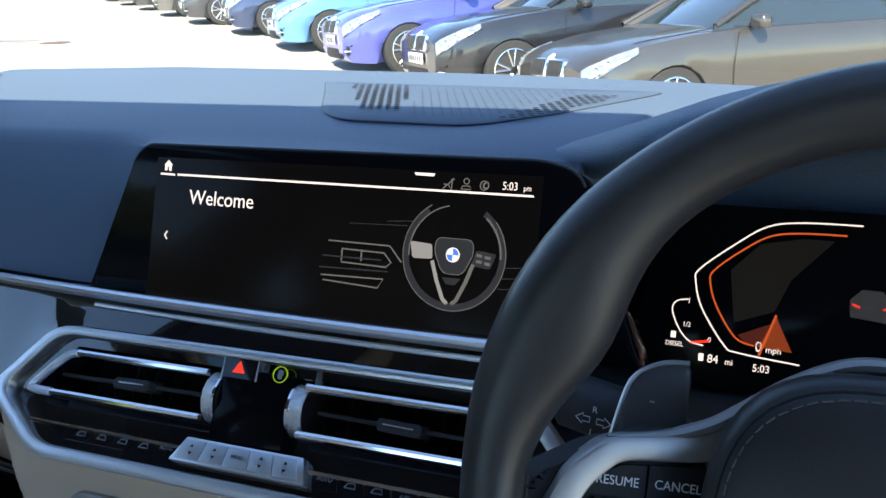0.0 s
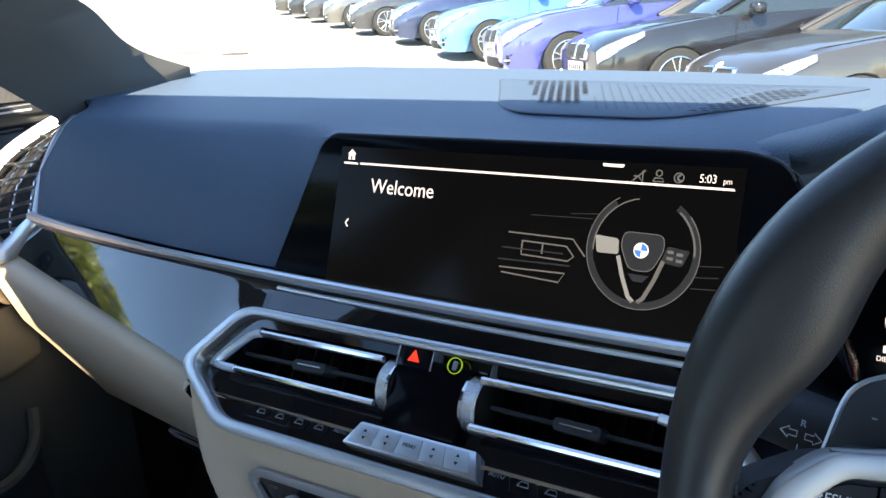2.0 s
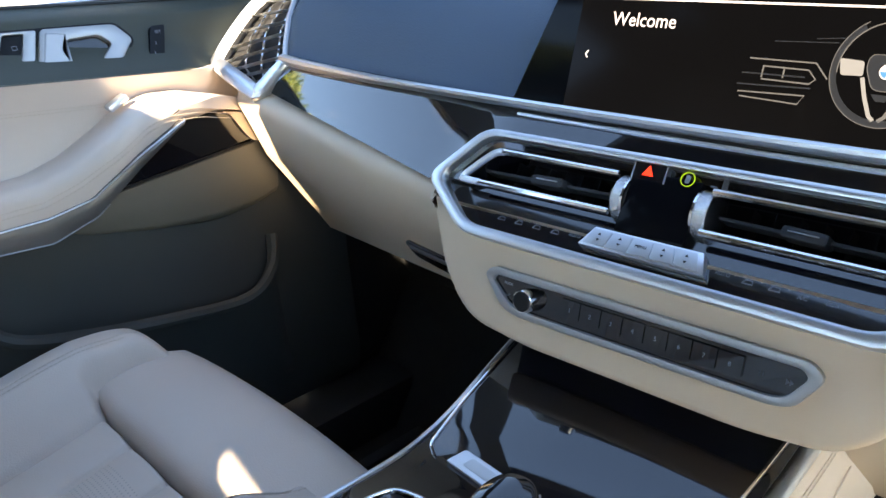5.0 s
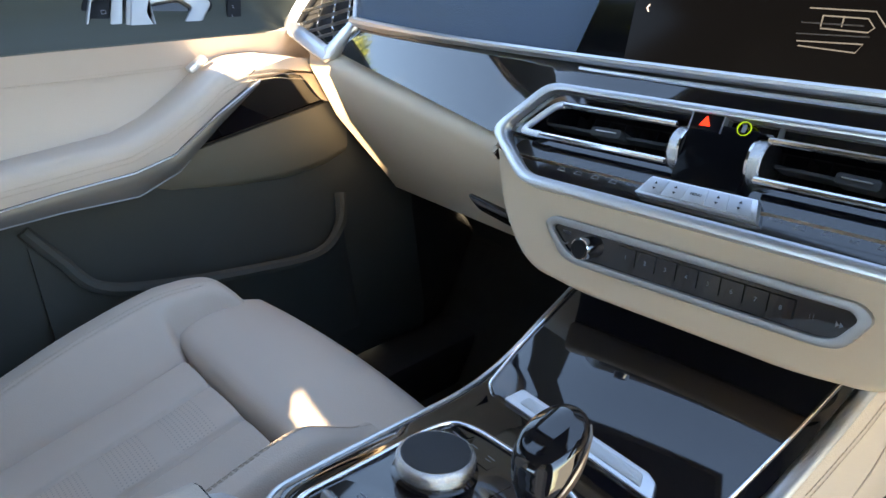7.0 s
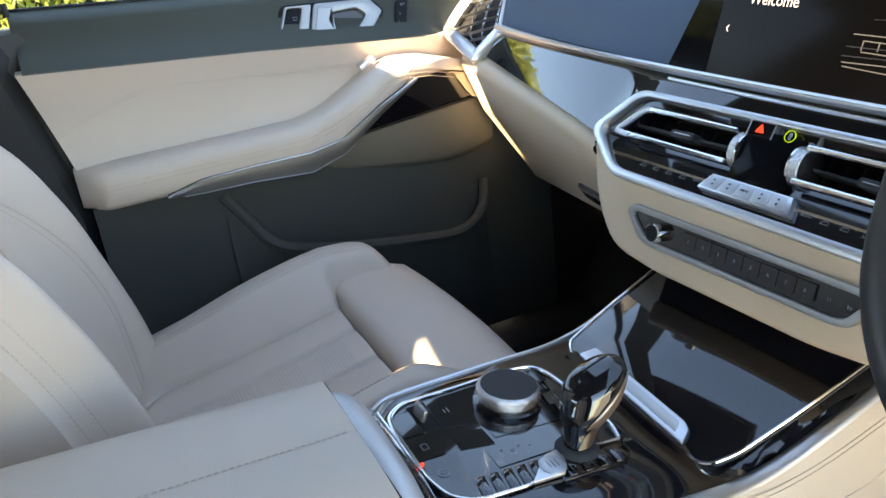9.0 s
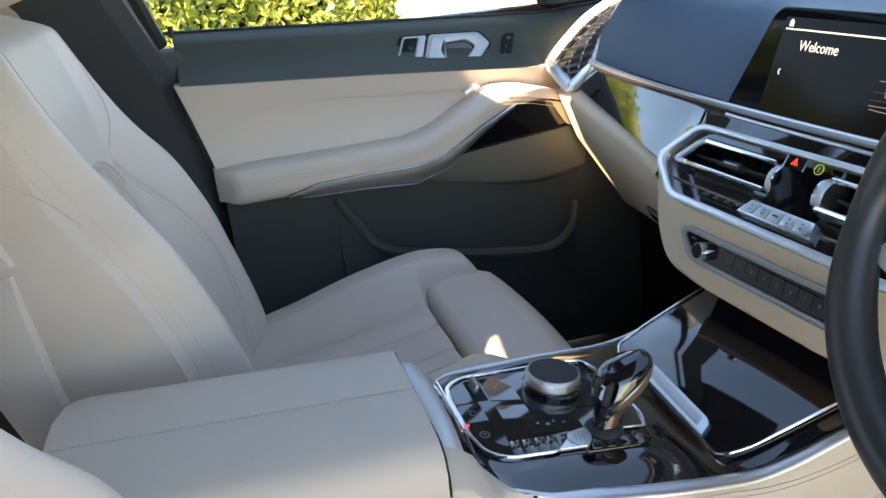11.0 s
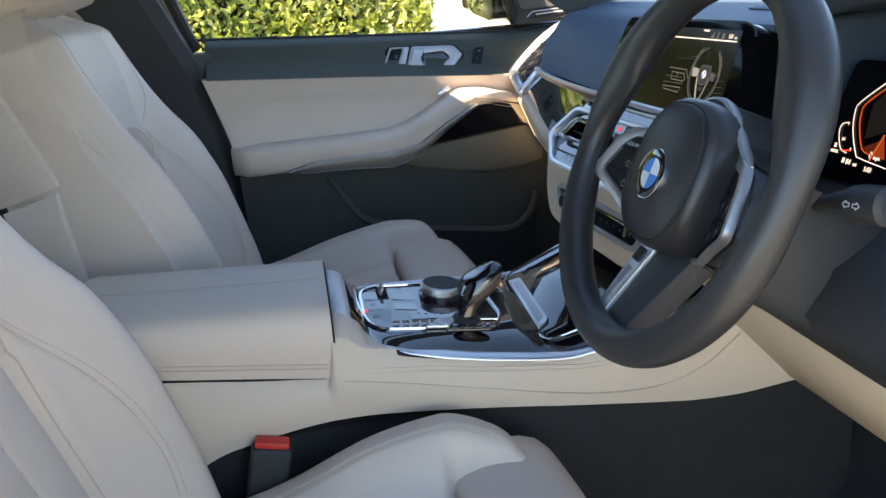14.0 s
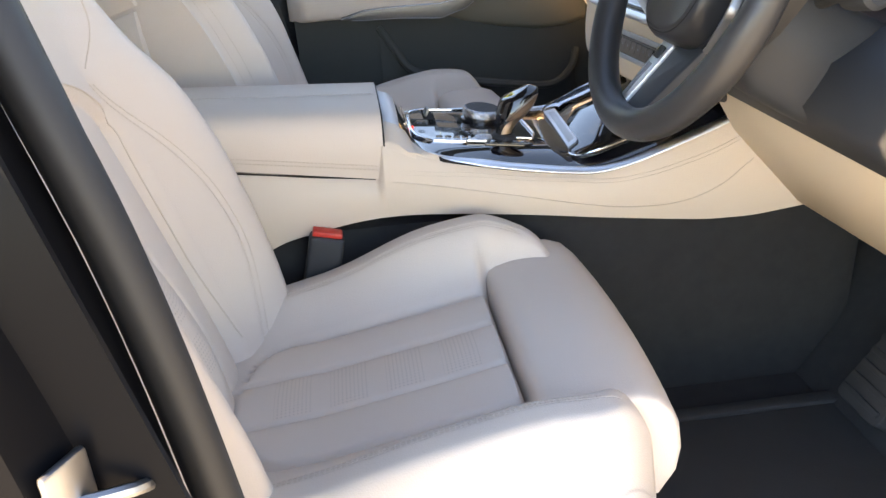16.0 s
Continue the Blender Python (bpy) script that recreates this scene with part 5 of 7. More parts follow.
def centre_console():
    k = thing("centre_console", (0, 0.1, 0.62), "ivory leather centre console with piano black controls", "console")
    rings = []
    for y in sorted([-0.62 + 1.28 * i / 128 for i in range(129)] + [-0.009, -0.005, -0.001, 0.003, 0.0045, 0.006, 0.009]):
        d = 0.0008 if abs(y) < 0.012 else 0.018 if abs(y) > 0.03 else 0.004
        xl, zl, bl = soft_table(CONSOLE_L, y, d)
        xr, zr, br = soft_table(CONSOLE_R, y, d)
        rings.append([(xl + 0.006, y, bl), (xl - 0.004, y, bl + 0.035), (xl, y, zl - 0.01), (xl + 0.008, y, zl), (xl + 0.014, y, zl - 0.03), (xr - 0.014, y, zr - 0.03), (xr - 0.008, y, zr), (xr, y, zr - 0.01), (xr + 0.006, y, br + 0.035), (xr, y, br)])
    part("console_body", loft(rings), "ivory_console", k, "ivory leather side panels", angle=60)
    # seams along the driver's flank
    pts = []
    for i in range(60):
        y = 0.015 + 0.545 * i / 59
        x = soft_table(CONSOLE_R, y)[0]
        z = soft_table([(0.0, 0.899), (0.10, 0.879), (0.21, 0.854), (0.28, 0.836), (0.36, 0.820), (0.44, 0.818), (0.50, 0.834), (0.54, 0.862), (0.57, 0.900)], y, 0.025)
        pts.append((x + 0.0056, y, z))
    part("side_seam", tube(pts, 0.0008, 5), "thread", k)
    pts = []
    for i in range(56):
        y = 0.018 + 0.54 * i / 55
        x, tz, bz = soft_table(CONSOLE_R, y)
        drop = soft_table([(0.0, 0.052), (0.06, 0.030), (0.12, 0.020), (0.30, 0.014), (0.42, 0.034), (0.50, 0.040), (0.56, 0.036)], y)
        pts.append((x + 0.0028, y, tz - drop))
    part("side_stitching", stitch(pts, 0.0005), "thread", k)
    part("side_stitching", stitch([(x - 0.0006, y, z + 0.006) for x, y, z in pts], 0.0006), "thread", k)
    # satin edges of the deck
    edge = []
    for i in range(58):
        y = 0.066 + 0.535 * i / 57
        x, tz, bz = soft_table(CONSOLE_R, y)
        edge.append((x - 0.002 - 0.012 * (1 - smooth01(0.066, 0.11, y)), y, tz + 0.003))
    part("bright_edge", tube(edge, [0.0010 + 0.0068 * min(1.0, i / 9) for i in range(58)], 10, flat=0.40, up=(0.42, 0, 0.9)), "satin", k, "broad satin aluminium edge")
    edge = []
    for i in range(64):
        y = 0.050 + 0.56 * i / 63
        x, tz, bz = soft_table(CONSOLE_L, y)
        edge.append((x + 0.0015 + 0.022 * max(0.0, 1 - (y - 0.05) / 0.03) ** 2, y, tz + 0.003))
    part("bright_edge", tube(edge, 0.0030, 8), "satin", k, "slim satin aluminium edge")
    # arm rest lid, crowned
    rings = []
    for i in range(31):
        y = -0.345 + 0.352 * i / 30
        e = min(1.0, (y + 0.345) / 0.03) ** 0.5 if y < -0.315 else 1.0
        tz = lerp_table([(-0.345, 1.018), (0.01, 0.998)], y) - 0.018 * (1 - e)
        bz = lerp_table([(-0.345, 0.952), (0.01, 0.896)], y)
        hw = 0.112 - 0.008 * (1 - e)
        r = []
        for u, q in ((-1, 0.0), (-1.03, 0.35), (-1.02, 0.72), (-0.95, 0.90), (-0.82, 0.965), (-0.5, 0.995), (-0.05, 1.0), (-0.012, 0.985), (0.026, 1.0), (0.3, 1.0), (0.5, 0.995), (0.80, 0.965), (0.95, 0.88), (1.02, 0.70), (1.03, 0.35), (1, 0.0)):
            r.append((-0.008 + hw * u, y, bz + (tz - bz) * q))
        rings.append(r)
    lid = part("arm_rest_lid", loft(rings), "ivory", k, "ivory leather arm rest lid", angle=50)
    for q in (0.0, 0.006):
        part("lid_stitching", stitch([(0.1078, -0.335 + 0.335 * i / 30, 0.967 - 0.050 * i / 30 - 0.004 + q) for i in range(31)]), "thread", lid)
    part("lid_seam", stitch([(-0.0095, -0.33 + 0.33 * i / 30, 1.0168 - 0.0186 * i / 30) for i in range(31)]), "thread", lid)
    part("lid_gap", box((-0.008, -0.17, 0.916), (0.22, 0.34, 0.012), 0.002, Matrix.Rotation(radians(-8.5), 3, "X")), "hole", k)
    part("cap_gap", loft([[(-0.008 + 0.1122 * u, y, 0.898 + 0.098 * q) for u, q in ((-1.03, 0.1), (-1.035, 0.35), (-1.02, 0.72), (-0.95, 0.90), (-0.82, 0.96), (0.82, 0.96), (0.95, 0.88), (1.02, 0.70), (1.035, 0.35), (1.03, 0.0))] for y in (0.0066, 0.0092)]), "hole", k)
    # silver bar in front of the lid, with the black slope below it
    rings, slope = [], []
    for u in [-1 + 2 * i / 20 for i in range(21)]:
        c = 0.988 - 0.016 * abs(u) ** 3
        x = -0.023 + 0.095 * u
        e = abs(u) ** 5
        rings.append([(x, 0.008, c - 0.060), (x, 0.008, c - 0.002), (x, 0.0115, c), (x, 0.026, c - 0.004 - 0.003 * e), (x, 0.034, c - 0.012 - 0.004 * e), (x, 0.036, c - 0.030), (x, 0.034, c - 0.060)])
        if abs(u) < 0.93:
            slope.append([(x, 0.034, c - 0.015), (x, 0.044, c - 0.028), (x, 0.056, 0.9370), (x, 0.056, 0.926), (x, 0.034, 0.926)])
    part("front_cap", loft(rings), "cap_silver", k, "brushed silver bar", angle=50)
    rings = []
    for i in range(13):
        f = i / 12
        x, zt = 0.066 + 0.0425 * f, 0.974 - 0.020 * f ** 1.6
        rings.append([(x, 0.009, zt - 0.055), (x, 0.009, zt - 0.002), (x, 0.013, zt), (x, 0.028, zt - 0.006), (x, 0.042, zt - 0.018), (x, 0.053, 0.934), (x, 0.053, 0.910)])
    part("shoulder", loft(rings), "ivory_console", k, "ivory corner beside the silver bar", angle=60)
    sl = part("cap_slope", loft(slope), "gloss", k, "piano black slope")
    part("slope_line", tube([(-0.080 + 0.10 * i / 8, 0.0478, 0.9555) for i in range(9)], 0.0013, 6), "chrome", sl, "thin chrome line")
    # ivory shoulders that close the corners beside the deck
    for s, table in ((-1, CONSOLE_L), (1, CONSOLE_R)):
        rings = []
        for i in range(19):
            y = 0.028 + 0.082 * i / 18
            x, tz, bz = soft_table(table, y)
            inner = deck_edge(max(y, 0.046))[0 if s < 0 else 1] + s * 0.001
            if y < 0.046:
                inner -= s * 0.4 * (0.046 - y)
            outer = x - s * 0.005
            inner = min(inner, outer - 0.001) if s > 0 else max(inner, outer + 0.001)
            rings.append([(inner, y, tz - 0.030), (inner, y, tz + 0.003), (0.5 * (inner + outer), y, tz + 0.004), (outer, y, tz - 0.001), (outer, y, tz - 0.030)])
        part("shoulder", loft(rings), "ivory_console", k, angle=60)
    # piano black deck, one sheet from the arm rest to the fascia
    rings = []
    for i in range(86):
        y = 0.044 + 0.566 * (i / 85) ** 1.15
        l, r = deck_edge(y)
        zl, zr, zd = soft_table(CONSOLE_L, y, 0.012)[1] + 0.003, soft_table(CONSOLE_R, y, 0.012)[1] + 0.003, soft_table(DECK_Z, y, 0.010)
        w = r - l
        tilt = 0.05 + 0.02 * smooth01(0.25, 0.31, y)
        ring = [(l, y, zl - 0.02), (l, y, zl)]
        for f, q in ((0.03, 0.0), (0.07, 0.5), (0.12, 1.0)):
            ring.append((l + f * w, y, zl + (zd - tilt * (l + f * w) - zl) * q))
        for f in (0.30, 0.5, 0.66):
            ring.append((l + f * w, y, zd - tilt * (l + f * w)))
        for f, q in ((0.76, 0.015), (0.83, 0.08), (0.89, 0.25), (0.94, 0.52), (0.98, 0.83), (1.0, 1.0)):
            z0 = zd - tilt * (l + f * w)
            ring.append((l + f * w, y, z0 + (zr - z0) * q))
        ring.append((r, y, zr - 0.02))
        rings.append(ring)
    part("control_deck", loft(rings), "gloss", k, "piano black control deck", angle=60)
    D = Plane((0, 0.05, 0.9390), (1, 0, -0.05), (0.05, 0.128, 1))
    fr = [(-0.062, 0.0020), (-0.084, 0.0060), (-0.101, 0.026), (-0.107, 0.097), (-0.114, 0.155), (-0.111, 0.187), (-0.086, 0.197), (0.012, 0.203), (0.035, 0.194), (0.034, 0.128), (0.040, 0.114), (0.057, 0.086), (0.057, 0.032), (0.043, 0.010), (0.010, 0.002)]
    wide = [0.0052, 0.0054, 0.0052, 0.0042, 0.0040, 0.0044, 0.0046, 0.0044, 0.0040, 0.0022, 0.0022, 0.0030, 0.0036, 0.0042, 0.0046]
    rr = [0.010, 0.012, 0.014, 0.02, 0.02, 0.014, 0.012, 0.012, 0.003, 0.006, 0.006, 0.008, 0.012, 0.014, 0.012]
    inn = []
    for i, p in enumerate(fr):
        a, b, c = Vector(fr[i - 1]), Vector(p), Vector(fr[(i + 1) % len(fr)])
        t = ((b - a).normalized() + (c - b).normalized()).normalized()
        n = Vector((t.y, -t.x))
        inn.append(tuple(b + n * wide[i]))
    part("bright_frame", D.ring(rounded(fr, rr, 4), rounded(inn, [q * 0.8 for q in rr], 4), -0.003, 0.0042, 0.0012), "chrome", k, "chrome frame")
    field = part("key_field", D.slab(rounded(inn, [q * 0.8 for q in rr], 4), -0.003, 0.0010), "gloss", k, "piano black key field")
    side = part("key_field", D.slab(rounded([(0.038, 0.120), (0.062, 0.112), (0.062, 0.176), (0.052, 0.192), (0.038, 0.192)], 0.003), -0.003, 0.0016, 0.0006), "gloss", k, "piano black key field")
    # keys, laid out in rows across the field
    keys = [([(-0.092, 0.012), (-0.070, 0.009), (-0.048, 0.009), (-0.048, 0.030), (-0.094, 0.030)], 0.0013, ""), ([(-0.046, 0.009), (-0.012, 0.009), (-0.012, 0.034), (-0.046, 0.034)], 0.0014, "square"), ([(-0.010, 0.009), (0.030, 0.009), (0.034, 0.040), (-0.010, 0.044)], 0.0014, "ring"),
            ([(-0.098, 0.050), (-0.048, 0.050), (-0.044, 0.083), (-0.102, 0.083)], 0.0013, "bar"), ([(-0.046, 0.050), (-0.012, 0.050), (-0.008, 0.083), (-0.042, 0.083)], 0.0013, ""),
            ([(-0.040, 0.088), (-0.016, 0.088), (-0.016, 0.166), (-0.040, 0.166)], 0.0016, ""), ([(-0.012, 0.070), (0.024, 0.070), (0.022, 0.128), (-0.012, 0.128)], 0.0016, "dots"),
            ([(-0.104, 0.168), (-0.086, 0.166), (-0.082, 0.186), (-0.104, 0.184)], 0.0013, "bar"), ([(-0.082, 0.166), (-0.062, 0.164), (-0.062, 0.190), (-0.080, 0.188)], 0.0013, "bar"), ([(-0.060, 0.164), (-0.042, 0.164), (-0.042, 0.192), (-0.060, 0.190)], 0.0013, "bar")]
    for q, h, sym in keys:
        mx, my = sum(p[0] for p in q) / len(q), sum(p[1] for p in q) / len(q)
        tilt = 0.035 * math.sin(7.3 * (mx * 40 + my * 90)), 0.035 * math.cos(5.1 * (mx * 70 - my * 50))
        E = Plane(D.at(mx, my, 0), D.u, D.n + D.u * tilt[0] + D.v * tilt[1])
        key = part("key", E.slab([(x - mx, y - my) for x, y in q], -0.001, h), "gloss", field)
        if sym == "bar":
            part("symbol", merge(stroke(D, [(mx - 0.004, my), (mx + 0.004, my)], 0.0009, h, h + 0.0003), stroke(D, [(mx - 0.003, my - 0.004), (mx + 0.003, my - 0.004)], 0.0007, h, h + 0.0003)), "grey_print", key)
        elif sym == "ring":
            part("symbol", arc_band(D, (mx, my - 0.004), 0.0050, 0.0008, 0, 360, h, h + 0.0003, 20), "grey_print", key)
            text("lettering", "P", 0.006, D.m(mx - 0.0018, my - 0.0062, h), "grey_print", key)
        elif sym == "square":
            part("symbol", stroke(D, [(mx - 0.004, my - 0.003), (mx + 0.004, my - 0.003), (mx + 0.004, my + 0.003), (mx - 0.004, my + 0.003), (mx - 0.004, my - 0.003)], 0.0007, h, h + 0.0003), "grey_print", key)
        elif sym == "dots":
            for i, d in enumerate((-0.016, -0.006, 0.002, 0.012)):
                part("symbol", D.slab(circle2((mx + 0.004 * (i % 2) - 0.002, my + d), 0.0016 + 0.0008 * (i == 1), 10), h, h + 0.0003), "grey_print", key)
    for i in range(5):
        y0 = 0.042 + 0.0135 * i
        key = part("mode_key", D.slab([(0.028, y0), (0.053, y0 - 0.004), (0.053, y0 + 0.006), (0.028, y0 + 0.010)], 0.0008, 0.0020, 0.0004), "gloss", field)
        part("mode_mark", stroke(D, [(0.036, y0 + 0.0035), (0.046, y0 + 0.0015)], 0.0009, 0.0020, 0.0023), "grey_print", key)
    for i in range(4):
        y0 = 0.122 + 0.0165 * i
        key = part("camera_key", D.slab([(0.040, y0 + 0.002), (0.060, y0 - 0.002), (0.060, y0 + 0.0125), (0.040, y0 + 0.0165)], 0.0016, 0.0032, 0.0005), "gloss", side)
        part("symbol", stroke(D, [(0.046, y0 + 0.005), (0.050, y0 + 0.010), (0.054, y0 + 0.005), (0.046, y0 + 0.005)], 0.0008, 0.0032, 0.0035), "grey_print", key)
    part("parking_light", D.slab(circle2((-0.006, 0.0085), 0.0016, 12), 0.0010, 0.0036), "ui_red", k, "small lit red light")
    st = part("start_plate", D.slab(rounded([(0.056, 0.084), (0.056, 0.118), (0.039, 0.128), (0.025, 0.128), (0.028, 0.112)], 0.003), 0.001, 0.0050, 0.0008), "satin", k, "silver start button plate")
    part("start_button", lathe(D.at(0.043, 0.112, 0.0048), D.n, [(0.0125, 0), (0.0125, 0.0012), (0.0112, 0.0020), (0.001, 0.0014)], 32), "bar_key", st)
    part("start_mark", merge(*[stroke(D, [(0.038, v), (0.048, v)], 0.0008, 0.0066, 0.0069) for v in (0.108, 0.112, 0.116)]), "grey_print", st)
    part("brake_tab", box(D.at(-0.073, 0.037, 0.0075), (0.022, 0.0055, 0.0130), 0.0020, Matrix.Rotation(radians(-24), 3, "X"), 3), "dark_satin", k, "silver parking brake tab")
    part("brake_recess", D.slab(rounded([(-0.092, 0.030), (-0.050, 0.030), (-0.050, 0.047), (-0.093, 0.047)], 0.002), 0.0010, 0.0013), "hole", k)
    # rotary controller
    dial = part("rotary_dial", lathe(D.at(-0.064, 0.1285, 0.001), D.n, [(0.0345, 0), (0.0345, 0.003), (0.0300, 0.005), (0.0290, 0.007)], 48), "gloss", k, "rotary controller")
    part("dial_grip", lathe(D.at(-0.064, 0.1285, 0.006), D.n, [(0.0290, 0), (0.0322, 0.003), (0.0322, 0.0105), (0.0312, 0.0130), (0.0282, 0.0148), (0.0275, 0.0140)], 56), "knurl", dial, "knurled silver grip")
    part("dial_top", lathe(D.at(-0.064, 0.1285, 0.0204), D.n, [(0.0272, -0.002), (0.0276, 0), (0.0272, 0.0008), (0.001, 0.0002)], 48), "plastic", dial, "black touch pad top")
    # gear selector: a narrow stem that swells into a forward-leaning head
    sh = thing("gear_selector", D.at(0.030, 0.147, 0.0), "piano black gear selector with bronze side insets", "gear selector")
    part("selector_boot", lathe(D.at(0.030, 0.147, 0.001), D.n, [(0.0205, 0), (0.0205, 0.003), (0.0170, 0.007), (0.0150, 0.008)], 32), "plastic", sh, "black ringed boot")
    shape = [(0.0, 0.0120, 0.0130, 0.000, 0.000), (0.15, 0.0120, 0.0135, 0.001, 0.000), (0.30, 0.0140, 0.0168, 0.004, -0.002), (0.44, 0.0192, 0.0232, 0.009, -0.004), (0.58, 0.0230, 0.0288, 0.014, -0.007), (0.73, 0.0244, 0.0312, 0.018, -0.010), (0.87, 0.0240, 0.0306, 0.020, -0.012), (0.95, 0.0215, 0.0275, 0.021, -0.013), (0.985, 0.0165, 0.0210, 0.021, -0.013), (1.0, 0.0080, 0.0110, 0.021, -0.013)]
    rings, n = [], 45

    def grip(t, a, out=0.0):
        w, l, fy, fx = soft_table(shape, t, 0.035)
        c = D.at(0.030 + fx, 0.147 + fy, 0.006 + 0.069 * t)
        ca, sa = math.cos(a), math.sin(a)
        return c + Vector(((w + out) * math.copysign(abs(ca) ** 0.85, ca), (l + out) * sa, 0.007 * sa * smooth01(0.35, 0.8, t)))
    for i in range(n):
        t = 1 - (1 - i / (n - 1)) ** 1.35
        rings.append([grip(t, 2 * math.pi * j / 36) for j in range(36)])
    part("selector_grip", loft(rings), "gloss", sh, "piano black grip", angle=60)
    for s in (-1, 1):
        def on(t, q, out):
            return grip(t, q if s > 0 else math.pi - q, out)
        stem = [(0.06, -0.55, 0.75), (0.16, -0.45, 0.85), (0.27, -0.30, 0.95), (0.37, -0.10, 1.02), (0.45, 0.25, 1.10), (0.55, 0.62, 1.14), (0.64, 0.85, 1.16), (0.72, 1.02, 1.14)]
        leaf = [(0.38, -0.42, -0.10), (0.46, -0.36, 0.30), (0.54, -0.24, 0.60), (0.62, -0.10, 0.84), (0.70, 0.10, 0.98), (0.77, 0.34, 1.06), (0.83, 0.66, 1.08)]

        def sheet(table, out):
            rows = [table[0][0] + (table[-1][0] - table[0][0]) * i / 20 for i in range(21)]
            return loft([[on(t, lerp_table(table, t)[0] + (lerp_table(table, t)[1] - lerp_table(table, t)[0]) * j / 14, out) for j in range(15)] for t in rows], closed=False)
        part("stem_trim", sheet(stem, 0.0006), "bronze", sh, "satin bronze stem trim", angle=80)
        part("side_inset", sheet(leaf, 0.0009), "inset", sh, "dark bronze side inset", angle=80)
        part("side_trim", tube([on(t, q0, 0.0010) for t, q0, q1 in leaf] + [on(0.83, 1.10, 0.0010)], [0.0006, 0.0010, 0.0014, 0.0017, 0.0018, 0.0017, 0.0014, 0.0008], 6), "bronze", sh, "satin bronze trim line")
    # sliding cover over the front tray
    T = Plane((0, 0.300, 0.9050), (1, 0, -0.07), (0.07, -0.38, 1))
    tr = thing("tray_cover", (0, 0.40, 0.90), "piano black sliding cover over the front tray", "tray cover")
    out = rounded([(-0.160, 0.300), (-0.146, 0.050), (-0.139, 0.002), (-0.122, -0.008), (0.050, -0.010), (0.088, -0.008), (0.099, 0.022), (0.106, 0.100), (0.116, 0.300)], [0.004, 0.02, 0.006, 0.006, 0.01, 0.016, 0.03, 0.03, 0.004], 5)
    part("cover", T.slab(out, -0.006, 0.0016, 0.0008), "gloss", tr, "piano black cover")
    part("bright_line", tube([T.at(a, b, 0.0020) for a, b in out[3:-3]], 0.0016, 8), "chrome", tr, "thin chrome outline")
    hd = part("tray_handle", T.slab(rounded([(-0.112, -0.004), (0.058, -0.006), (0.050, 0.010), (0.040, 0.014), (-0.104, 0.015)], 0.003), 0.0014, 0.0058, 0.0012), "satin", tr, "silver tray handle")
    part("handle_scoop", T.slab(rounded([(-0.096, 0.001), (0.044, -0.001), (0.038, 0.010), (-0.092, 0.011)], 0.003), 0.0056, 0.0064, 0.0004), "cap_silver", hd, "pale satin finger plate")
    # belt buckles beside the seats
    for x in (0.122, -0.155):
        b = thing("belt_buckle", (x, -0.10, 0.70), "black seat belt buckle with a red release button", "belt buckle", "belt buckles")
        r = Matrix.Rotation(radians(-14), 3, "X")
        part("buckle_body", box((x, -0.098, 0.785), (0.030, 0.052, 0.085), 0.006, r, 3), "plastic", b)
        part("release_button", box((x, -0.0875, 0.829), (0.022, 0.044, 0.010), 0.003, r, 2), "red", b, "red release button")
        part("buckle_stem", box((x, -0.115, 0.70), (0.014, 0.035, 0.12), 0.004, r), "plastic", b)


centre_console()


# ---- front seats ----
def cushion_z(x, y, low=0.0, inner=0):
    a = abs(x)
    zc = lerp_table([(-0.26, 0.704), (-0.10, 0.722), (0.05, 0.750), (0.13, 0.767), (0.24, 0.775)], y)
    f = soft_table([(-0.26, 0.60), (-0.15, 0.85), (0.0, 1.18), (0.08, 1.22), (0.16, 1.10), (0.24, 0.80)], y, 0.03)
    if x > 0:
        f *= 1 - low
    if x * inner > 0 and low:
        f *= 1 + 0.20 * smooth01(-0.08, 0.06, y)
    z = zc + 0.058 * smooth01(0.122, 0.202, a) * f
    z -= 0.075 * smooth01(0.218, 0.268, a) ** 1.5
    # three long pillows between stitched channels, rounded off at the rear
    edge = 0.130 * (1 - min(1.0, max(0.0, (-0.140 - y) / 0.075)) ** 2.2) ** 0.5
    if a < edge:
        c, h = (0.0, 0.047) if a < 0.047 else (0.0885, 0.0415)
        z += 0.0055 * max(0.0, 1 - ((a - c) / h) ** 2)
    z -= 0.0100 * math.exp(-((a - edge) / 0.0048) ** 2) * (edge > 0.01)
    if edge > 0.05:
        z -= 0.0045 * math.exp(-((a - 0.047) / 0.0036) ** 2)
    # seam along the crest of the bolster
    z -= 0.0022 * math.exp(-((a - 0.1945) / 0.0030) ** 2) * (-0.2 < y < 0.19)
    # the middle stops short of the thigh pad
    z -= 0.05 * smooth01(0.118, 0.138, y) * (1 - smooth01(0.160, 0.184, a))
    # on the console side the bolster ends behind the thigh pad
    if x * inner > 0:
        z -= (0.018 * smooth01(0.130, 0.215, y) if low else 0.034 * smooth01(0.105, 0.200, y)) * smooth01(0.145, 0.185, a)
    return z


BACK_B, BACK_D, BACK_N = Vector((0, -0.205, 0.690)), Vector((0, -0.292, 0.956)), Vector((0, 0.956, 0.292))


def back_hw(h):
    return lerp_table([(-0.02, 0.225), (0.06, 0.250), (0.18, 0.262), (0.30, 0.262), (0.39, 0.256), (0.44, 0.240), (0.48, 0.234), (0.57, 0.226), (0.63, 0.212), (0.665, 0.185), (0.685, 0.14)], h)


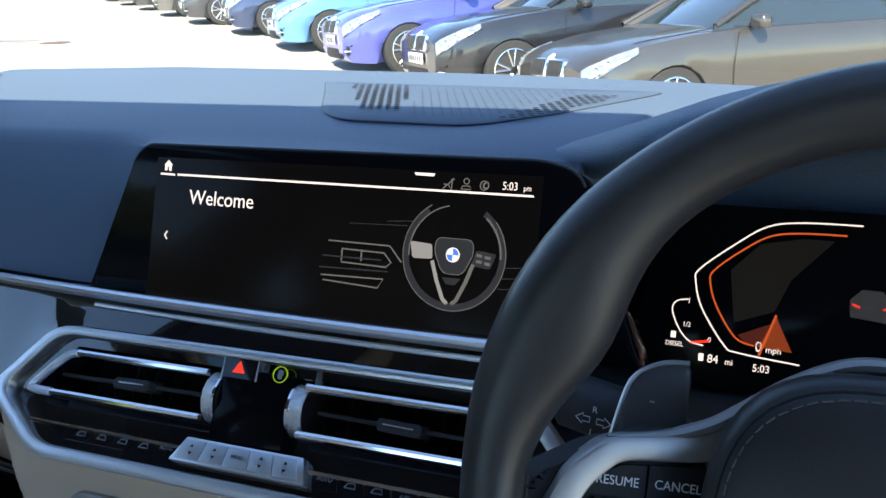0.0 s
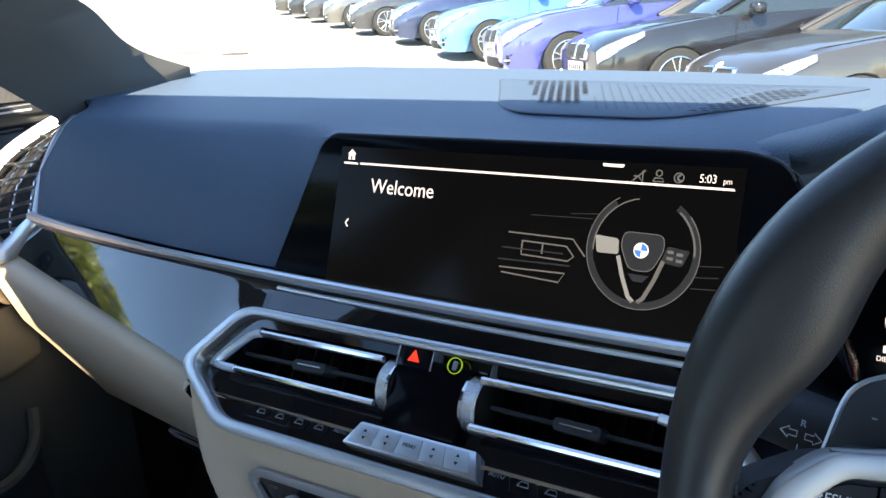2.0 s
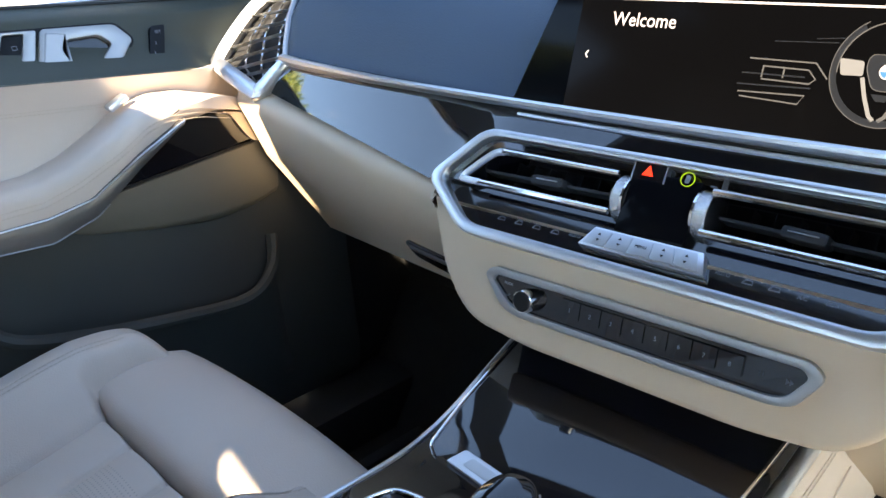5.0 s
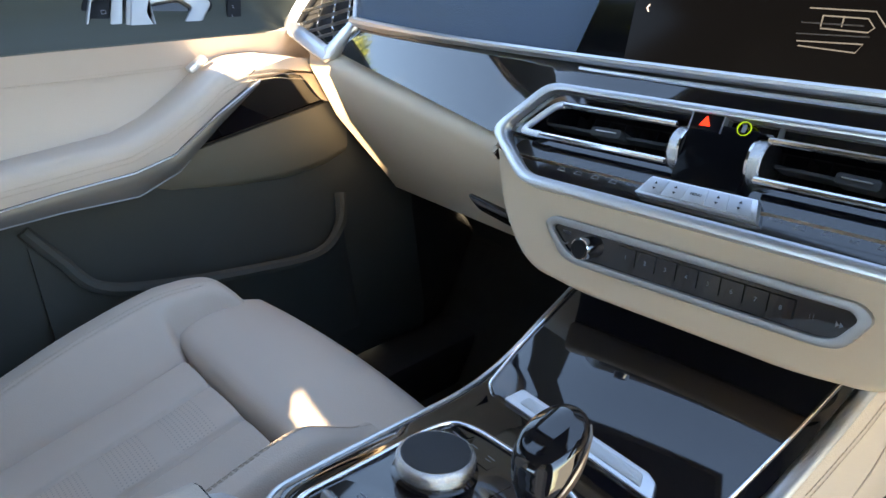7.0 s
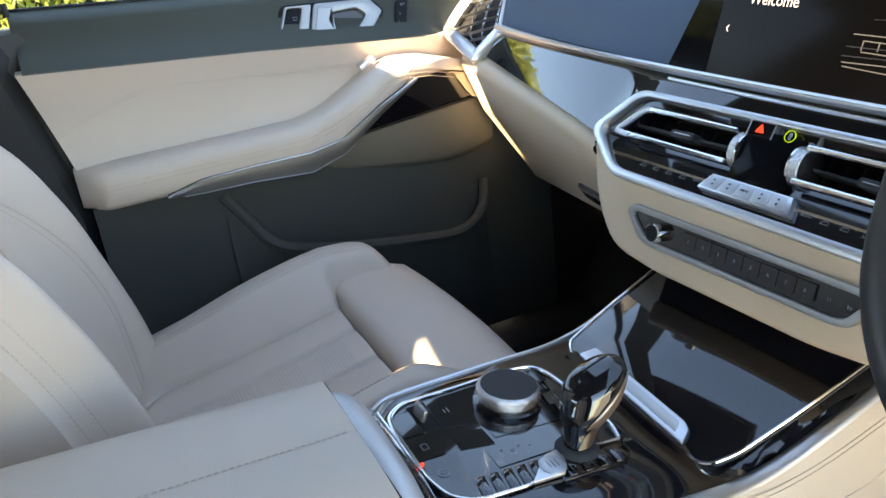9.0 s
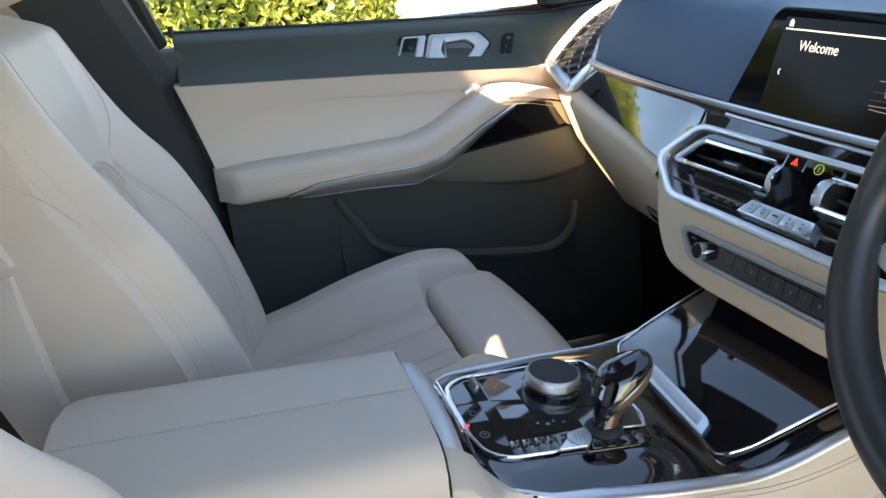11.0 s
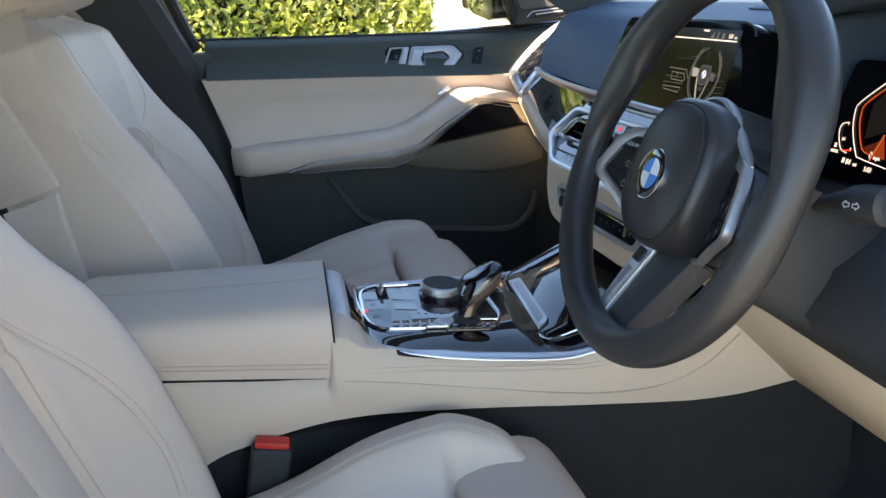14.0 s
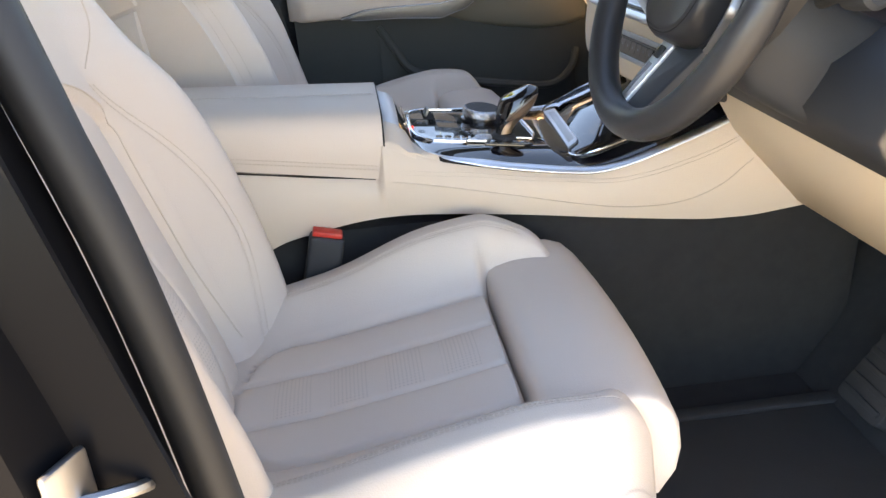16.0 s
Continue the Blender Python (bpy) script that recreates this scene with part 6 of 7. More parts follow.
def back_seam(h):
    """How far out the double seam of a backrest bolster runs at h."""
    return soft_table([(0.0, 0.160), (0.08, 0.172), (0.16, 0.184), (0.245, 0.180), (0.34, 0.162), (0.395, 0.140), (0.45, 0.124)], h, 0.03)


def back_w(u, h):
    a = abs(u) * 0.262
    g = soft_table([(-0.02, 0.75), (0.1, 0.95), (0.28, 1.0), (0.38, 0.85), (0.46, 0.50), (0.54, 0.30), (0.66, 0.15)], h, 0.03)
    w = 0.082 * smooth01(0.120, 0.215, a) * g
    w -= 0.062 * smooth01(0.216, 0.262, a) ** 1.5
    # the middle lies in a recess with a rounded top, in three upright pillows
    top = 0.360 + 0.090 * max(0.0, 1 - (a / 0.128) ** 2) ** 0.5 if a < 0.128 else 0.0
    inside = (1 - smooth01(top - 0.006, top + 0.004, h)) * (1 - smooth01(0.122, 0.131, a))
    w -= 0.017 * inside
    if a < 0.128 and h < top:
        c, k = (0.0, 0.045) if a < 0.045 else (0.0865, 0.0415)
        w += 0.006 * max(0.0, 1 - ((a - c) / k) ** 2)
        w -= 0.0045 * math.exp(-((a - 0.045) / 0.0036) ** 2) * (h < 0.40)
    w -= 0.0085 * math.exp(-((a - 0.1285) / 0.0048) ** 2) * (h < 0.40)
    w -= 0.0026 * math.exp(-((a - back_seam(h)) / 0.0032) ** 2) * (h < 0.44)
    w += 0.018 * math.exp(-((h - 0.12) / 0.10) ** 2) * max(0.0, 1 - a / 0.128) + 0.010 * smooth01(0.45, 0.55, h) * (1 - smooth01(0.12, 0.17, a))
    w -= 0.05 * smooth01(0.62, 0.685, h)
    return w


def back_th(h):
    return 0.168 - 0.045 * smooth01(0.50, 0.685, h)


def back_point(u, h, off=0.0):
    return BACK_B + Vector((u * back_hw(h), 0, 0)) + BACK_D * h + BACK_N * (back_w(u, h) + off)


def front_seat(name, centre, dy, dz, label, low=0.0, inner=1):
    o = Vector((centre, dy, dz))
    s = thing(name, (centre, 0.0, 0.45), label, "car seat", "front seats")
    rings = []
    ys = [-0.26 + 0.505 * i / 84 for i in range(85)]
    for y in ys:
        shrink = 1.0 - 0.10 * smooth01(0.17, 0.245, y) - 0.5 * max(0, (y - 0.20) / 0.045) ** 3 * 0.12
        drop = 0.055 * max(0, (y - 0.195) / 0.05) ** 2.2
        top = []
        for i in range(201):
            x = -0.268 + 0.536 * i / 200
            top.append(o + Vector((x * shrink, y, cushion_z(x, y, low, inner) - drop)))
        sx = 0.268 * shrink
        side = [o + Vector((sx + 0.004, y, 0.66)), o + Vector((sx - 0.004, y, 0.60)), o + Vector((sx - 0.02, y, 0.575)), o + Vector((-sx + 0.02, y, 0.575)), o + Vector((-sx + 0.004, y, 0.60)), o + Vector((-sx - 0.004, y, 0.66))]
        rings.append(top + side)
    cu = part("cushion", loft(rings), "ivory", s, "ivory leather cushion with raised bolsters", angle=60)
    # perforated patches along the middle
    for y0 in (-0.165, -0.095, -0.025, 0.045):
        v, f = [], []
        nx, ny = 8, 8
        for j in range(ny + 1):
            for i in range(nx + 1):
                x, y = -0.040 + 0.080 * i / nx, y0 + 0.048 * j / ny
                v.append(o + Vector((x, y, cushion_z(x, y) + 0.0006)))
        for j in range(ny):
            for i in range(nx):
                a = j * (nx + 1) + i
                f.append((a, a + 1, a + nx + 2, a + nx + 1))
        part("perforated_patch", mesh_from(v, f), "perforated", cu, "finely perforated patch")
    for q in (-1, 1):
        for x in (0.1915, 0.1975):
            part("bolster_stitching", stitch([o + Vector((q * x, -0.17 + 0.38 * i / 40, cushion_z(q * x, -0.17 + 0.38 * i / 40, low, inner) - 0.055 * max(0, (-0.17 + 0.38 * i / 40 - 0.195) / 0.05) ** 2.2 + 0.0006)) for i in range(41)]), "thread", cu)
    for x in (-0.130, -0.047, 0.047, 0.130):
        part("channel_seam", tube([o + Vector((x, y, cushion_z(x, y, low) + 0.0004)) for y in [-0.138 + 0.254 * i / 24 for i in range(25)]], 0.0008, 5), "thread", cu)
    # thigh pad
    prof = [(0.140, 0.690), (0.136, 0.735), (0.1365, 0.768), (0.141, 0.779), (0.152, 0.785), (0.175, 0.790), (0.205, 0.793), (0.240, 0.792), (0.262, 0.784), (0.278, 0.768), (0.288, 0.745), (0.292, 0.715), (0.288, 0.685), (0.270, 0.655), (0.235, 0.640), (0.160, 0.650)]
    rings = []
    for i in range(61):
        u = math.sin(math.pi * (i / 60 - 0.5))
        k = (1 - abs(u) ** 40) ** 0.5 if abs(u) < 1 else 0.0
        k = 0.90 + 0.10 * k if abs(u) < 0.999 else 0.87
        bow = 0.012 * (1 - u * u)
        rings.append([o + Vector((0.026 * inner + 0.210 * u, 0.205 + (y - 0.21) * k + bow * (y - 0.136) / 0.15, 0.715 + (z - 0.715) * k)) for y, z in prof])
    part("thigh_pad", loft(rings), "ivory", s, "plain ivory leather thigh pad", angle=60)
    # backrest
    rings = []
    for j in range(142):
        h = -0.02 + 0.705 * j / 141
        front = [o + back_point(-1 + 2 * i / 180, h) for i in range(181)]
        hw = back_hw(h)
        th = back_th(h)
        back = [o + BACK_B + Vector((hw * q, 0, 0)) + BACK_D * h - BACK_N * w for q, w in ((1.0, 0.02), (0.99, 0.6 * th), (0.90, th), (0.5, th + 0.012), (-0.5, th + 0.012), (-0.90, th), (-0.99, 0.6 * th), (-1.0, 0.02))]
        rings.append(front + back)
    bk = part("backrest", loft(rings), "ivory", s, "ivory leather backrest with side bolsters", angle=60)
    for h0 in (0.09, 0.165, 0.24, 0.315):
        v, f = [], []
        nx, ny = 8, 8
        for j in range(ny + 1):
            for i in range(nx + 1):
                u = (-0.039 + 0.078 * i / nx) / 0.262
                v.append(o + back_point(u, h0 + 0.050 * j / ny, 0.0006))
        for j in range(ny):
            for i in range(nx):
                a = j * (nx + 1) + i
                f.append((a, a + 1, a + nx + 2, a + nx + 1))
        part("perforated_patch", mesh_from(v, f), "perforated_back", bk, "finely perforated patch")
    for q in (-1, 1):
        for du in (-0.003, 0.003):
            part("bolster_stitching", stitch([o + back_point(q * (back_seam(h) + du) / 0.262, h, 0.0006) for h in [0.02 + 0.41 * i / 50 for i in range(51)]]), "thread", bk)
        part("side_seam", tube([o + BACK_B + Vector((q * (back_hw(h) + 0.0008), 0, 0)) + BACK_D * h + BACK_N * soft_table([(0.435, 0.010), (0.48, -0.015), (0.525, -0.050), (0.56, -0.085)], h, 0.01) for h in [0.44 + 0.12 * i / 16 for i in range(17)]], 0.0009, 5), "thread", bk)
        rim = [(0.1285, 0.05 + 0.31 * i / 14) for i in range(14)] + [(0.1285 * math.cos(a), 0.362 + 0.092 * math.sin(a)) for a in [math.pi / 2 * i / 16 for i in range(17)]]
        part("insert_seam", tube([o + back_point(q * x / back_hw(h), h, 0.0012) for x, h in rim], 0.0012, 5), "thread", bk)
        edge = spline([(0.60, 0.665, 0), (0.76, 0.640, 0), (0.80, 0.60, 0), (0.77, 0.55, 0), (0.68, 0.49, 0), (0.52, 0.447, 0)], 6)
        part("panel_piping", tube([o + back_point(q * p.x, p.y, 0.0003) for p in edge], 0.0010, 5), "thread", bk)
        for u in (0.935, 0.960):
            part("edge_stitching", stitch([o + back_point(q * u, h, 0.0006) for h in [0.02 + 0.57 * i / 60 for i in range(61)]]), "thread", bk)
        for h0, h1, w0, w1 in ((0.432, 0.632, 0.078, 0.098), (0.03, 0.424, 0.150, 0.084)):
            rings = []
            for i in range(19):
                f = i / 18
                h = h0 + (h1 - h0) * f
                e = 0.006 * min(1.0, i / 1.5, (18 - i) / 1.5)
                x = back_hw(h)
                th = back_th(h)
                w = w0 + (w1 - w0) * f
                th = max(th, w + 0.02)
                rings.append([o + BACK_B + Vector((q * (x + c), 0, 0)) + BACK_D * h - BACK_N * v for c, v in ((-0.004, w - 0.006), (0.0015 + e, w), (0.002 + e, w + 0.75 * (th - w)), (-0.01, th + 0.004))])
            part("side_wing", loft(rings), "ivory", bk, "ivory side shell", angle=50)
    # seat back shell and base
    part("back_shell", loft([[o + BACK_B + Vector((q * back_hw(h) * 0.96, 0, 0)) + BACK_D * h - BACK_N * w for q, w in ((-0.9, 0.13), (-0.9, 0.174), (-0.6, 0.192), (0.6, 0.192), (0.9, 0.174), (0.9, 0.13))] for h in (-0.02, 0.2, 0.4, 0.56)]), "plastic_soft", s, "charcoal back shell", angle=50)
    part("seat_base", loft([[(centre + q * w, y, z) for q, y in ((-1, -0.24), (1, -0.24), (1, 0.20), (-1, 0.20))] for w, z in ((0.23, 0.45), (0.225, 0.52), (0.235, 0.66))]), "plastic", s, "dark plastic seat base", angle=50)
    # head rest on two posts
    for q in (-1, 1):
        part("headrest_post", tube([o + BACK_B + Vector((q * 0.055, 0, 0)) + BACK_D * h - BACK_N * 0.040 for h in (0.60, 0.68, 0.72)], 0.0065, 12), "chrome", s, "chrome post")
    rings = []
    for j in range(15):
        t = -1 + 2 * j / 14
        k = (1 - abs(t) ** 6) ** 0.5 if abs(t) < 1 else 0.0
        k = max(k, 0.35)
        r = []
        for i in range(32):
            a = 2 * math.pi * i / 32
            c, sn = math.cos(a), math.sin(a)
            x = math.copysign(abs(c) ** 0.45, c) * 0.150 * (0.72 + 0.28 * k)
            w = math.copysign(abs(sn) ** 0.55, sn) * 0.088 * k
            r.append(o + BACK_B + Vector((x, 0, 0)) + BACK_D * (0.79 + 0.115 * t) + BACK_N * (w - 0.018 + 0.03 * (x / 0.14) ** 2))
        rings.append(r)
    hr = part("headrest", loft(rings), "ivory", s, "ivory leather head rest", angle=60)
    for q in (-1, 1):
        part("headrest_seam", tube([o + BACK_B + Vector((q * 0.088, 0, 0)) + BACK_D * (0.79 + 0.104 * t) + BACK_N * (0.084 * (1 - abs(t) ** 5) ** 0.5 - 0.006) for t in [-0.9 + 1.8 * i / 16 for i in range(17)]], 0.0012, 5), "thread", hr)


front_seat("driver_seat", 0.372, 0.0, 0.0, "ivory leather driver's seat behind the steering wheel", 0.36, -1)
front_seat("passenger_seat", -0.452, 0.035, 0.050, "ivory leather passenger seat beside the door")


# ---- passenger door ----
def belt_z(y):
    return lerp_table([(-0.25, 1.224), (-0.2, 1.220), (0.15, 1.196), (0.50, 1.167), (0.62, 1.160)], y)


def sill_z(y):
    return lerp_table([(-0.25, 1.300), (-0.2, 1.298), (0.52, 1.256), (0.68, 1.262)], y)


def arm_top(y):
    return lerp_table([(-0.17, 1.058), (-0.10, 1.064), (0.10, 1.066), (0.20, 1.068), (0.25, 1.082), (0.31, 1.112), (0.345, 1.135), (0.38, 1.146), (0.43, 1.142), (0.50, 1.122), (0.54, 1.105)], y)


def arm_low(y):
    return lerp_table([(-0.17, 0.998), (-0.05, 1.000), (0.10, 1.001), (0.20, 0.998), (0.26, 1.012), (0.33, 1.065), (0.40, 1.108), (0.46, 1.112), (0.54, 1.092)], y)


def passenger_door():
    d = thing("passenger_door", (-0.86, 0.2, 0.55), "closed passenger door in charcoal and ivory leather", "car door")
    ys = [-0.235 + 0.90 * i / 60 for i in range(61)]

    # dark upper trim
    rings = []
    for y in [q for q in ys if q > -0.205]:
        b, s = belt_z(y), sill_z(y)
        k = 0.036 * smooth01(0.455, 0.515, y)
        rings.append([(-0.802 - k, y, b - 0.004), (-0.815 - k, y, b + 0.006), (-0.845 - 0.6 * k, y, b + 0.25 * (s - b)), (-0.866 - 0.2 * k, y, b + 0.55 * (s - b)), (-0.871, y, s - 0.018), (-0.877, y, s - 0.012), (-0.913, y, s + 0.001), (-0.985, y, s - 0.01), (-0.985, y, b - 0.05), (-0.86, y, b - 0.02)])
    part("upper_trim", loft(rings), "upper_trim", d, "charcoal soft upper trim", angle=60)
    part("outer_skin", box((-0.965, 0.22, 0.92), (0.03, 1.12, 0.70), 0.01), "body", d, "black painted outer skin")
    part("inner_edge", loft([[(-0.842, y0, z), (-0.95, y0 - 0.01, z), (-0.95, y0 + 0.05, z), (-0.86, y0 + 0.05, z)] for y0, z in ((-0.145, 0.56), (-0.150, 0.98), (-0.200, 1.20), (-0.232, 1.27))]), "plastic_soft", d)
    part("sill_seal", tube([(-0.912, y, sill_z(y) + 0.001) for y in ys], 0.0035, 8), "seal", d)
    # ivory panel, its rear edge leaning
    rings = []
    for i in range(49):
        f = i / 48
        r = []
        for q in range(9):
            t = q / 8
            y0 = -0.200 + 0.060 * t
            y = y0 + (0.60 - y0) * f
            z = belt_z(y) - 0.003 + (0.998 - belt_z(y)) * t
            x = -0.803 - 0.022 * math.sin(math.pi * min(1, t * 1.25)) - 0.004 * (t > 0.5) - 0.030 * smooth01(0.47, 0.53, y)
            crease = soft_table([(-0.20, 1.095), (-0.165, 1.115), (-0.09, 1.145), (-0.02, 1.166), (0.08, 1.158), (0.30, 1.139), (0.6, 1.12)], y, 0.05)
            r.append((x - 0.004 * math.exp(-((z - crease) / 0.008) ** 2), y, z))
        rings.append(r + [(-0.87, r[-1][1], 0.995), (-0.87, r[0][1], r[0][2])])
    pan = part("door_panel", loft(rings), "ivory", d, "ivory leather middle panel", angle=60)
    for off in (-0.0022, 0.0022):
        pts = []
        for i in range(60):
            y = -0.17 + 0.50 * i / 59
            c = soft_table([(-0.20, 1.095), (-0.165, 1.115), (-0.09, 1.145), (-0.02, 1.166), (0.08, 1.158), (0.30, 1.139), (0.6, 1.12)], y, 0.05)
            t = (belt_z(y) - c) / (belt_z(y) - 0.995)
            pts.append((-0.803 - 0.022 * math.sin(math.pi * min(1, t * 1.25)) + 0.0004, y, c + off))
        part("panel_stitching", stitch(pts), "thread", pan)
    # arm rest that sweeps up into the grip
    rings = []
    for i in range(61):
        y = -0.162 + 0.70 * i / 60
        t, l = arm_top(y), arm_low(y)
        e = smooth01(-0.17, -0.12, y)
        prot = 0.052 * e + 0.012 + 0.012 * smooth01(0.24, 0.34, y) - 0.035 * smooth01(0.42, 0.54, y)
        xi = -0.815 + prot
        rings.append([(-0.85, y, t - 0.004), (-0.825, y, t - 0.001), (xi - 0.014, y, t), (xi - 0.004, y, t - 0.007), (xi, y, t - 0.018), (xi, y, l + 0.022), (xi - 0.004, y, l + 0.008), (xi - 0.012, y, l), (-0.85, y, l)])
    arm = part("arm_rest", loft(rings), "ivory", d, "ivory leather arm rest", angle=50)
    for dz in (-0.024, -0.031):
        part("arm_stitching", stitch([(-0.815 + 0.052 * smooth01(-0.17, -0.12, y) + 0.0125 + 0.012 * smooth01(0.24, 0.34, y) - 0.035 * smooth01(0.42, 0.54, y), y, arm_top(y) + dz) for y in [-0.15 + 0.66 * i / 70 for i in range(71)]]), "thread", arm)
    # broad grey blade under it, with a rounded rear tip
    rings = []
    for i in range(55):
        y = -0.038 + 0.440 * i / 54
        l = arm_low(y)
        k = min(1.0, (i + 0.3) / 7) ** 0.5
        up = lerp_table([(-0.04, 0.010), (0.02, 0.018), (0.20, 0.024), (0.27, 0.020), (0.34, 0.012), (0.41, 0.003)], y)
        dn = lerp_table([(-0.04, 0.003), (0.10, 0.006), (0.20, 0.010), (0.25, 0.006), (0.41, 0.002)], y)
        xi = -0.751 + 0.012 * smooth01(0.24, 0.34, y) - 0.030 * smooth01(0.40, 0.54, y)
        rings.append([(xi - 0.002, y, l + up * k + 0.002), (xi + 0.003, y, l + up * k), (xi + 0.0045, y, l + 0.45 * up * k), (xi + 0.001, y, l - dn * k), (xi - 0.02, y, l - dn * k - 0.001), (xi - 0.02, y, l + 0.004)])
    blade = part("satin_trim", loft(rings), "blade", d, "grey metal trim blade", angle=40)
    part("bright_line", tube([Vector(r[1]) + Vector((0.0006, 0, 0)) for r in rings], 0.0012, 6), "satin", blade, "thin bright edge")
    part("bright_line", tube([Vector(r[3]) + Vector((0.0006, 0, -0.0005)) for r in rings[3:40]], 0.0010, 6), "dark_satin", blade, "lower edge")
    part("window_switch", box((-0.793, 0.335, 1.143), (0.018, 0.032, 0.010), 0.003, Matrix.Rotation(radians(28), 3, "X"), 2), "satin", d, "silver window switch")
    # black recess and speaker panel ahead of the grip
    rings = []
    for i in range(17):
        y = 0.26 + 0.30 * i / 16
        t, b = arm_low(y) - 0.004, lerp_table([(0.22, 0.992), (0.30, 1.028), (0.52, 1.050), (0.57, 1.055)], y)
        rings.append([(-0.772, y, max(t, b + 0.003)), (-0.778, y, b), (-0.86, y, b), (-0.86, y, max(t, b + 0.003))])
    part("recess_panel", loft(rings), "gloss", d, "piano black recessed panel")
    rings = []
    for i in range(17):
        y = 0.215 + 0.35 * i / 16
        t = lerp_table([(0.215, 0.992), (0.30, 1.026), (0.52, 1.048), (0.57, 1.053)], y)
        b = lerp_table([(0.215, 0.988), (0.26, 0.968), (0.36, 0.948), (0.45, 0.936), (0.52, 0.940), (0.57, 0.955)], y)
        rings.append([(-0.782, y, t + 0.001), (-0.7755, y, t - 0.003), (-0.780, y, 0.6 * t + 0.4 * b), (-0.787, y, 0.12 * t + 0.88 * b), (-0.795, y, b), (-0.87, y, b), (-0.87, y, t)])
    part("speaker_panel", loft(rings), "taupe", d, "taupe lower front panel", angle=60)
    part("panel_groove", tube([(-0.7745, 0.225 + 0.03 * i, lerp_table([(0.215, 0.992), (0.30, 1.026), (0.52, 1.048), (0.57, 1.053)], 0.225 + 0.03 * i) + 0.0005) for i in range(12)], 0.0016, 6), "hole", d)
    rings = []
    for i in range(13):
        y = 0.478 + 0.075 * i / 12
        t = arm_low(y) - 0.002
        b = 1.050 + 0.055 * (1 - smooth01(0.0, 0.75, i / 12)) ** 1.5
        rings.append([(-0.7665, y, t), (-0.7665, y, min(t - 0.002, b)), (-0.775, y, min(t - 0.003, b - 0.001)), (-0.80, y, t)])
    part("grip_end", loft(rings), "ivory_trim", d, "ivory end of the grip", angle=60)
    # dark lower door with the pocket
    rings = []
    for y in [-0.15 + 0.85 * i / 40 for i in range(41)]:
        rings.append([(-0.785, y, 1.0), (-0.80, y, 0.93), (-0.808, y, 0.80), (-0.80, y, 0.60), (-0.81, y, 0.55), (-0.93, y, 0.55), (-0.93, y, 1.0)])
    part("lower_door", loft(rings), "door_plastic", d, "black lower door", angle=60)
    edge = spline([(-0.793, 0.05, 0.972), (-0.790, 0.085, 0.915), (-0.782, 0.125, 0.862), (-0.772, 0.22, 0.835), (-0.765, 0.36, 0.812), (-0.768, 0.47, 0.800), (-0.78, 0.525, 0.83), (-0.80, 0.545, 0.88)], 6)
    part("pocket_lip", tube(edge, 0.010, 8), "door_plastic", d)
    part("pocket_wall", loft([[p, p + Vector((-0.008, 0, -0.02)), Vector((-0.79, p.y, 0.62)), Vector((-0.81, p.y, 0.62))] for p in edge]), "door_plastic", d)
    # door handle with its surround and lock keys
    def tall(pts):
        return [(u * 1.08, v * 1.34 - 0.004) for u, v in pts]
    H = Plane((-0.858, 0.30, 1.212), (0, 1, -0.02), (0.92, 0, 0.38))
    out = rounded(tall([(-0.104, -0.024), (-0.072, 0.031), (0.078, 0.027), (0.098, 0.006), (0.062, -0.028), (-0.094, -0.030)]), 0.010)
    h = part("handle_surround", H.slab(out, -0.012, 0.0040, 0.002), "switch", d, "dark handle recess")
    lo, li = tall([(-0.095, -0.023), (-0.067, 0.027), (-0.024, 0.026), (-0.046, -0.026)]), tall([(-0.089, -0.0200), (-0.0645, 0.0240), (-0.040, 0.0235), (-0.062, -0.0225)])
    part("lock_frame", H.ring(rounded(lo, 0.004), rounded(li, 0.003), 0.002, 0.0110, 0.0018), "spoke_metal", h, "satin silver frame")
    part("lock_key", H.slab(rounded(li, 0.003), 0.002, 0.0080, 0.001), "switch", h, "dark lock keys")
    po, pi = tall([(-0.043, -0.026), (-0.020, 0.026), (0.072, 0.023), (0.091, 0.005), (0.058, -0.025)]), tall([(0.006, -0.0190), (0.006, 0.012), (0.048, 0.0135), (0.062, 0.003), (0.038, -0.0170)])
    part("pull_frame", H.ring(rounded(po, 0.007), rounded(pi, 0.006), 0.002, 0.0130, 0.0025), "spoke_metal", h, "satin silver pull frame")
    part("pull_scoop", H.slab(rounded(pi, 0.006), 0.0, 0.0042), "gloss", h, "dark finger scoop")
    part("pull_handle", H.slab(rounded(tall([(-0.036, -0.022), (-0.016, 0.022), (0.010, 0.018), (0.000, 0.002), (0.008, -0.0205)]), 0.004), 0.008, 0.0145, 0.003, 3), "spoke_metal", h, "silver pull handle")
    part("lock_symbol", merge(stroke(H, [(-0.075, -0.012), (-0.069, -0.012), (-0.069, -0.007), (-0.075, -0.007), (-0.075, -0.012)], 0.0009, 0.0080, 0.0084), stroke(H, [(-0.062, 0.008), (-0.056, 0.008), (-0.056, 0.013), (-0.062, 0.013), (-0.062, 0.008)], 0.0009, 0.0080, 0.0084)), "grey_print", h)
    K = Plane((-0.852, 0.432, 1.204), (0, 1, 0), (0.90, 0, 0.42))
    ms = part("memory_keys", K.slab(rounded([(-0.020, -0.024), (0.004, -0.024), (0.022, 0.026), (0.000, 0.026)], 0.004), -0.006, 0.0060, 0.001), "switch", d, "dark seat memory keys")
    text("lettering", "SET", 0.006, Matrix.Translation(K.at(0.003, 0.014, 0.0063)) @ Matrix((K.u, K.v, K.n)).transposed().to_4x4(), "grey_print", ms)
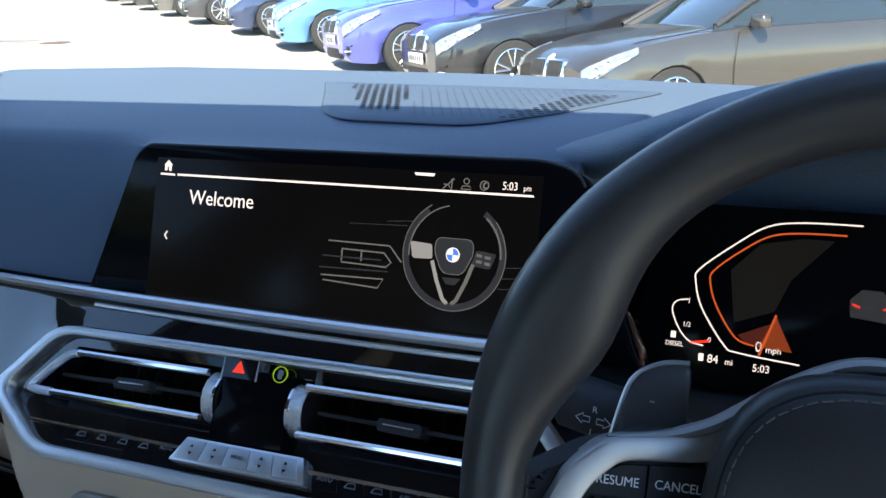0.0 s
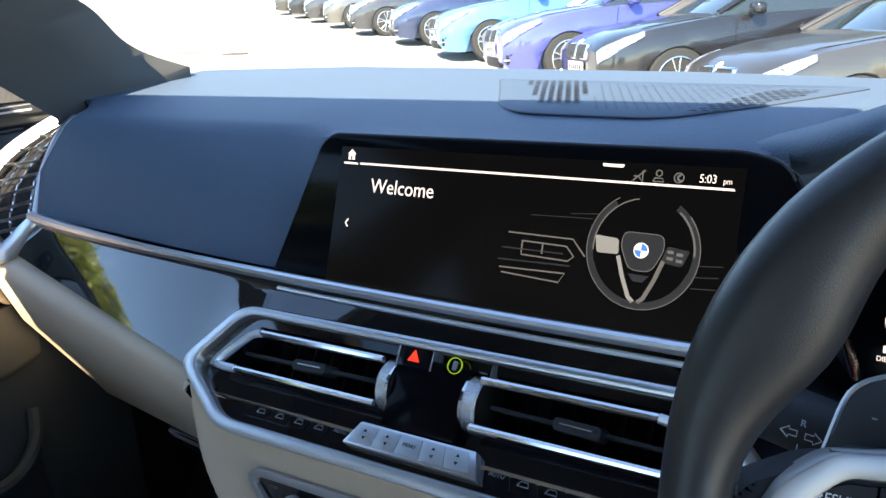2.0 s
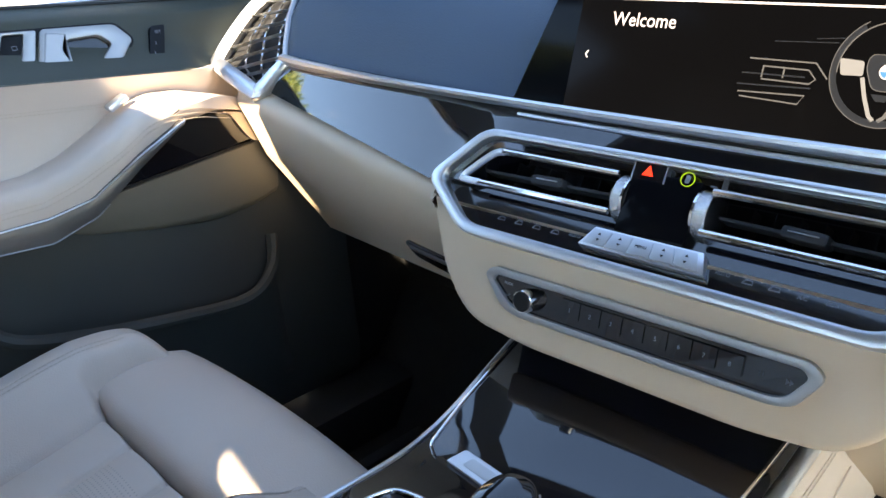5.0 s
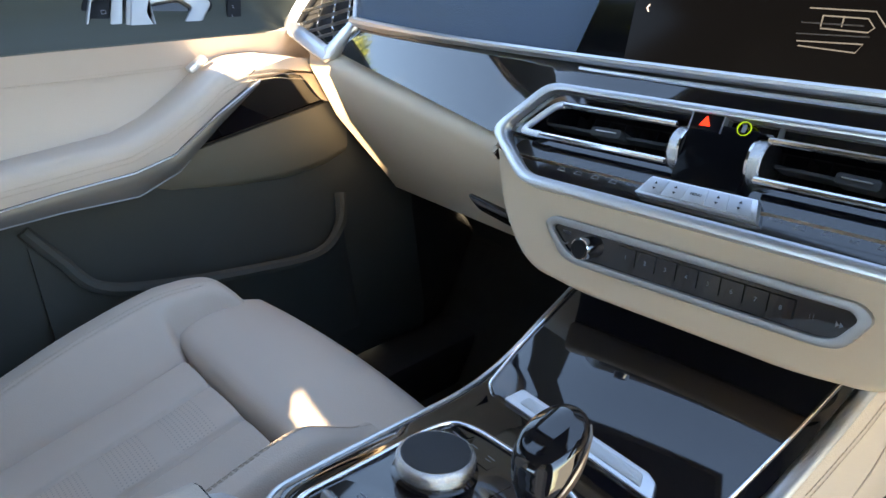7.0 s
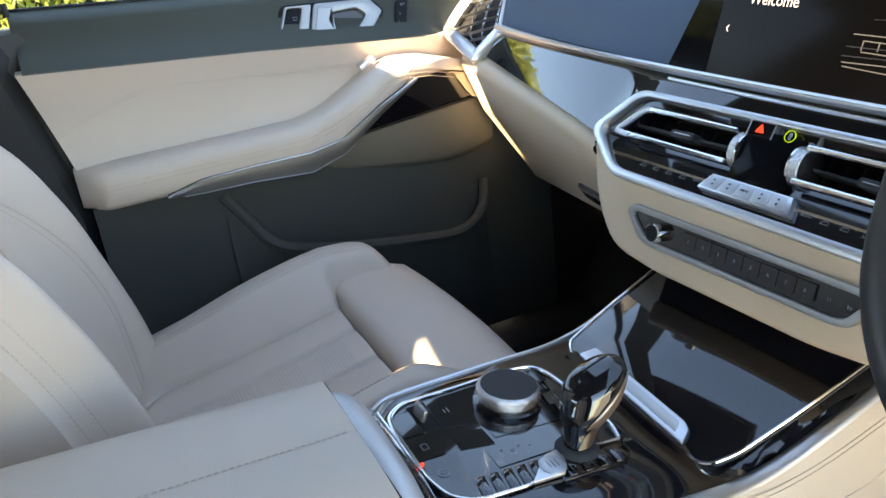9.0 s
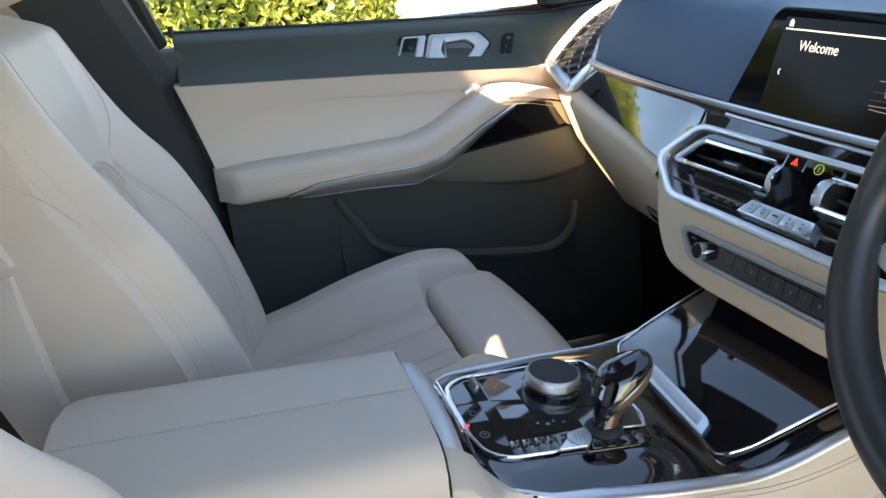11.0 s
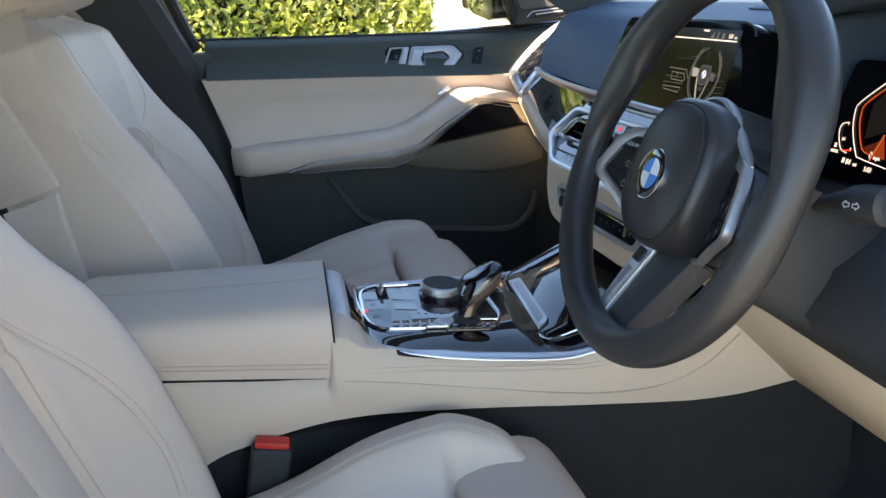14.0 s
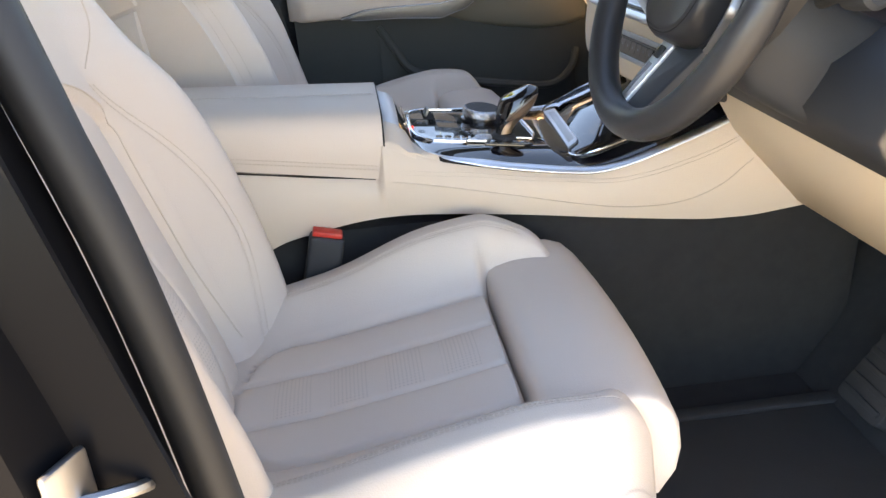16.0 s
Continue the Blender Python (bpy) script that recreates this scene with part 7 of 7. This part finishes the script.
    text("lettering", "2", 0.006, K.m(-0.003, -0.002, 0.0063), "grey_print", ms)
    text("lettering", "1", 0.006, K.m(-0.009, -0.016, 0.0063), "grey_print", ms)
    part("lock_pin", tube([(-0.888, -0.190, 1.292), (-0.888, -0.190, 1.312)], 0.005, 10), "plastic", d, "black lock pin")
    # tweeter triangle
    T = Plane((-0.880, 0.625, 1.330), (0.30, 0.95, 0), (0.93, -0.30, 0.12))
    tri = part("tweeter_panel", T.slab(rounded([(-0.082, -0.060), (0.086, -0.052), (0.072, -0.030), (-0.080, 0.150), (-0.150, 0.150)], 0.010), -0.03, 0.0, 0.003), "plastic_soft", d, "charcoal tweeter panel")
    part("tweeter_mesh", T.slab(rounded([(-0.066, -0.026), (0.040, -0.022), (0.036, -0.010), (-0.088, 0.138), (-0.128, 0.138)], 0.008), 0.0, 0.003, 0.001), perforated_mat("speaker_mesh", (0.10, 0.10, 0.105), 0.0026), tri, "fine metal speaker mesh")
    part("brand_plate", T.slab(rounded([(-0.050, -0.046), (0.056, -0.040), (0.050, -0.028), (-0.040, -0.032)], 0.003), 0.0, 0.0045, 0.001), "plastic", tri)
    part("brand_plate_rim", tube([T.at(-0.054, -0.044, 0.003), T.at(-0.040, -0.032, 0.004), T.at(0.050, -0.027, 0.004)], 0.0012, 6), "satin", tri)
    part("brand_bar", T.slab([(-0.032, -0.0405), (0.036, -0.0365), (0.036, -0.0335), (-0.032, -0.0375)], 0.0045, 0.0049), "white_print", tri)
    # window frame
    part("window_frame", tube(spline([(-0.912, 0.548, 1.275), (-0.885, 0.49, 1.40), (-0.835, 0.38, 1.51), (-0.760, 0.12, 1.61), (-0.730, -0.15, 1.635), (-0.73, -0.30, 1.62)], 6), 0.012, 8), "seal", d)
    part("window_frame", tube([(-0.90, -0.215, 1.28), (-0.82, -0.262, 1.45), (-0.71, -0.315, 1.62)], 0.016, 8), "seal", d)


def side_mirror():
    m = thing("side_mirror", (-1.05, 0.52, 1.28), "black door mirror on the passenger side", "door mirror")
    c = Vector((-1.070, 0.545, 1.358))
    rings = []
    for t, sc in ((-0.05, 0.90), (-0.045, 1.0), (0.0, 1.0), (0.05, 0.88), (0.085, 0.6), (0.10, 0.2)):
        o = rounded([(-0.140, -0.058), (0.124, -0.078), (0.140, 0.050), (0.10, 0.085), (-0.105, 0.076)], 0.04, 5)
        rings.append([c + Vector((a * sc, t, b * sc)) for a, b in o])
    part("housing", loft(rings), "body", m, "gloss black housing", angle=50)
    o = rounded([(-0.124, -0.044), (0.108, -0.062), (0.122, 0.040), (0.088, 0.070), (-0.092, 0.062)], 0.034, 5)
    part("mirror_glass", prism([c + Vector((a, -0.0525 + 0.12 * a, b)) for a, b in o], (0, -0.003, 0)), "mirror", m, "mirror glass")
    part("mount", tube([(-0.94, 0.56, 1.285), (-1.0, 0.565, 1.290), (-1.04, 0.56, 1.31)], 0.022, 10), "body", m)


passenger_door()
side_mirror()


def driver_opening():
    """What shows of the open driver's doorway: seals, striker and painted pillar."""
    d = thing("doorway_frame", (0.84, -0.3, 0.5), "black painted doorway pillar with a rubber seal", "door frame")
    path = spline([(0.80, -0.118, 0.60), (0.798, -0.130, 0.80), (0.792, -0.150, 0.97), (0.785, -0.172, 1.10), (0.775, -0.205, 1.23), (0.735, -0.262, 1.42), (0.64, -0.33, 1.62)], 6)
    part("door_seal", tube(path, 0.016, 10), "seal", d, "black rubber door seal")
    path2 = [p + Vector((0.035, -0.055, 0)) for p in path]
    part("door_seal", tube(path2, 0.010, 8), "seal", d, "black rubber door seal")
    rings = []
    for p in path:
        rings.append([p + Vector((0.0, -0.018, 0)), p + Vector((0.05, -0.022, 0)), p + Vector((0.105, -0.05, 0)), p + Vector((0.10, -0.26, 0)), p + Vector((0.01, -0.26, 0))])
    part("painted_pillar", loft(rings), "pillar", d, "black painted pillar", angle=50)
    st = part("striker_plate", box((0.880, -0.194, 1.020), (0.030, 0.006, 0.040), 0.003, Matrix.Rotation(radians(-28), 3, "Z")), "steel", d, "bare steel striker plate")
    part("striker_loop", tube(spline([(0.880, -0.193, 1.012), (0.870, -0.167, 1.009), (0.857, -0.161, 1.002), (0.850, -0.172, 0.998), (0.852, -0.193, 1.000)], 5), 0.0040, 8), "steel", st)


driver_opening()


# ---- outside: the car park ----
GX, GY = -0.055, 0.029


def gz(x, y):
    """The slope of the car park, with a shallow dip ahead of the windscreen."""
    return GX * x + GY * y - 0.14 * math.exp(-((x + 0.5) ** 2 + (y - 7.0) ** 2) / 8)


def ground():
    m = mat("pale_concrete", (0.37, 0.350, 0.305), 0.85, var=0.10, vscale=0.7, grain=0.5, gscale=25)
    n = 90
    v, f = [], []
    for j in range(n + 1):
        for i in range(n + 1):
            a, b = (i / n - 0.5) * 2, (j / n - 0.5) * 2
            x, y = 400 * a * abs(a) ** 1.5, 400 * b * abs(b) ** 1.5
            v.append((x, y, gz(x, y)))
    for j in range(n):
        for i in range(n):
            a = j * (n + 1) + i
            f.append((a, a + 1, a + n + 2, a + n + 1))
    g = part("ground", mesh_from(v, f), m)
    tagged(g, "sunlit pale concrete car park", "ground", kind="structure")
    s = part("drain_cover", lathe((-12.1, 10.8, gz(-12.1, 10.8)), (0.031, -0.046, 1), [(0.28, -0.02), (0.28, 0.006), (0.22, 0.008), (0.01, 0.006)], 24), mat("rusty_iron", (0.10, 0.07, 0.05), 0.8, var=0.3))
    tagged(s, "small round iron drain cover in the concrete", "drain cover")
    wet = mat("dark_stain", (0.16, 0.15, 0.13), 0.6, var=0.3, vscale=3)
    w = part("oil_stain", mesh_from([(x, y, gz(x, y) + 0.004) for x, y in spline2([(-14.6, 10.2), (-13.4, 10.75), (-12.9, 11.1), (-12.6, 10.95), (-13.2, 10.6), (-12.5, 10.75), (-12.6, 10.6), (-13.6, 10.3)])], [tuple(range(64))]), wet)
    tagged(w, "dark stain running over the concrete", "stain", kind="stuff")


def spline2(pts):
    return [(p.x, p.y) for p in spline([(x, y, 0) for x, y in pts], 8, closed=True)]


def leaves(name, label, boxes, count, size, cols, seed, parent_mat=None):
    """A clipped hedge: a plain dark core box and many small folded leaves over it."""
    rng = np.random.default_rng(seed)
    h = thing(name, (boxes[0][0][0], boxes[0][0][1], boxes[0][0][2]), label, "hedge")
    core = None
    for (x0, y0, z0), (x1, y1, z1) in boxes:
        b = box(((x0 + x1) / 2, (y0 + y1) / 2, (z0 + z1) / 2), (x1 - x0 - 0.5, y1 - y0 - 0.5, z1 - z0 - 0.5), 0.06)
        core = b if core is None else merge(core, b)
    part("dark_core", core, mat(name + "_core", (0.018, 0.022, 0.008), 0.9, var=0.5, vscale=12), h)
    lm = bpy.data.materials.new(name + "_leaf")
    lm.use_nodes = True
    nt = lm.node_tree
    b = nt.nodes["Principled BSDF"]
    geo = nt.nodes.new("ShaderNodeNewGeometry")
    ramp = nt.nodes.new("ShaderNodeValToRGB")
    ramp.color_ramp.elements[0].color, ramp.color_ramp.elements[1].color = (*cols[0], 1), (*cols[2], 1)
    e = ramp.color_ramp.elements.new(0.5)
    e.color = (*cols[1], 1)
    nt.links.new(geo.outputs["Random Per Island"], ramp.inputs[0])
    nt.links.new(ramp.outputs[0], b.inputs["Base Color"])
    b.inputs["Roughness"].default_value = 0.42
    tl = nt.nodes.new("ShaderNodeBsdfTranslucent")
    nt.links.new(ramp.outputs[0], tl.inputs[0])
    mx = nt.nodes.new("ShaderNodeMixShader")
    mx.inputs[0].default_value = 0.32
    nt.links.new(b.outputs[0], mx.inputs[1])
    nt.links.new(tl.outputs[0], mx.inputs[2])
    nt.links.new(mx.outputs[0], nt.nodes["Material Output"].inputs[0])
    verts, faces = [], []
    areas = []
    for (x0, y0, z0), (x1, y1, z1) in boxes:
        dx, dy, dz = x1 - x0, y1 - y0, z1 - z0
        areas.append([dy * dz, dy * dz, dx * dz, dx * dz, dx * dy])
    total = sum(sum(a) for a in areas)
    for (lo, hi), ar in zip(boxes, areas):
        lo, hi = np.array(lo), np.array(hi)
        for side in range(5):
            k = int(count * ar[side] / total)
            p = lo + rng.random((k, 3)) * (hi - lo)
            ax = side // 2
            nrm = np.zeros(3)
            if side == 4:
                p[:, 2] = hi[2]
                nrm[2] = 1
            else:
                p[:, ax] = (lo if side % 2 == 0 else hi)[ax]
                nrm[ax] = -1 if side % 2 == 0 else 1
            bulge = 0.06 * np.sin(p[:, 0] * 5.1 + p[:, 2] * 4) + 0.06 * np.sin(p[:, 1] * 4.3 + p[:, 2] * 3.1) + 0.05 * np.sin(p[:, 1] * 11 + p[:, 2] * 9)
            p += nrm * (0.6 * bulge - np.abs(rng.normal(0, 0.07, k)))[:, None]
            d = nrm + rng.normal(0, 0.75, (k, 3))
            d /= np.linalg.norm(d, axis=1)[:, None]
            u = np.cross(d, rng.normal(0, 1, (k, 3)))
            u /= np.linalg.norm(u, axis=1)[:, None] + 1e-9
            w = np.cross(d, u)
            s = size * rng.uniform(0.45, 1.5, k)[:, None]
            base = len(verts)
            quad = np.stack([p - u * s, p + w * s * 0.48 + d * s * 0.14, p + u * s * 1.05 - d * s * 0.15, p - w * s * 0.48 + d * s * 0.14], 1).reshape(-1, 3)
            verts.extend(map(tuple, quad))
            faces.extend((base + 4 * i, base + 4 * i + 1, base + 4 * i + 2, base + 4 * i + 3) for i in range(k))
    me = bpy.data.meshes.new("leaves")
    me.from_pydata(verts, [], faces)
    me.materials.append(lm)
    ob = new("leaves", me)
    ob.parent, ob.matrix_parent_inverse = h, Matrix.Translation(-h.location)
    tagged(ob, "small glossy yellow-green leaves", kind="stuff")
    return h


def car(name, paint, label, place, yaw, red_inside=False):
    """A parked saloon; local x runs forward, z up from the ground."""
    c = thing(name, place, label, "car", "parked cars")
    c.rotation_euler = (0, 0, yaw)

    def add(nm, bm, material, lab="", parent=None, angle=40):
        ob = part(nm, bm, material, None, lab, angle)
        ob.parent = parent or c
        return ob
    rings = []
    for i in range(47):
        x = 2.25 - 4.5 * i / 46
        belt = lerp_table([(-2.3, 0.90), (-1.8, 0.98), (0.7, 0.955), (1.2, 0.93), (1.7, 0.86), (2.0, 0.78), (2.18, 0.70), (2.27, 0.62)], x)
        hw = lerp_table([(-2.3, 0.72), (-2.1, 0.84), (-1.4, 0.905), (0.0, 0.91), (1.2, 0.915), (1.7, 0.89), (2.0, 0.85), (2.15, 0.78), (2.24, 0.68), (2.27, 0.60)], x)
        low = lerp_table([(-2.3, 0.42), (-2.1, 0.28), (1.9, 0.18), (2.15, 0.20), (2.27, 0.34)], x)
        topz = lerp_table([(-2.3, 0.95), (-1.8, 1.03), (0.7, 1.0), (1.0, 0.985), (1.6, 0.915), (2.0, 0.83), (2.2, 0.73), (2.27, 0.65)], x)
        arch = max(0.0, 1 - ((x - 1.42) / 0.37) ** 2) ** 0.5 if abs(x - 1.42) < 0.37 else (max(0.0, 1 - ((x + 1.40) / 0.37) ** 2) ** 0.5 if abs(x + 1.40) < 0.37 else 0.0)
        lo2 = max(low, 0.30 + 0.36 * arch if arch > 0 else low)
        half = [(0.0, topz + 0.012), (0.35 * hw, topz + 0.010), (0.68 * hw, topz), (0.84 * hw, 0.5 * (topz + belt)), (0.955 * hw, belt), (0.99 * hw, belt - 0.10), (1.0 * hw, max(lo2 + 0.02, belt - 0.28)), (0.985 * hw, max(lo2 + 0.01, 0.40)), (0.96 * hw, lo2), (0.80 * hw, lo2), (0.78 * hw, low)]
        rings.append([(x, a, z) for a, z in half] + [(x, -a, z) for a, z in half[::-1]])
    add("body", loft(rings), paint, angle=32)
    # cabin
    rings = []
    stations = [(0.98, 0.98, 0.985, 0.80), (0.55, 0.985, 1.20, 0.74), (0.10, 0.985, 1.39, 0.66), (-0.4, 0.985, 1.435, 0.63), (-1.0, 0.985, 1.40, 0.62), (-1.5, 0.99, 1.24, 0.62), (-1.95, 1.0, 1.03, 0.66)]
    for x, b, t, w in stations:
        rings.append([(x, 0.82, b - 0.03), (x, 0.80, b + 0.02), (x, w, t - 0.03), (x, w - 0.10, t), (x, 0, t + 0.012), (x, -w + 0.10, t), (x, -w, t - 0.03), (x, -0.80, b + 0.02), (x, -0.82, b - 0.03)])
    add("glasshouse", loft(rings), "car_glass", "dark tinted glass", angle=50)
    for sgn in (-1, 1):
        add("roof_pillar", tube([(0.96, sgn * 0.79, 0.985), (0.55, sgn * 0.735, 1.19), (0.10, sgn * 0.655, 1.375), (-0.4, sgn * 0.632, 1.415), (-1.0, sgn * 0.622, 1.38), (-1.5, sgn * 0.622, 1.225), (-1.95, sgn * 0.66, 1.03)], 0.032, 8), paint)
        mir = add("door_mirror", box((0.62, sgn * 0.98, 1.02), (0.13, 0.19, 0.13), 0.045, None, 3), paint)
        add("mirror_stem", tube([(0.64, sgn * 0.84, 0.98), (0.63, sgn * 0.93, 0.995)], 0.022, 8), "plastic", "", mir)
        # headlamps
        rings, line = [], []
        for i in range(11):
            x = 2.235 - 0.46 * i / 10
            belt = lerp_table([(1.2, 0.93), (1.7, 0.86), (2.0, 0.78), (2.18, 0.70), (2.27, 0.62)], x)
            hw = lerp_table([(1.2, 0.915), (1.7, 0.89), (2.0, 0.85), (2.15, 0.78), (2.24, 0.68), (2.27, 0.60)], x)
            k = min(1.0, 1.15 - 0.1 * i)
            rings.append([(x + 0.014, sgn * (0.988 * hw + 0.010), belt - 0.03 - 0.10 * k), (x + 0.020, sgn * (0.975 * hw + 0.014), belt - 0.05), (x + 0.014, sgn * (0.950 * hw + 0.008), belt + 0.006), (x - 0.03, sgn * 0.85 * hw, belt - 0.02), (x - 0.03, sgn * 0.85 * hw, belt - 0.12)])
            line.append((x + 0.021, sgn * (0.982 * hw + 0.014), belt - 0.040 - 0.055 * k))
        hl = add("headlamp", loft(rings), "lamp", "clear headlamp")
        add("lamp_strip", tube(line[1:9], 0.010, 6), "white", "", hl)
        for i in (2, 4):
            add("lamp_ring", lathe(Vector(line[i]) + Vector((0.0, 0, 0.035)), (1, sgn * 0.6, 0.2), [(0.030, 0), (0.044, 0), (0.044, 0.010), (0.030, 0.010)], 18), "satin", "", hl)
        # grille halves with upright bars
        gr = add("grille", box((2.225, sgn * 0.180, 0.645), (0.09, 0.32, 0.19), 0.04, Matrix.Rotation(radians(-14), 3, "Y"), 3), "chrome", "chrome-rimmed grille")
        add("grille_recess", box((2.232, sgn * 0.180, 0.645), (0.09, 0.290, 0.160), 0.03, Matrix.Rotation(radians(-14), 3, "Y"), 2), "hole", "", gr)
        for i in range(7):
            add("grille_bar", box((2.272, sgn * (0.060 + 0.04 * i), 0.642), (0.02, 0.008, 0.145), 0.002, Matrix.Rotation(radians(-14), 3, "Y"), 1), "plastic", "", gr)
        add("bumper_intake", box((2.10, sgn * 0.62, 0.36), (0.16, 0.27, 0.17), 0.04, Matrix.Rotation(radians(-sgn * 28), 3, "Z"), 2), "hole", "dark bumper intake")
        add("fog_blade", box((2.16, sgn * 0.63, 0.345), (0.10, 0.20, 0.02), 0.006, Matrix.Rotation(radians(-sgn * 28), 3, "Z"), 1), "satin")
        # wheels
        for wx in (1.42, -1.40):
            wh = add("wheel", lathe((wx, sgn * 0.78, 0.335), (0, sgn, 0), [(0.225, -0.10), (0.315, -0.105), (0.334, -0.08), (0.334, 0.08), (0.315, 0.105), (0.240, 0.108), (0.232, 0.09)], 40), "tyre", "black tyre on an alloy rim")
            add("rim_edge", lathe((wx, sgn * 0.78, 0.335), (0, sgn, 0), [(0.222, 0.02), (0.240, 0.105), (0.226, 0.108), (0.205, 0.06)], 36), "rim", "", wh)
            add("rim_dish", lathe((wx, sgn * 0.78, 0.335), (0, sgn, 0), [(0.225, 0.0), (0.225, 0.02), (0.05, 0.03), (0.01, 0.03)], 28), "hole", "", wh)
            for q in range(5):
                for o in (-7, 7):
                    a, b2 = radians(72 * q + o * 0.6 + 12), radians(72 * q + o * 1.7 + 12)
                    add("rim_spoke", tube([(wx + 0.04 * math.cos(a), sgn * 0.875, 0.335 + 0.04 * math.sin(a)), (wx + 0.222 * math.cos(b2), sgn * 0.872, 0.335 + 0.222 * math.sin(b2))], 0.013, 6), "rim", "", wh)
            add("hub_cap", lathe((wx, sgn * 0.86, 0.335), (0, sgn, 0), [(0.055, 0), (0.05, 0.025), (0.005, 0.03)], 20), "rim", "", wh)
    add("lower_intake", box((2.19, 0, 0.31), (0.14, 0.80, 0.15), 0.04, None, 2), "hole", "dark lower intake")
    pl = add("number_plate", box((2.275, 0, 0.475), (0.015, 0.52, 0.115), 0.004), "plate", "white number plate")
    for i in range(6):
        add("plate_bar", box((2.284, -0.19 + 0.075 * i, 0.475), (0.003, 0.045, 0.06), 0.0), "plastic", "", pl)
    add("badge", lathe((2.205, 0, 0.745), (0.6, 0, 0.8), [(0.042, 0), (0.042, 0.008), (0.005, 0.010)], 20), "white", "round badge")
    add("bonnet_seam", tube([(2.10, 0.60, 0.755), (1.7, 0.735, 0.885), (1.2, 0.79, 0.945), (0.98, 0.80, 0.972)], 0.004, 5), "hole")
    add("door_seam", tube([(0.80, 0.917, 0.93), (0.83, 0.920, 0.62), (0.80, 0.90, 0.26)], 0.004, 5), "hole")
    if red_inside:
        for sgn in (-1, 1):
            st = add("car_seat", box((-0.12, sgn * 0.40, 1.08), (0.16, 0.44, 0.62), 0.07, Matrix.Rotation(radians(-16), 3, "Y"), 3), "red_leather", "red leather seat")
            add("seat_headrest", box((-0.22, sgn * 0.40, 1.46), (0.11, 0.26, 0.18), 0.05, Matrix.Rotation(radians(-16), 3, "Y"), 3), "red_leather", "", st)
    return c


def paint(name, color, flake=0.35):
    m = mat(name, color, 0.28, metal=0.45, coat=0.8, var=0.05, vscale=2)
    return m


ground()
PAINTS = {k: paint(k + "_paint", v) for k, v in {"grey": (0.060, 0.056, 0.051), "black": (0.018, 0.018, 0.02), "blue": (0.075, 0.09, 0.34), "light_blue": (0.10, 0.26, 0.50), "navy": (0.03, 0.045, 0.10), "silver": (0.12, 0.115, 0.11), "graphite": (0.05, 0.05, 0.055)}.items()}
FACE = radians(223)
ROW = [("grey", (-0.78, 7.57)), ("black", (-2.65, 8.59)), ("blue", (-4.42, 9.63)), ("light_blue", (-6.75, 11.55)), ("navy", (-9.3, 13.6)), ("graphite", (-12.0, 15.45)), ("silver", (-14.5, 17.25)), ("graphite", (-17.0, 19.1)), ("black", (-19.5, 20.9)), ("grey", (-22.0, 22.7))]
for colour, (wx, wy) in ROW:
    f, l = Vector((math.cos(FACE), math.sin(FACE))), Vector((-math.sin(FACE), math.cos(FACE)))
    p = Vector((wx, wy)) - f * 1.42 - l * 0.86
    car(colour + "_saloon_car", PAINTS[colour], colour.replace("_", " ") + " metallic saloon car parked in a row on the concrete", (p.x, p.y, gz(wx, wy)), FACE, colour == "grey" and wx > -2)
# leaf tones spread wide: sunlit and shadowed foliage put into the colours
leaves("hedge", "clipped yellow-green hedge along the car park", [((-3.7, -4.5, -0.05), (-2.75, 0.66, 1.95))], 210000, 0.0200, ((0.10, 0.15, 0.02), (0.42, 0.47, 0.08), (0.78, 0.74, 0.30)), 3)
leaves("boundary_hedge", "tall green hedge behind the row of cars", [((2.2, 11.2, 0.2), (12.0, 13.0, 4.0)), ((-6.0, 16.0, 0.5), (2.4, 17.6, 4.4)), ((-30.0, 32.0, 1.5), (-6.0, 34.0, 6.5))], 60000, 0.065, ((0.05, 0.08, 0.015), (0.10, 0.14, 0.02), (0.22, 0.24, 0.04)), 5)
